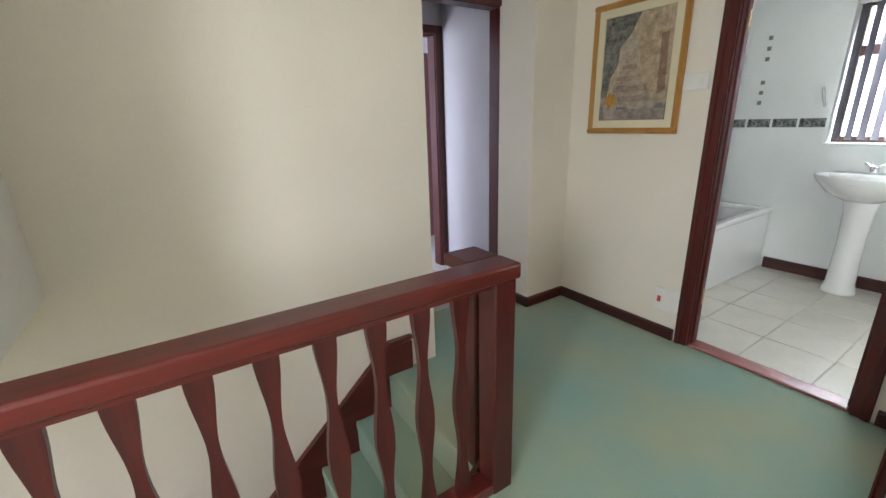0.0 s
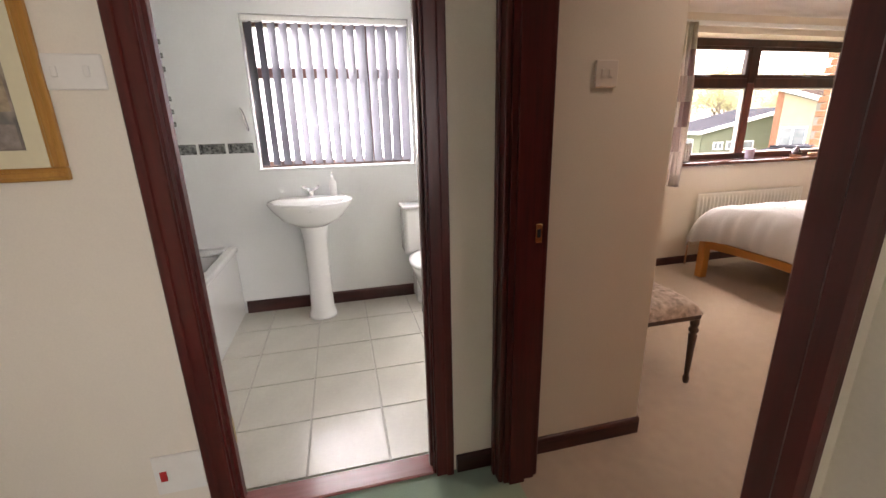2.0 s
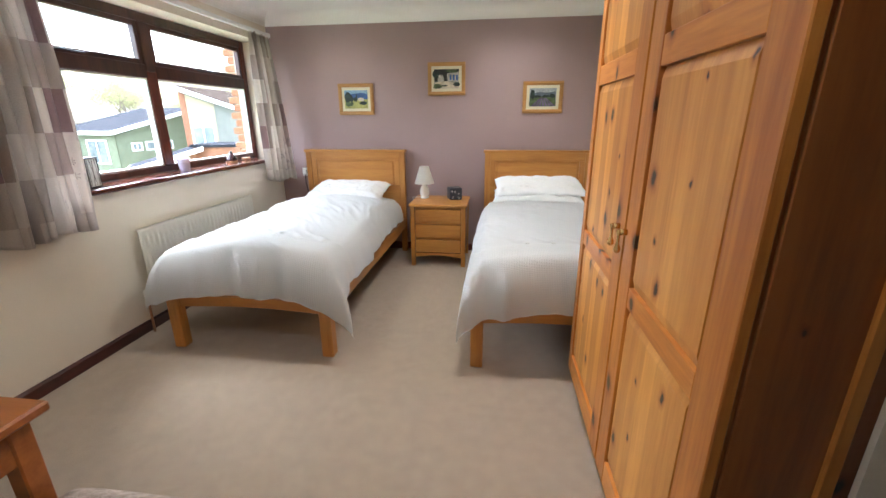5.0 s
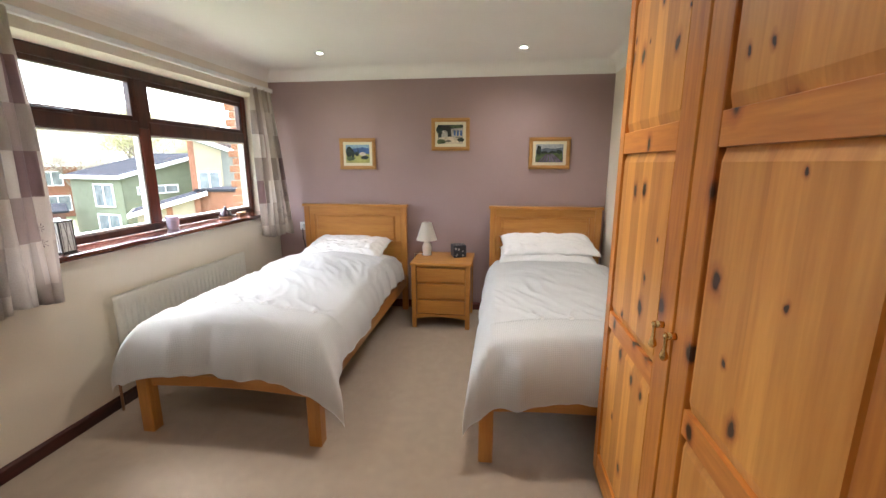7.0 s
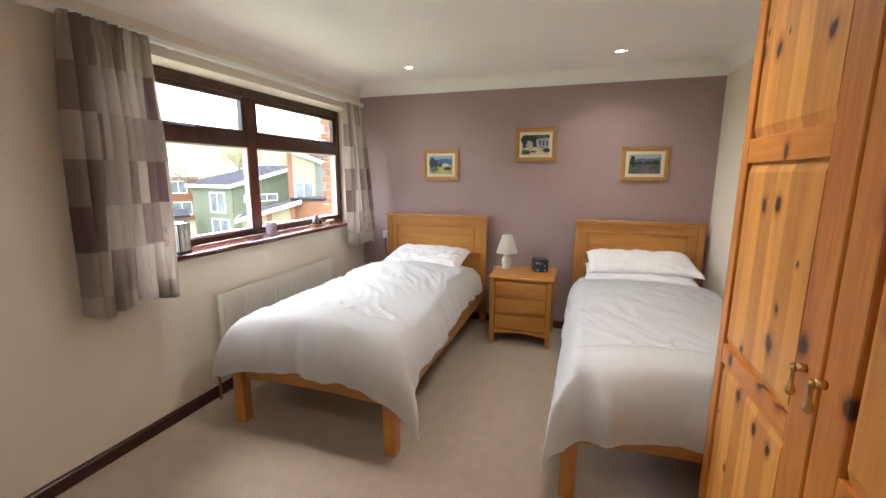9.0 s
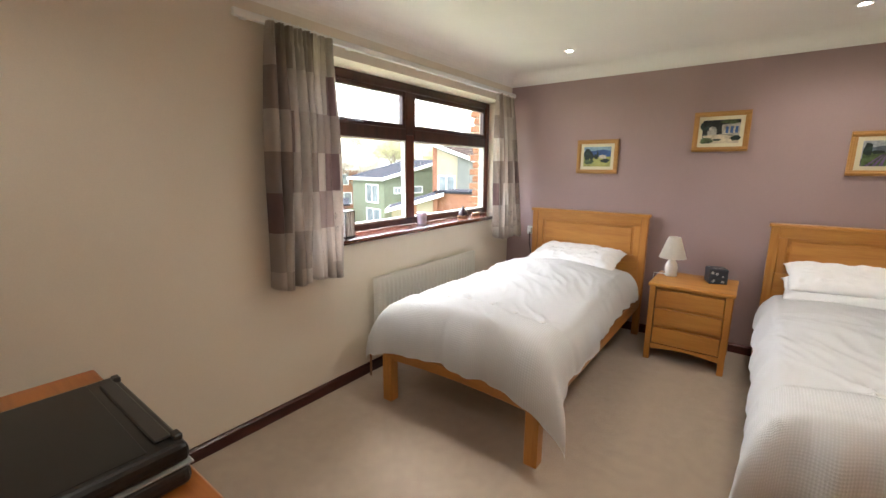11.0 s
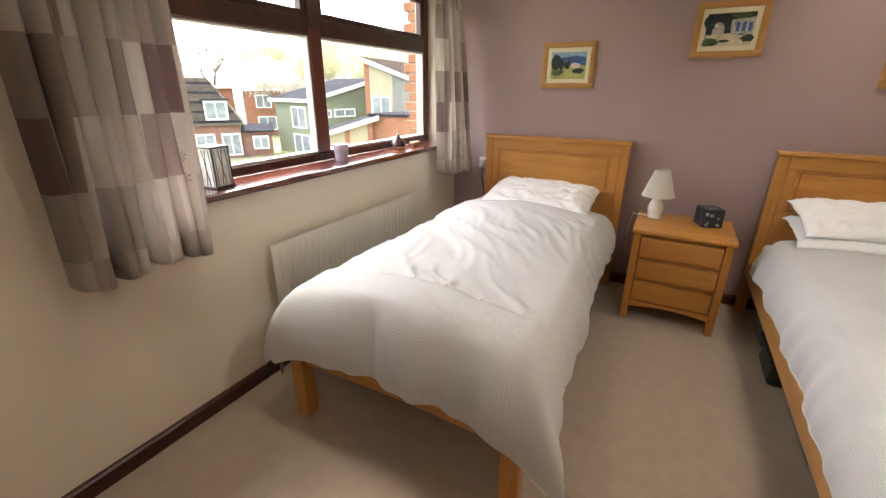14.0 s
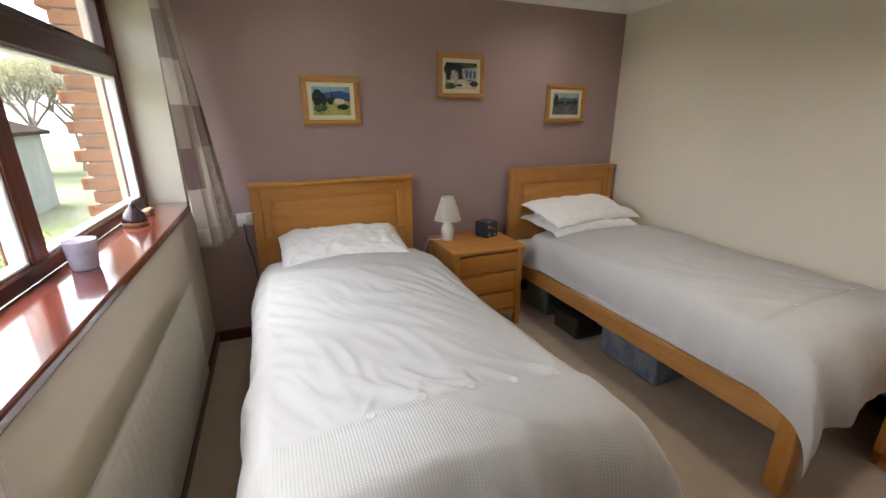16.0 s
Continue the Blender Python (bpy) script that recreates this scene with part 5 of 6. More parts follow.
# west end of the landing; its narrow window is unseen, added to light it
bm = bmesh.new()
box(bm, -1.0, 0.66, -0.1, -0.9, SY0, H)
box(bm, -1.0, -0.05, -0.1, -0.9, 0.66, 0.9)
box(bm, -1.0, -0.05, 2.1, -0.9, 0.66, H)
struct("wall_landing_west", bm, LAND, "cream landing end wall with a narrow added window")
struct("wall_landing_south", cube(-0.9, -0.1, -0.1, 1.25, 0.0, H), LAND, "cream landing wall")
struct("wall_landing_side", cube(1.15, 0.0, -0.1, 1.25, 0.30, H), LAND, "cream landing wall")
struct("wall_landing_nook", cube(1.25, 0.25, -0.1, 1.55, 0.30, H), LAND, "cream landing wall")
struct("wall_landing_return", cube(1.50, 0.30, -0.1, 1.589, YD0, H), LAND, "cream landing wall end")
w2 = thing("window_2", "white framed window added out of view on the landing", "window")
w2["kind"] = "structure"
for y0, z0, y1, z1 in ((0.0, 0.9, 0.04, 2.1), (0.62, 0.9, 0.66, 2.1), (0.04, 0.9, 0.62, 0.95), (0.04, 2.05, 0.62, 2.1)):
    part("window_frame", cube(-0.97, y0, z0, -0.92, y1, z1), WHITEP, w2)
pn = part("pane", cube(-0.95, 0.04, 0.95, -0.945, 0.62, 2.05), GLASS, w2)
pn.visible_shadow = False
# area lamp added in the unseen window to brighten the landing
ll = bpy.data.lights.new("landing_fill_light", "AREA")
ll.shape, ll.size, ll.size_y, ll.energy, ll.color = "RECTANGLE", 0.6, 1.1, 2.3, (0.95, 0.98, 1.0)
lo = new("landing_fill_light", ll)
lo.matrix_world = look((-0.90, 0.33, 1.5), (2.0, 1.2, 1.1))

skirting("baseboard_landing_east", XL, BY1 + 0.09, XL, YL, (-1, 0))
skirting("baseboard_landing_gap", XL, YD1, XL, BY0 - 0.09, (-1, 0))
skirting("baseboard_recess", XC, YL, XL - 0.016, YL, (0, -1))
skirting("baseboard_recess_side", XC, YL - 0.016, XC, 3.06, (-1, 0))


def door_frame(name, axis, a0, a1, w0, w1, h, label, faces=(1, 1)):
    """Dark timber linings and moulded architraves round an opening. axis: along which the opening runs; a0..a1 clear width; w0..w1 wall faces."""
    e = thing(name, label, "door frame")
    e["kind"] = "structure"

    def bx(u0, v0, z0, u1, v1, z1, bev=0.0):
        return cube(u0, v0, z0, u1, v1, z1, bevel=bev) if axis == "x" else cube(v0, u0, z0, v1, u1, z1, bevel=bev)
    part("lining", bx(a0 - 0.028, w0 + 0.001, 0, a0, w1 - 0.001, h), MAHOG, e)
    part("lining", bx(a1, w0 + 0.001, 0, a1 + 0.028, w1 - 0.001, h), MAHOG, e)
    part("lining", bx(a0 - 0.028, w0 + 0.001, h, a1 + 0.028, w1 - 0.001, h + 0.028), MAHOG, e)
    for sgn, on, w in ((-1, faces[0], w0), (1, faces[1], w1)):
        if not on:
            continue
        v0, v1 = (w - 0.018, w) if sgn < 0 else (w, w + 0.018)
        v2, v3 = (w - 0.026, w - 0.018) if sgn < 0 else (w + 0.018, w + 0.026)
        for u0, u1, o0, o1 in ((a0 - 0.075, a0 - 0.006, a0 - 0.075, a0 - 0.045), (a1 + 0.006, a1 + 0.075, a1 + 0.045, a1 + 0.075)):
            bm = bx(u0, v0, 0, u1, v1, h + 0.07, 0.004)
            b2 = bx(o0, v2, 0, o1, v3, h + 0.07, 0.004)
            me = bpy.data.meshes.new("tmp")
            b2.to_mesh(me)
            b2.free()
            bm.from_mesh(me)
            bpy.data.meshes.remove(me)
            part("architrave", bm, MAHOG, e)
        part("architrave", bx(a0 - 0.006, v0, h + 0.006, a1 + 0.006, v1, h + 0.07, 0.004), MAHOGX, e)
    return e


bf = door_frame("door_frame_1", "x", DX0, DX1, YD0, YD1, HD, "dark mahogany bedroom door frame")
part("door_stop", cube(DX1 - 0.012, YD0 + 0.045, 0, DX1, YD1 - 0.02, HD), MAHOG, bf)
part("door_stop", cube(DX0, YD0 + 0.045, 0, DX0 + 0.012, YD1 - 0.02, HD), MAHOG, bf)
part("strike_plate", cube(DX1 - 0.0035, YD0 + 0.010, 0.965, DX1, YD0 + 0.034, 1.03, bevel=0.001), BRASS, bf, "worn brass strike plate")
part("strike_hole", cube(DX1 - 0.0045, YD0 + 0.016, 0.985, DX1 - 0.0035, YD0 + 0.028, 1.012), BLACK, bf)
tf = door_frame("door_frame_2", "y", BY0, BY1, XL, XL + 0.1, HD, "dark mahogany bathroom door frame")
part("door_stop", cube(XL + 0.03, BY1 - 0.012, 0, XL + 0.055, BY1, HD), MAHOG, tf)
part("door_stop", cube(XL + 0.03, BY0, 0, XL + 0.055, BY0 + 0.012, HD), MAHOG, tf)
part("strike_plate", cube(XL + 0.062, BY1 - 0.0035, 0.27, XL + 0.09, BY1, 0.36), BRASS, tf)
for z in (0.3, 1.75):
    part("hinge_leaf", cube(XL + 0.064, BY1 - 0.004, z - 0.05, XL + 0.094, BY1, z + 0.05), BRASS, tf)
PINKT = wood_mat("worn_pink_mahogany_threshold", (0.34, 0.13, 0.12), (0.24, 0.08, 0.075), "y", 0.25, coat=0.5)
part("threshold", cube(XL - 0.005, BY0, 0.0, XL + 0.10, BY1, 0.016, bevel=0.006), PINKT, tf, "shiny worn pinkish timber threshold")


def plain_door(name, w, label, hy):
    """A flush gloss door leaf hinged at its origin, running along -y, with a lever handle on each side."""
    e = thing(name, label, "door")
    e["kind"] = "structure"
    part("leaf", cube(-0.04, -w, 0.008, 0.0, 0.0, HD - 0.008, bevel=0.002), DOORW, e)
    for sgn, x in ((1, 0.0), (-1, -0.04)):
        bm = cube(min(x, x + sgn * 0.008), -w + 0.035, 0.925, max(x, x + sgn * 0.008), -w + 0.077, 1.075, bevel=0.002)
        hp = part("handle_plate", bm, BRASS, e, "polished brass back plate")
        bm = tube([(x + sgn * 0.008, -w + 0.056, 1.02), (x + sgn * 0.05, -w + 0.056, 1.02)], 0.010, 12)
        tube([(x + sgn * 0.05, -w + 0.05, 1.02), (x + sgn * 0.055, -w + 0.10, 1.022), (x + sgn * 0.052, -w + 0.165, 1.015)], 0.0085, 12, bm)
        part("lever", bm, BRASS, hp)
        for z in (0.935, 1.062):
            part("screw", lathe([(0.004, 0), (0.004, 0.001)], 8, None, x + sgn * 0.0085, -w + 0.056, z), COPPER, hp)
    for z in (0.25, 1.02, 1.8):
        part("hinge", tube([(0.004, 0.002, z - 0.045), (0.004, 0.002, z + 0.045)], 0.006, 8), BRASS, e)
    return e


d1 = plain_door("door_1", 0.75, "glossy red mahogany bedroom door standing open", 0)
d1.matrix_world = pose(2.118, YD0 - 0.004, 0, 0, 0, 0)

# socket and thermostat plates on the landing wall
ls = thing("wall_socket", "white double socket with red switch on the landing wall", "socket")
part("plate", cube(XL - 0.010, 1.90, 0.17, XL, 2.05, 0.32, bevel=0.003), PLASTIC, ls)
part("red_switch", cube(XL - 0.013, 2.012, 0.225, XL - 0.010, 2.032, 0.262), mat("red_plastic", (0.5, 0.03, 0.03), 0.4), ls)
lt = thing("light_switch", "white double light switch beside the bathroom door", "switch")
part("plate", cube(XL - 0.009, 1.92, 1.45, XL, 2.07, 1.535, bevel=0.003), PLASTIC, lt)
for y in (1.95, 2.02):
    part("rocker", cube(XL - 0.013, y, 1.48, XL - 0.009, y + 0.014, 1.507, bevel=0.0015), PLASTIC, lt)

# ---- stairs and balustrade ----
stairs = thing("staircase", "green carpeted stairs descending between walls", "stairs")
going, rise = 0.21, 0.193
for k in range(13):
    x1 = SX1 - k * going
    bm = cube(x1 - going - 0.02, SY0 + 0.004, -rise * (k + 1) - 0.05, x1, SY1 - 0.02, -rise * (k + 1), bevel=0.012, seg=2)
    part("tread", bm, GREEN, stairs)
    part("riser", cube(x1 - 0.012, SY0 + 0.004, -rise * (k + 1), x1, SY1 - 0.02, -rise * k - 0.004), GREEN, stairs)
slope = rise / going
run = 12 * going


def stringer(y0, y1, lo, hi, name, mtl):
    out = [(SX1 + 0.14, hi), (SX1 + 0.14, lo + 0.02), (SX1, lo), (SX1 - run, lo - run * slope), (SX1 - run, hi - run * slope), (SX1, hi)]
    return part(name, extrude_poly(out, "y", y0, y1), mtl, stairs)


stringer(SY1 - 0.020, SY1 - 0.001, -0.22, 0.170, "wall_string", MAHOGX)
stringer(SY1 - 0.032, SY1 - 0.001, 0.172, 0.208, "string_moulding", MAHOGX)
stringer(SY0 - 0.0035, SY0 + 0.02, -0.30, 0.05, "outer_string", MAHOGX)
struct("floor_hall", cube(SX0, SY0, -2.9, SX1, SY1, -2.6), GREEN, "green hall carpet below", "carpet")

bal = thing("balustrade", "dark mahogany landing balustrade with wavy splat balusters", "balustrade")
RY = 1.735
part("newel_post", cube(1.42, RY - 0.045, -0.02, 1.51, RY + 0.045, 0.845, bevel=0.005), MAHOG, bal)
bm = cube(1.383, RY + 0.052, 0.852, 1.522, 1.93, 0.897, bevel=0.008, seg=2)
part("newel_cap", bm, MAHOG, bal)
part("newel_post", cube(1.44, 1.825, -0.25, 1.515, 1.90, 0.852, bevel=0.005), MAHOG, bal)
part("handrail", cube(-0.85, RY - 0.055, 0.845, 1.522, RY + 0.05, 0.900, bevel=0.010, seg=3), MAHOGX, bal)
part("rail_fillet", cube(-0.85, RY - 0.022, 0.82, 1.42, RY + 0.022, 0.846), MAHOGX, bal)
part("base_rail", cube(-0.85, RY - 0.045, 0.0, 1.42, RY + 0.045, 0.045, bevel=0.006), MAHOGX, bal)


def wavy(w, h):
    """A flat splat baluster whose outline narrows twice."""
    n = 26
    prof = []
    for k in range(n + 1):
        v = k / n
        wv = w * (0.72 + 0.28 * math.cos(v * 4 * math.pi))
        prof.append((wv / 2, v * h))
    return [(u, v) for u, v in prof] + [(-u, v) for u, v in reversed(prof)]


bm = extrude_poly(wavy(0.060, 0.776), "y", -0.011, 0.011)
bme = mesh_of("baluster", bm, MAHOG)
for k in range(17):
    x = 1.312 - k * 0.1418
    if x > -0.8:
        share("baluster", bme, bal, pose(x, RY, 0.045))

# ---- rooms beyond the landing ----
door_frame("door_frame_3", "x", 1.80, XC - 0.002, 3.13, 3.23, HD, "dark mahogany frame of the far doorway")
struct("wall_far_left", cube(0.4, 3.13, -0.1, 1.77, 3.23, H), LAND, "cream wall beside the far doorway")
struct("wall_hall_left", cube(1.653, SY1 + 0.1, -0.1, 1.753, 3.13, H), LAND, "cream wall at the end of the landing")
struct("wall_far_head", cube(1.77, 3.13, HD + 0.03, XC + 0.1, 3.23, H), LAND, "cream wall over the far doorway")
struct("wall_far_right", cube(2.73, 3.23, -0.1, 2.83, 4.05, H), LILAC, "pale lilac painted wall of the far lobby")
skirting("baseboard_far", 2.73, 3.26, 2.73, 3.93, (-1, 0))
bm = bmesh.new()
box(bm, 0.4, 3.95, -0.1, 1.86, 4.05, H)
box(bm, 1.86, 3.95, HD, 2.73, 4.05, H)
struct("wall_far_cross", bm, LILAC, "pale lilac wall with a dark framed opening")
door_frame("door_frame_4", "x", 1.89, 2.66, 3.95, 4.05, HD - 0.03, "dark mahogany frame of the inner doorway")
d2 = plain_door("door_2", 0.79, "glossy red mahogany door standing ajar in the far room", 0)
d2.matrix_world = pose(3.34, 4.98, 0, 0, 0, -68)
struct("floor_far", cube(0.3, 3.13, -0.12, 3.7, 5.7, -0.002), GREY, "pale grey carpet of the far room", "carpet")
struct("ceiling_far", cube(0.3, 3.23, H, 3.7, 5.7, H + 0.1), CEIL, "white far room ceiling")
struct("wall_far_end", cube(0.3, 5.6, -0.1, 3.7, 5.7, H), LILAC, "pale lilac end wall")
struct("wall_far_east", cube(3.6, 4.05, -0.1, 3.7, 5.6, H), LILAC, "pale lilac side wall")
struct("wall_far_back", cube(2.83, 3.95, -0.1, 3.6, 4.05, H), LILAC, "pale lilac wall behind the lobby")
bm = bmesh.new()
box(bm, 0.3, 3.23, -0.1, 0.4, 4.3, H)
box(bm, 0.3, 5.3, -0.1, 0.4, 5.6, H)
box(bm, 0.3, 4.3, -0.1, 0.4, 5.3, 0.9)
box(bm, 0.3, 4.3, 2.1, 0.4, 5.3, H)
struct("wall_far_west", bm, LILAC, "pale lilac side wall with an added opening for light")
# area lamp added in the unseen west opening to light the far room
fl = bpy.data.lights.new("far_room_fill_light", "AREA")
fl.shape, fl.size, fl.size_y, fl.energy, fl.color = "RECTANGLE", 0.95, 1.1, 3.2, (0.82, 0.88, 1.0)
lo = new("far_room_fill_light", fl)
lo.matrix_world = look((0.38, 4.8, 1.5), (3.0, 4.5, 1.0))

# ---- bathroom ----
BYN = 2.86
VY0, VY1, VZ0, VZ1 = 0.80, 1.91, 1.08, 2.08
bm = bmesh.new()
box(bm, XE, YN + 0.1, -0.1, XE + T, VY0, H + 0.1)
box(bm, XE, VY1, -0.1, XE + T, BYN + 0.1, H + 0.1)
box(bm, XE, VY0, -0.1, XE + T, VY1, VZ0)
box(bm, XE, VY0, VZ1, XE + T, VY1, H + 0.1)
struct("wall_bathroom_east", bm, WTILE, "white tiled bathroom wall with the window")
struct("wall_bathroom_north", cube(XL, YL + 0.1, -0.1, XE, YL + 0.2, H + 0.1), WTILE, "white tiled bathroom side wall")
struct("wall_bathroom_lining", cube(XS + 0.1, YN + 0.1, -0.1, XE, YN + 0.112, H), WTILE, "white tiled bathroom side wall")
struct("ceiling_bathroom", cube(XL + 0.1, YN + 0.1, H, XE + 0.05, YL + 0.15, H + 0.1), CEIL, "white bathroom ceiling")
skirting("baseboard_bathroom", XE, YN + 0.112, XE, 2.14, (-1, 0), h=0.095)
fl = thing("floor_bathroom", "cream square floor tiles with grey grout", "tiled floor")
fl["kind"] = "structure"
part("grout_bed", cube(XL + 0.05, YN + 0.1, -0.1, XE + 0.02, YL + 0.12, -0.003), GROUT, fl)
tme = mesh_of("floor_tile", cube(0.003, 0.003, -0.006, 0.352, 0.334, 0.002, bevel=0.002), FTILE)
for i in range(6):
    for j in range(9):
        x, y = 3.155 + i * 0.356 - 0.0, 0.27 + j * 0.338 - 0.02
        if x < XE - 0.2 and y < 2.75:
            share("floor_tile", tme, fl, pose(x, y, 0))
w3 = thing("window_3", "dark framed bathroom window with vertical blind", "window")
w3["kind"] = "structure"
for y0, z0, y1, z1 in ((VY0, VZ0, VY0 + 0.05, VZ1), (VY1 - 0.05, VZ0, VY1, VZ1), (VY0 + 0.05, VZ0, VY1 - 0.05, VZ0 + 0.05), (VY0 + 0.05, VZ1 - 0.05, VY1 - 0.05, VZ1), (VY0 + 0.05, 1.70, VY1 - 0.05, 1.77), (1.06, VZ0 + 0.05, 1.11, VZ1 - 0.05)):
    part("window_frame", cube(XE + 0.12, y0, z0, XE + 0.18, y1, z1), FRAMEW, w3)
FROSTG = bpy.data.materials.new("obscured_glass")
FROSTG.use_nodes = True
nt = FROSTG.node_tree
nt.nodes.remove(nt.nodes["Principled BSDF"])
tl = nt.nodes.new("ShaderNodeBsdfTranslucent")
tl.inputs[0].default_value = (0.9, 0.93, 0.95, 1)
tr = nt.nodes.new("ShaderNodeBsdfTransparent")
mx = nt.nodes.new("ShaderNodeMixShader")
mx.inputs[0].default_value = 0.45
nt.links.new(tl.outputs[0], mx.inputs[2])
nt.links.new(tr.outputs[0], mx.inputs[1])
nt.links.new(mx.outputs[0], nt.nodes["Material Output"].inputs[0])
pn = part("pane", cube(XE + 0.148, VY0 + 0.05, VZ0 + 0.05, XE + 0.152, VY1 - 0.05, VZ1 - 0.05), FROSTG, w3)
pn.visible_shadow = False
part("window_sill", cube(XE - 0.012, VY0 - 0.01, VZ0 - 0.012, XE + 0.12, VY1 + 0.01, VZ0 + 0.004, bevel=0.003), WTILE, w3)
lb = bpy.data.lights.new("bathroom_daylight", "AREA")
lb.shape, lb.size, lb.size_y, lb.energy, lb.color = "RECTANGLE", 0.95, 0.85, 6.2, (0.93, 0.97, 1.0)
lo = new("bathroom_daylight", lb)
lo.matrix_world = look((XE + 0.14, (VY0 + VY1) / 2, 1.58), (XE - 2, (VY0 + VY1) / 2, 1.3))
bl = thing("vertical_blind", "grey white vertical slat blind half turned open, coloured as in shade", "blind")
part("head_rail", cube(XE + 0.02, VY0 + 0.005, VZ1 - 0.04, XE + 0.06, VY1 - 0.005, VZ1 - 0.002, bevel=0.004), WHITEP, bl)
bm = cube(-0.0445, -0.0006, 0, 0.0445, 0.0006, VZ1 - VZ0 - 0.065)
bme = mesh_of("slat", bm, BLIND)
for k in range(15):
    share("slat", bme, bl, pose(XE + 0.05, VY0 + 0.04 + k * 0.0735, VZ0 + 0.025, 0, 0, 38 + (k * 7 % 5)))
# border and accent tiles
bd = thing("tile_border", "band of black and white mosaic border tiles", "tiles")
bme = mesh_of("border_tile", cube(XE - 0.006, 0, 1.20, XE, 0.165, 1.268, bevel=0.002), BTILE)
for k in range(5):
    share("border_tile", bme, bd, pose(0, 1.93 + k * 0.182, 0))
ame = mesh_of("accent_tile", cube(XE - 0.005, -0.015, -0.015, XE, 0.015, 0.015, bevel=0.002), BTILE)
for y, z in ((2.40, 1.40), (2.40, 1.48), (2.40, 1.56), (2.40, 1.74), (2.40, 1.82), (2.40, 1.90)):
    share("accent_tile", ame, bd, pose(0, y, z))
mi = thing("shaving_mirror", "small round chrome wall mirror beside the window", "mirror", (XE - 0.10, 1.955, 1.42))
bm = lathe([(0.075, 0), (0.08, 0.004), (0.08, 0.012), (0.07, 0.016)], 28)
bm.transform(pose(0, 0, 0, 78, 0, 12))
part("mirror_head", bm, CHROME, mi)
part("arm", tube([(0.005, 0.0, 0.0), (0.10, 0.0, -0.05)], 0.007), CHROME, mi)

bs = thing("basin", "white ceramic pedestal basin with chrome mixer tap", "basin", (XE, 1.575, 0))


def basin_ring(r, z, n=36):
    return [(-0.24 - 0.235 * r * math.cos(2 * math.pi * k / n), 0.285 * r * math.sin(2 * math.pi * k / n), z) for k in range(n)]


bm = bmesh.new()
rings = [[bm.verts.new(p) for p in basin_ring(r, z)] for r, z in ((0.35, 0.70), (0.70, 0.755), (0.92, 0.83), (1.0, 0.868), (0.99, 0.88), (0.90, 0.878), (0.80, 0.84), (0.55, 0.77), (0.2, 0.75))]
for a, b in zip(rings, rings[1:]):
    for k in range(36):
        bm.faces.new((a[k], a[(k + 1) % 36], b[(k + 1) % 36], b[k])).smooth = True
bm.faces.new(rings[0][::-1])
bm.faces.new(rings[-1])
box(bm, -0.16, -0.24, 0.76, -0.002, 0.24, 0.879, bevel=0.02, seg=3)
part("bowl", bm, CERAM, bs)
part("pedestal", lathe([(0.105, 0), (0.10, 0.02), (0.085, 0.08), (0.078, 0.4), (0.085, 0.6), (0.105, 0.735)], 26, None, -0.20, 0, 0), CERAM, bs)
for_tap = 0.022
tap = part("tap", lathe([(0.026, 0.857), (0.024, 0.87), (0.02, 0.91), (0.012, 0.915)], 18, None, -0.085, 0, for_tap), CHROME, bs, "chrome mixer tap")
part("spout", tube([(-0.085, 0, 0.92), (-0.14, 0, 0.945), (-0.19, 0, 0.935), (-0.195, 0, 0.915)], 0.011), CHROME, tap)
for y in (-0.06, 0.06):
    part("tap_handle", tube([(-0.085, 0.015 * y / 0.06, 0.93), (-0.08, y, 0.955)], 0.010), CHROME, tap)
part("overflow", lathe([(0.012, 0), (0.012, 0.002)], 14, None, -0.46, 0.0, 0.835), CHROME, bs)
sd = thing("soap_dispenser", "clear white soap bottle on the basin", "bottle", (XE - 0.07, 1.42, 0.879))
part("bottle", lathe([(0.025, 0), (0.027, 0.01), (0.026, 0.10), (0.010, 0.12), (0.010, 0.14)], 18), WHITEP, sd)
part("pump", tube([(0, 0, 0.14), (0, 0, 0.165), (-0.03, 0, 0.165)], 0.005), CHROME, sd)

wc = thing("toilet", "white ceramic close-coupled toilet", "toilet", (XE, 0.74, 0))
part("cistern", cube(-0.20, -0.19, 0.40, -0.01, 0.19, 0.76, bevel=0.03, seg=3), CERAM, wc)
part("cistern_lid", cube(-0.21, -0.20, 0.76, -0.005, 0.20, 0.785, bevel=0.01, seg=2), CERAM, wc)
bm = bmesh.new()
rr = []
for sx_, sy_, z, cx_ in ((0.16, 0.11, 0, -0.38), (0.15, 0.10, 0.15, -0.38), (0.22, 0.16, 0.33, -0.42), (0.24, 0.185, 0.40, -0.42)):
    rr.append([bm.verts.new((cx_ + sx_ * math.cos(2 * math.pi * k / 28), sy_ * math.sin(2 * math.pi * k / 28), z)) for k in range(28)])
for a, b in zip(rr, rr[1:]):
    for k in range(28):
        bm.faces.new((a[k], a[(k + 1) % 28], b[(k + 1) % 28], b[k])).smooth = True
bm.faces.new(rr[0][::-1])
bm.faces.new(rr[-1])
box(bm, -0.24, -0.11, 0.0, -0.01, 0.11, 0.40, bevel=0.03, seg=2)
part("bowl", bm, CERAM, wc)
bm = bmesh.new()
lathe([(0.19, 0.402), (0.195, 0.41), (0.192, 0.435), (0.17, 0.44)], 32, bm)
bm.transform(Matrix.Translation((-0.42, 0, 0)) @ Matrix.Diagonal((1.25, 1, 1, 1)))
part("seat_lid", bm, CERAM, wc)

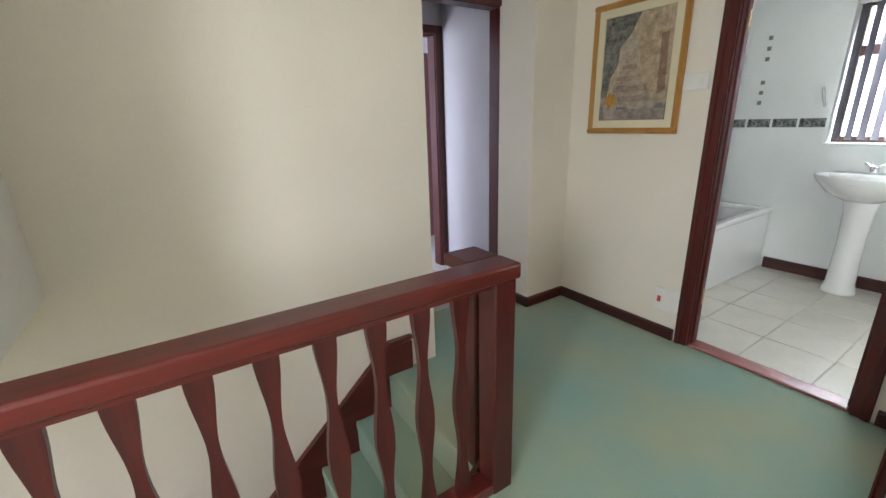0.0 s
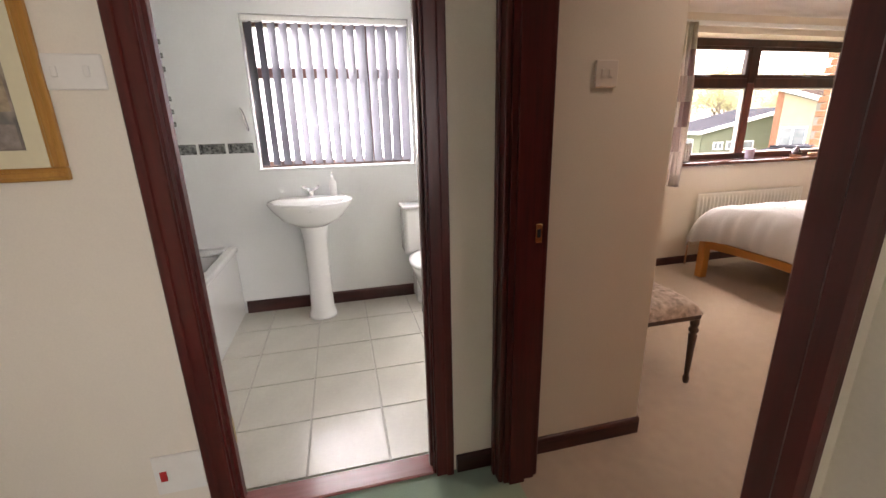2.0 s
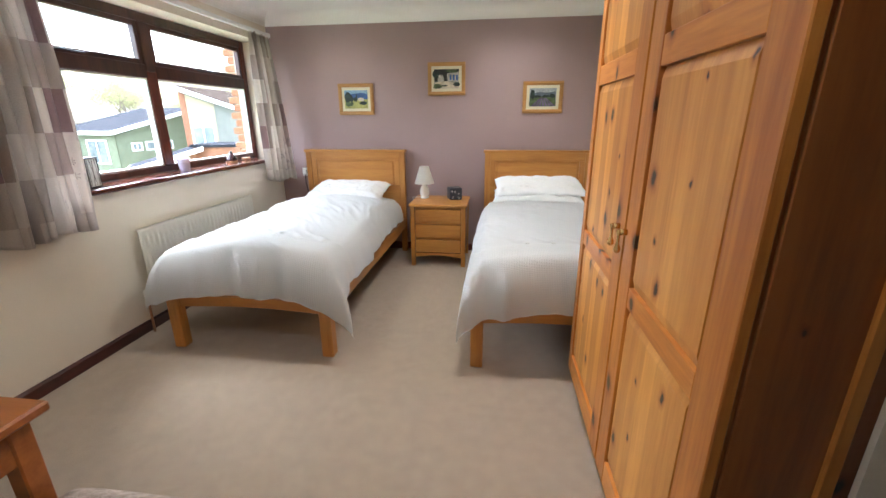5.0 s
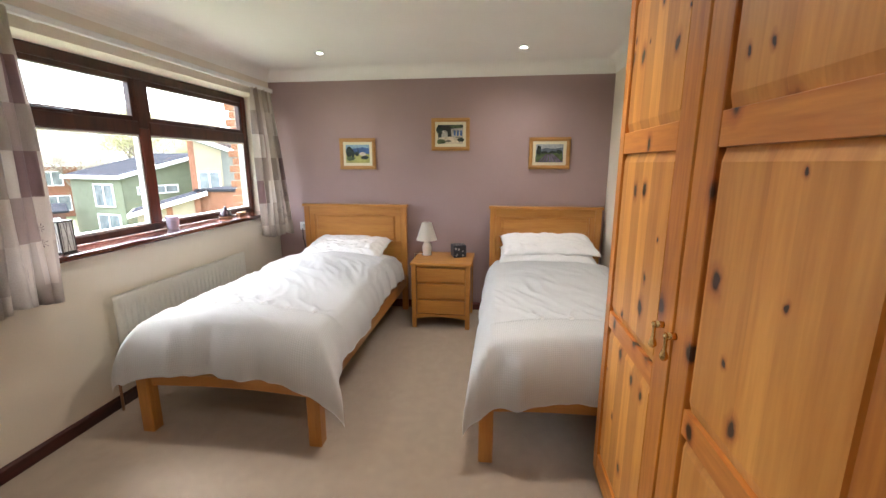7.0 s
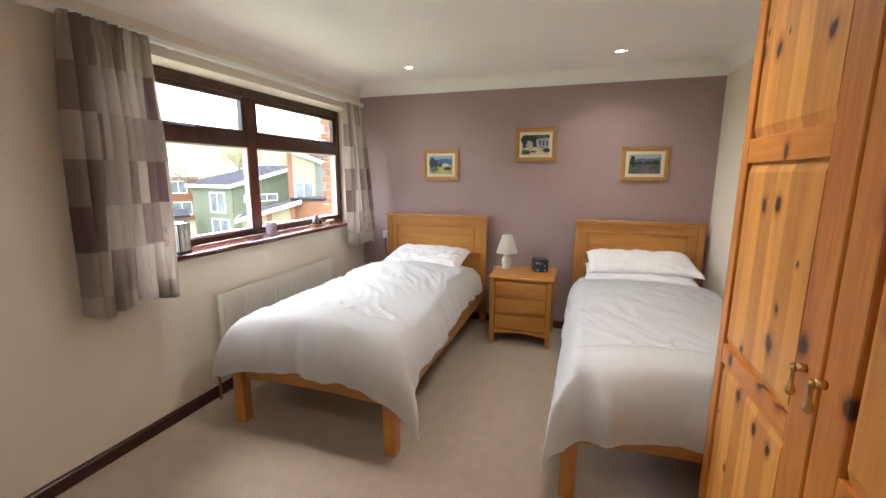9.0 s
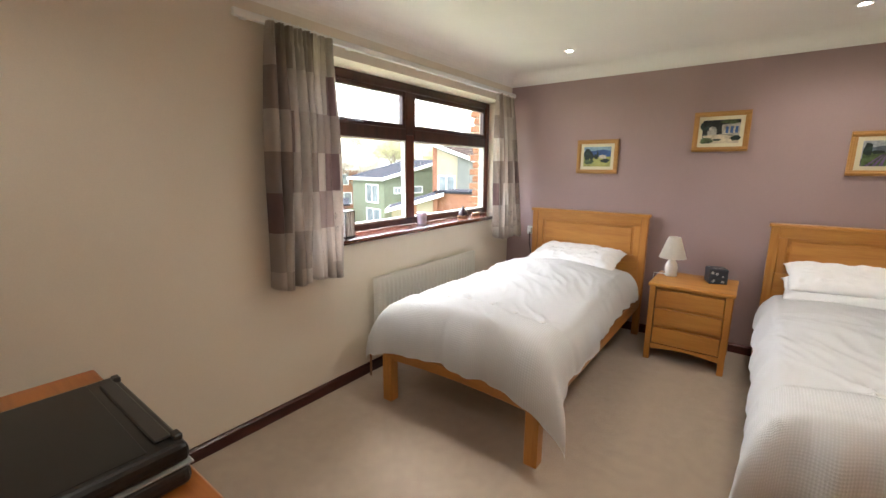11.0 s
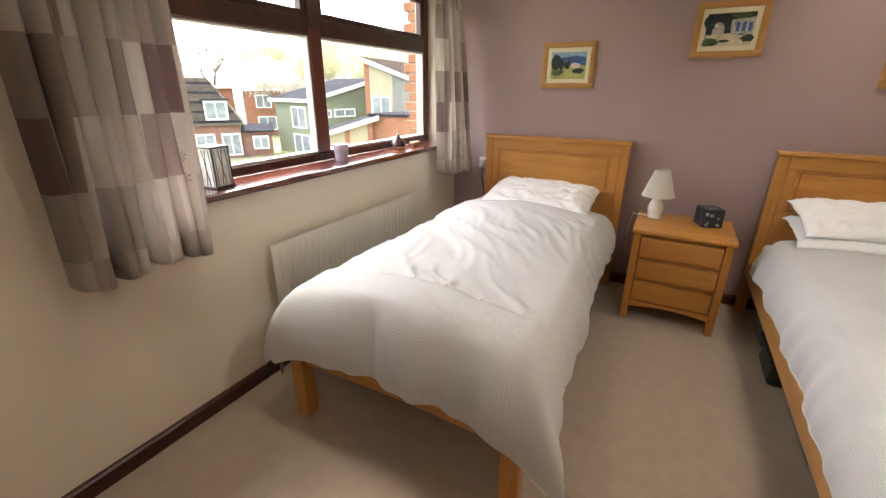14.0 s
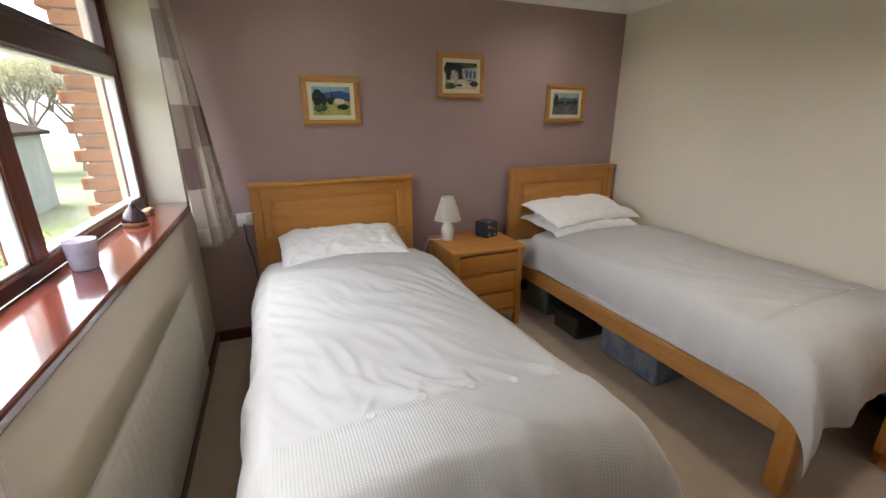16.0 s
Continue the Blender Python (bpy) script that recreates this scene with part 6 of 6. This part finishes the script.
bt = thing("bathtub", "white bathtub with panelled side", "bathtub")
TX0, TX1, TY0, TY1, TZ = XL + 0.11, XE - 0.004, 2.14, YL + 0.09, 0.54
part("side_panel", cube(TX0, TY0 + 0.02, 0.002, TX1, TY0 + 0.045, TZ - 0.04, bevel=0.004), CERAM, bt)
bm = bmesh.new()
box(bm, TX0, TY0, TZ - 0.045, TX1, TY0 + 0.07, TZ, bevel=0.015, seg=3)
box(bm, TX0, TY1 - 0.07, TZ - 0.045, TX1, TY1, TZ, bevel=0.015, seg=3)
box(bm, TX0, TY0 + 0.07, TZ - 0.045, TX0 + 0.09, TY1 - 0.07, TZ, bevel=0.012, seg=3)
box(bm, TX1 - 0.09, TY0 + 0.07, TZ - 0.045, TX1, TY1 - 0.07, TZ, bevel=0.012, seg=3)
part("rim", bm, CERAM, bt)
part("basin_floor", cube(TX0 + 0.09, TY0 + 0.07, 0.12, TX1 - 0.09, TY1 - 0.07, 0.15), CERAM, bt)
for y0, y1 in ((TY0 + 0.05, TY0 + 0.07), (TY1 - 0.07, TY1 - 0.05)):
    part("inner_wall", cube(TX0 + 0.07, y0, 0.12, TX1 - 0.07, y1, TZ - 0.045), CERAM, bt)
for x0, x1 in ((TX0 + 0.07, TX0 + 0.09), (TX1 - 0.09, TX1 - 0.07)):
    part("inner_wall", cube(x0, TY0 + 0.07, 0.12, x1, TY1 - 0.07, TZ - 0.045), CERAM, bt)


# ---- outside ----
GZ = -3.2
GRASS = mat("spring_grass_and_paving", (0.20, 0.19, 0.14), 0.95, color2=(0.09, 0.13, 0.04), scale=0.25, bump=0.6, bscale=30, spec=0.1)
struct("ground", grid(lambda u, v: (-400 + 1000 * u, -500 + 1000 * v, GZ + 0.0), 8, 8), GRASS, "green garden ground and lawns", "ground")
CLAD = mat("sage_green_cladding", (0.195, 0.215, 0.14), 0.85, var=0.08, scale=3, bump=0.2, bscale=30)
GCLAD = mat("grey_weathered_cladding", (0.21, 0.215, 0.185), 0.85, var=0.08, scale=3, bump=0.2, bscale=30)
ROOF = mat("grey_roof_tiles", (0.035, 0.036, 0.042), 0.95, spec=0.0, var=0.2, scale=2, bump=0.4, bscale=14)
BROOF = mat("brown_roof_tiles", (0.045, 0.035, 0.03), 0.95, spec=0.0, var=0.2, scale=2, bump=0.4, bscale=14)
FBRICK = mat("far_orange_brick", (0.28, 0.125, 0.07), 0.85, var=0.16, scale=5, bump=0.4, bscale=40)
RENDERW = mat("cream_render_panel", (0.36, 0.31, 0.21), 0.85, var=0.05, scale=2)
WINGL = mat("dark_window_glass", (0.10, 0.12, 0.13), 0.1, var=0.2, scale=2, color2=(0.3, 0.33, 0.34))


def house(at, turn, w, d, eave_lo, eave_hi, wall, roof, windows, label, slats=True, brick_low=0.0):
    """A mono-pitch house: walls, boarded face, roof slab with white fascia, framed windows. Front face along local x at y=0, looking to -y.
    windows: (face, u, z, w, h) with face 'f' for the front or 's' for the left side."""
    e = thing("house", label, "house", at, turn)
    out = [(0, 0), (w, 0), (w, eave_hi), (0, eave_lo)]
    part("wall", extrude_poly(out, "y", 0.0, d), wall, e)
    if slats:
        bm = bmesh.new()
        k = int(max(eave_lo, eave_hi) / 0.16)
        for r in range(int(brick_low / 0.16), k):
            z = r * 0.16
            a = 0.0 if z + 0.15 < eave_lo else (z + 0.15 - eave_lo) / max(0.01, (eave_hi - eave_lo)) * w
            bb = w
            if eave_hi < eave_lo:
                a, bb = 0.0, w if z + 0.15 < eave_hi else w * (eave_lo - z - 0.15) / (eave_lo - eave_hi)
            if bb - a > 0.05:
                vs = [bm.verts.new(p) for p in ((a, -0.052, z), (bb, -0.052, z), (bb, -0.010, z + 0.15), (a, -0.010, z + 0.15))]
                bm.faces.new(vs)
                lo = [bm.verts.new(p) for p in ((a, -0.001, z), (bb, -0.001, z), (bb, -0.052, z), (a, -0.052, z))]
                bm.faces.new(lo)
            if z + 0.15 < eave_lo:
                bm.faces.new([bm.verts.new(p) for p in ((-0.052, d, z), (-0.052, 0, z), (-0.010, 0, z + 0.15), (-0.010, d, z + 0.15))])
        part("cladding", bm, wall, e, kind="stuff")
    if brick_low:
        part("brick_plinth", cube(-0.05, -0.05, 0, w + 0.05, -0.001, brick_low), FBRICK, e)
    o = 0.35
    sl = (eave_hi - eave_lo) / w
    ro = [(-o, eave_lo - o * sl + 0.02), (w + o, eave_hi + o * sl + 0.02), (w + o, eave_hi + o * sl + 0.20), (-o, eave_lo - o * sl + 0.20)]
    part("roof", extrude_poly(ro, "y", -o, d + o), roof, e)
    fa = [(-o - 0.03, eave_lo - o * sl - 0.03), (w + o + 0.03, eave_hi + o * sl - 0.03), (w + o + 0.03, eave_hi + o * sl + 0.22), (-o - 0.03, eave_lo - o * sl + 0.22)]
    part("fascia", extrude_poly(fa, "y", -o - 0.03, -o), WHITEP, e)
    part("fascia", cube(-o - 0.032, -o, eave_lo - o * sl - 0.03, -o - 0.001, d + o, eave_lo - o * sl + 0.2), WHITEP, e)
    for face, u, z, ww, hh in windows:
        def bx(u0, z0, u1, z1, a, b):
            return cube(u0, -b, z0, u1, -a, z1) if face == "f" else cube(-b, u0, z0, -a, u1, z1)
        wn_ = part("window", bx(u, z, u + ww, z + hh, 0.02, 0.068), WINGL, e)
        f = 0.09
        for q in ((u - f, z - f, u + ww + f, z), (u - f, z + hh, u + ww + f, z + hh + f), (u - f, z, u, z + hh), (u + ww, z, u + ww + f, z + hh), (u + ww / 2 - 0.04, z, u + ww / 2 + 0.04, z + hh)):
            part("frame", bx(*q, 0.02, 0.10), WHITEP, wn_)
    return e


# green boarded house, its taller grey neighbour, the brick block and the low annexe in front
house((25.6, -22.7, GZ), -103, 5.3, 5.0, 3.8, 5.1, CLAD, ROOF, (("f", 0.9, 2.75, 0.5, 0.35), ("f", 1.8, 2.75, 1.7, 0.4), ("s", 0.9, 2.0, 1.7, 1.3), ("s", 0.6, 0.2, 2.0, 1.2)), "sage green weatherboarded house with pitched grey roof")
grey_house = house((22.3, -24.6, GZ), -174, 6.8, 6.0, 6.3, 4.0, GCLAD, BROOF, (("f", 0.5, 2.9, 1.3, 1.15), ("f", 4.2, 3.0, 1.1, 0.45)), "grey boarded house with white fascia and brown roof")
part("render_panel", extrude_poly([(0.32, 2.4), (2.05, 2.4), (2.05, 5.45), (0.32, 6.02)], "y", -0.060, -0.054), RENDERW, grey_house)
part("brick_corner", extrude_poly([(-0.06, 0.0), (0.32, 0.0), (0.32, 6.05), (-0.06, 6.18)], "y", -0.075, -0.054), FBRICK, grey_house)
bk = thing("brick_block", "orange brick outbuilding with flat felt top", "outbuilding", (19.2, -20.9, GZ), -174)
part("wall", cube(0, 0, 0, 2.6, 2.5, 3.1), FBRICK, bk)
part("roof", cube(-0.1, -0.1, 3.1, 2.7, 2.6, 3.25), ROOF, bk)
house((21.2, -18.9, GZ), -141, 2.9, 3.0, 2.0, 2.85, RENDERW, ROOF, (("f", 0.35, 0.5, 0.8, 0.5), ("f", 1.75, 0.5, 0.8, 0.5)), "low cream panelled annexe with brick piers", slats=False)
for u in (1.3, 2.62):
    pz = thing("brick_pier", "orange brick pier on the annexe front", "brickwork", (21.2, -18.9, GZ), -141)
    part("pier", cube(u, -0.06, 0, u + 0.28, -0.001, 2.0 + 0.29 * u), FBRICK, pz)


def dormer_house(at, turn):
    """A brick house with a steep hipped tile roof down to the ground-floor eaves, a white dormer window and a low wing. The front looks to -y; its right-hand eaves corner stands over the origin."""
    e = thing("house", "pinkish brick house with steep dark tiled roof and white dormer", "house", at, turn)
    part("wall", cube(-7.0, 0.25, 0, -0.25, 4.0, 3.05), PBRICK, e)
    bm = bmesh.new()
    eave = [bm.verts.new(p) for p in ((-7.3, 0, 3.05), (0, 0, 3.05), (0, 4.3, 3.05), (-7.3, 4.3, 3.05))]
    under = [bm.verts.new((v.co.x, v.co.y, 2.93)) for v in eave]
    ridge = [bm.verts.new(p) for p in ((-7.3, 2.1, 6.0), (-1.9, 2.1, 6.0))]
    for f in ((eave[0], eave[1], ridge[1], ridge[0]), (eave[1], eave[2], ridge[1]), (eave[2], eave[3], ridge[0], ridge[1]), (eave[3], eave[0], ridge[0]), under[::-1]):
        bm.faces.new(f)
    for k in range(4):
        bm.faces.new((under[k], under[(k + 1) % 4], eave[(k + 1) % 4], eave[k]))
    roof = part("roof", bm, TROOF, e)
    # courses of tiles on the front slope
    for k in range(14):
        v = (k + 0.5) / 14.5
        x1 = -1.9 * v
        bm = bmesh.new()
        bm.faces.new([bm.verts.new(p) for p in ((-7.3, 2.1 * v - 0.06, 3.05 + 2.95 * v - 0.01), (x1, 2.1 * v - 0.06, 3.05 + 2.95 * v - 0.01), (x1, 2.1 * v + 0.06, 3.05 + 2.95 * v + 0.12), (-7.3, 2.1 * v + 0.06, 3.05 + 2.95 * v + 0.12))])
        bmesh.ops.solidify(bm, geom=bm.faces[:], thickness=0.03)
        part("tile_course", bm, TROOF if k % 3 else ROOF, roof)
    dm = part("dormer", cube(-2.25, 0.10, 3.3, -0.85, 1.6, 4.55), WHITEP, e)
    part("dormer_roof", cube(-2.4, -0.02, 4.55, -0.70, 1.9, 4.66), ROOF, dm)
    for x in (-2.15, -1.52):
        part("pane", cube(x, 0.07, 3.42, x + 0.56, 0.099, 4.42), WINGL, dm)
    wing = part("wing", cube(-0.25, 0.5, 0, 1.75, 2.0, 2.45), PBRICK, e)
    part("wing_roof", extrude_poly([(0.15, 2.42), (0.15, 2.55), (2.1, 2.9), (2.1, 2.77)], "x", -0.2, 1.95), ROOF, wing)
    for x0, x1, z0, z1 in ((0.45, 1.5, 1.25, 2.15),):
        bay = part("bay_window", cube(x0, 0.22, z0, x1, 0.499, z1), WHITEP, wing)
        for k in range(2):
            part("pane", cube(x0 + 0.08 + k * 0.48, 0.19, z0 + 0.1, x0 + 0.48 + k * 0.48, 0.219, z1 - 0.1), WINGL, bay)
    for x0 in (-3.1, -1.5):
        wn_ = part("window", cube(x0, 0.20, 0.9, x0 + 1.2, 0.249, 2.4), WHITEP, e)
        for k in range(2):
            part("pane", cube(x0 + 0.08 + k * 0.56, 0.17, 1.0, x0 + 0.56 + k * 0.56, 0.199, 2.3), WINGL, wn_)
    return e


TROOF = mat("weathered_brown_tiles", (0.115, 0.098, 0.078), 0.95, spec=0.0, var=0.2, scale=3, bump=0.4, bscale=14)
PBRICK = mat("pinkish_brown_brick", (0.22, 0.115, 0.085), 0.85, var=0.16, scale=5, bump=0.4, bscale=40)
dormer_house((29.75, -20.25, GZ - 0.75), -127)
house((42, -30, GZ), -125, 9, 7, 4.4, 4.4, FBRICK, BROOF, (("f", 1, 2.8, 1.3, 1.1), ("f", 5, 2.8, 1.3, 1.1), ("f", 1, 0.6, 1.6, 1.2)), "distant brick house with brown tiled roof", slats=False)
house((48, -20, GZ), -110, 11, 7, 4.6, 4.6, FBRICK, ROOF, (("f", 1, 2.8, 1.3, 1.1), ("f", 5, 2.8, 1.3, 1.1), ("f", 8, 2.8, 1.3, 1.1)), "distant brick house with grey roof", slats=False)

def leaf_mat(name, color, var):
    """Thin leaves: half the light passes through."""
    m = mat(name, color, 0.8, var=var, scale=3, spec=0.1)
    nt = m.node_tree
    b = nt.nodes["Principled BSDF"]
    col = b.inputs["Base Color"].links[0].from_socket
    tl = nt.nodes.new("ShaderNodeBsdfTranslucent")
    nt.links.new(col, tl.inputs[0])
    mx = nt.nodes.new("ShaderNodeMixShader")
    mx.inputs[0].default_value = 0.5
    nt.links.new(b.outputs[0], mx.inputs[1])
    nt.links.new(tl.outputs[0], mx.inputs[2])
    nt.links.new(mx.outputs[0], nt.nodes["Material Output"].inputs[0])
    return m


# yellow-green leaf colour lightened to stand in for haze and glare
LEAF = leaf_mat("haze_paled_spring_leaves", (0.36, 0.35, 0.20), 0.22)
BLOSSOM = leaf_mat("pale_blossom", (0.54, 0.50, 0.43), 0.15)
HEDGE = leaf_mat("yellow_green_shrub_leaves", (0.22, 0.23, 0.05), 0.35)
BARK = mat("grey_brown_bark", (0.22, 0.185, 0.15), 0.9, var=0.25, scale=6, bump=0.6, bscale=25)


def leaf_cloud(bm, centre, radius, count, size, rnd, squash=0.8):
    for _ in range(count):
        d = Vector((rnd.gauss(0, 1), rnd.gauss(0, 1), rnd.gauss(0, 1))).normalized() * radius * rnd.random() ** 0.45
        p = Vector(centre) + Vector((d.x, d.y, d.z * squash))
        a = Vector((rnd.uniform(-1, 1), rnd.uniform(-1, 1), rnd.uniform(-1, 1))).normalized()
        b = a.orthogonal().normalized()
        s = size * rnd.uniform(0.6, 1.4)
        bm.faces.new([bm.verts.new(p + a * s * i + b * s * 0.5 * j) for i, j in ((-1, 0), (0, -1), (1, 0), (0, 1))])


def tree(at, h, crown, leaf, label, seed, density=1.0):
    """A tapered trunk with forking limbs and a loose crown of small leaves."""
    e = thing("tree", label, "tree", at)
    rnd = random.Random(seed)
    bm = bmesh.new()
    bl_ = bmesh.new()

    def limb(p, d, ln, r, depth):
        q = p + d * ln
        m_ = (p + q) / 2 + Vector((rnd.uniform(-1, 1), rnd.uniform(-1, 1), 0)) * ln * 0.06
        pts = [p, m_, q]
        rings = []
        for pt, rr_ in zip(pts, (r, r * 0.85, r * 0.65)):
            ax = d.orthogonal().normalized()
            bx_ = d.cross(ax)
            rings.append([bm.verts.new(pt + rr_ * (math.cos(k * math.pi / 3) * ax + math.sin(k * math.pi / 3) * bx_)) for k in range(6)])
        for a, b in zip(rings, rings[1:]):
            for k in range(6):
                bm.faces.new((a[k], a[(k + 1) % 6], b[(k + 1) % 6], b[k]))
        if depth == 0:
            leaf_cloud(bl_, q, crown * 0.38, int(210 * density), 0.042 * crown / 2.2, rnd)
            return
        for k in range(3 if depth > 1 else 4):
            a = rnd.uniform(0, 2 * math.pi)
            nd = (d + Vector((math.cos(a), math.sin(a), rnd.uniform(0.0, 0.5))) * rnd.uniform(0.5, 0.95)).normalized()
            limb(q, nd, ln * rnd.uniform(0.6, 0.8), r * 0.6, depth - 1)
    limb(Vector((0, 0, 0)), Vector((0, 0, 1)), h * 0.30, h * 0.016, 3)
    part("trunk", bm, BARK, e)
    part("crown", bl_, leaf, e, kind="stuff")
    return e


for k, (x, y, h, c, lf, lab, dn) in enumerate((
        (38, -30.5, 8.5, 3.6, BLOSSOM, "pale blossom tree behind the houses", 1.6), (43, -33, 9, 3.6, BLOSSOM, "pale blossom tree behind the houses", 1.4),
        (35, -35, 10, 3.6, LEAF, "tall spring tree with thin yellow-green leaves", 0.9), (31, -41, 12, 4.0, LEAF, "tall spring tree with thin yellow-green leaves", 0.8),
        (27, -44, 12, 4.0, LEAF, "tall spring tree with thin yellow-green leaves", 0.8), (22, -46, 12, 3.8, LEAF, "tall spring tree with thin yellow-green leaves", 0.9),
        (16, -48, 11, 3.6, LEAF, "tall spring tree with thin yellow-green leaves", 0.9), (39, -40, 13, 4.4, LEAF, "tall spring tree with thin yellow-green leaves", 0.8), (29, -34, 9, 3.6, LEAF, "tall spring tree with thin yellow-green leaves", 0.9), (48, -26, 10, 3.8, BLOSSOM, "distant pale blossom tree on the slope", 1.2), (56, -22, 11, 4, LEAF, "distant leafy tree on the slope", 1.0))):
    tree((x, y, GZ), h, c, lf, lab, 20 + k, dn)


# loose belt of half-bare trees along the slope
rnd_belt = random.Random(12)
for k in range(15):
    u = k / 14
    x, y = 50 - 36 * u + rnd_belt.uniform(-2, 2), -33 - 19 * u - 4 * math.sin(u * 3) + rnd_belt.uniform(-2.5, 2.5)
    bare = k % 2 == 0
    tree((x, y, GZ), rnd_belt.uniform(10, 14.5), rnd_belt.uniform(3.8, 5.0), BLOSSOM if k % 3 == 0 else LEAF, "tall half-bare spring tree on the slope" if bare else "hazy leafing tree on the slope", 60 + k, 0.35 if bare else 0.9)


def hedge(x0, y0, x1, y1, h, r, seed, label, leaf=HEDGE):
    e = thing("shrub_row", label, "hedge", (0, 0, GZ))
    e["kind"] = "stuff"
    rnd = random.Random(seed)
    bm = bmesh.new()
    n = int(math.hypot(x1 - x0, y1 - y0) / 0.5) + 1
    for k in range(n):
        u = k / max(1, n - 1)
        hh = h * rnd.uniform(0.7, 1.15)
        leaf_cloud(bm, (x0 + (x1 - x0) * u + rnd.uniform(-.3, .3), y0 + (y1 - y0) * u + rnd.uniform(-.3, .3), hh * 0.5), r, 260, 0.055, rnd, hh / r / 2)
    part("leaves", bm, leaf, e, kind="stuff")
    return e


hedge(19.5, -9.5, 12.0, -17.5, 1.75, 0.8, 3, "yellow-green shrubs along the garden boundary")
hedge(16.0, -10.5, 10.5, -16.0, 1.15, 0.8, 4, "low green garden shrubs")
hedge(23.0, -16.8, 22.0, -18.2, 1.3, 0.8, 5, "bright yellow-green garden bush")
hedge(40.0, -33.0, 27.0, -38.5, 4.2, 1.9, 6, "yellow-green thicket behind the houses", LEAF)
# wooded hillside at the horizon, its haze put into a pale grey colour
HILL = mat("haze_coloured_hill", (0.38, 0.39, 0.36), 1.0, var=0.2, scale=0.12, bump=0.0, spec=0.0)
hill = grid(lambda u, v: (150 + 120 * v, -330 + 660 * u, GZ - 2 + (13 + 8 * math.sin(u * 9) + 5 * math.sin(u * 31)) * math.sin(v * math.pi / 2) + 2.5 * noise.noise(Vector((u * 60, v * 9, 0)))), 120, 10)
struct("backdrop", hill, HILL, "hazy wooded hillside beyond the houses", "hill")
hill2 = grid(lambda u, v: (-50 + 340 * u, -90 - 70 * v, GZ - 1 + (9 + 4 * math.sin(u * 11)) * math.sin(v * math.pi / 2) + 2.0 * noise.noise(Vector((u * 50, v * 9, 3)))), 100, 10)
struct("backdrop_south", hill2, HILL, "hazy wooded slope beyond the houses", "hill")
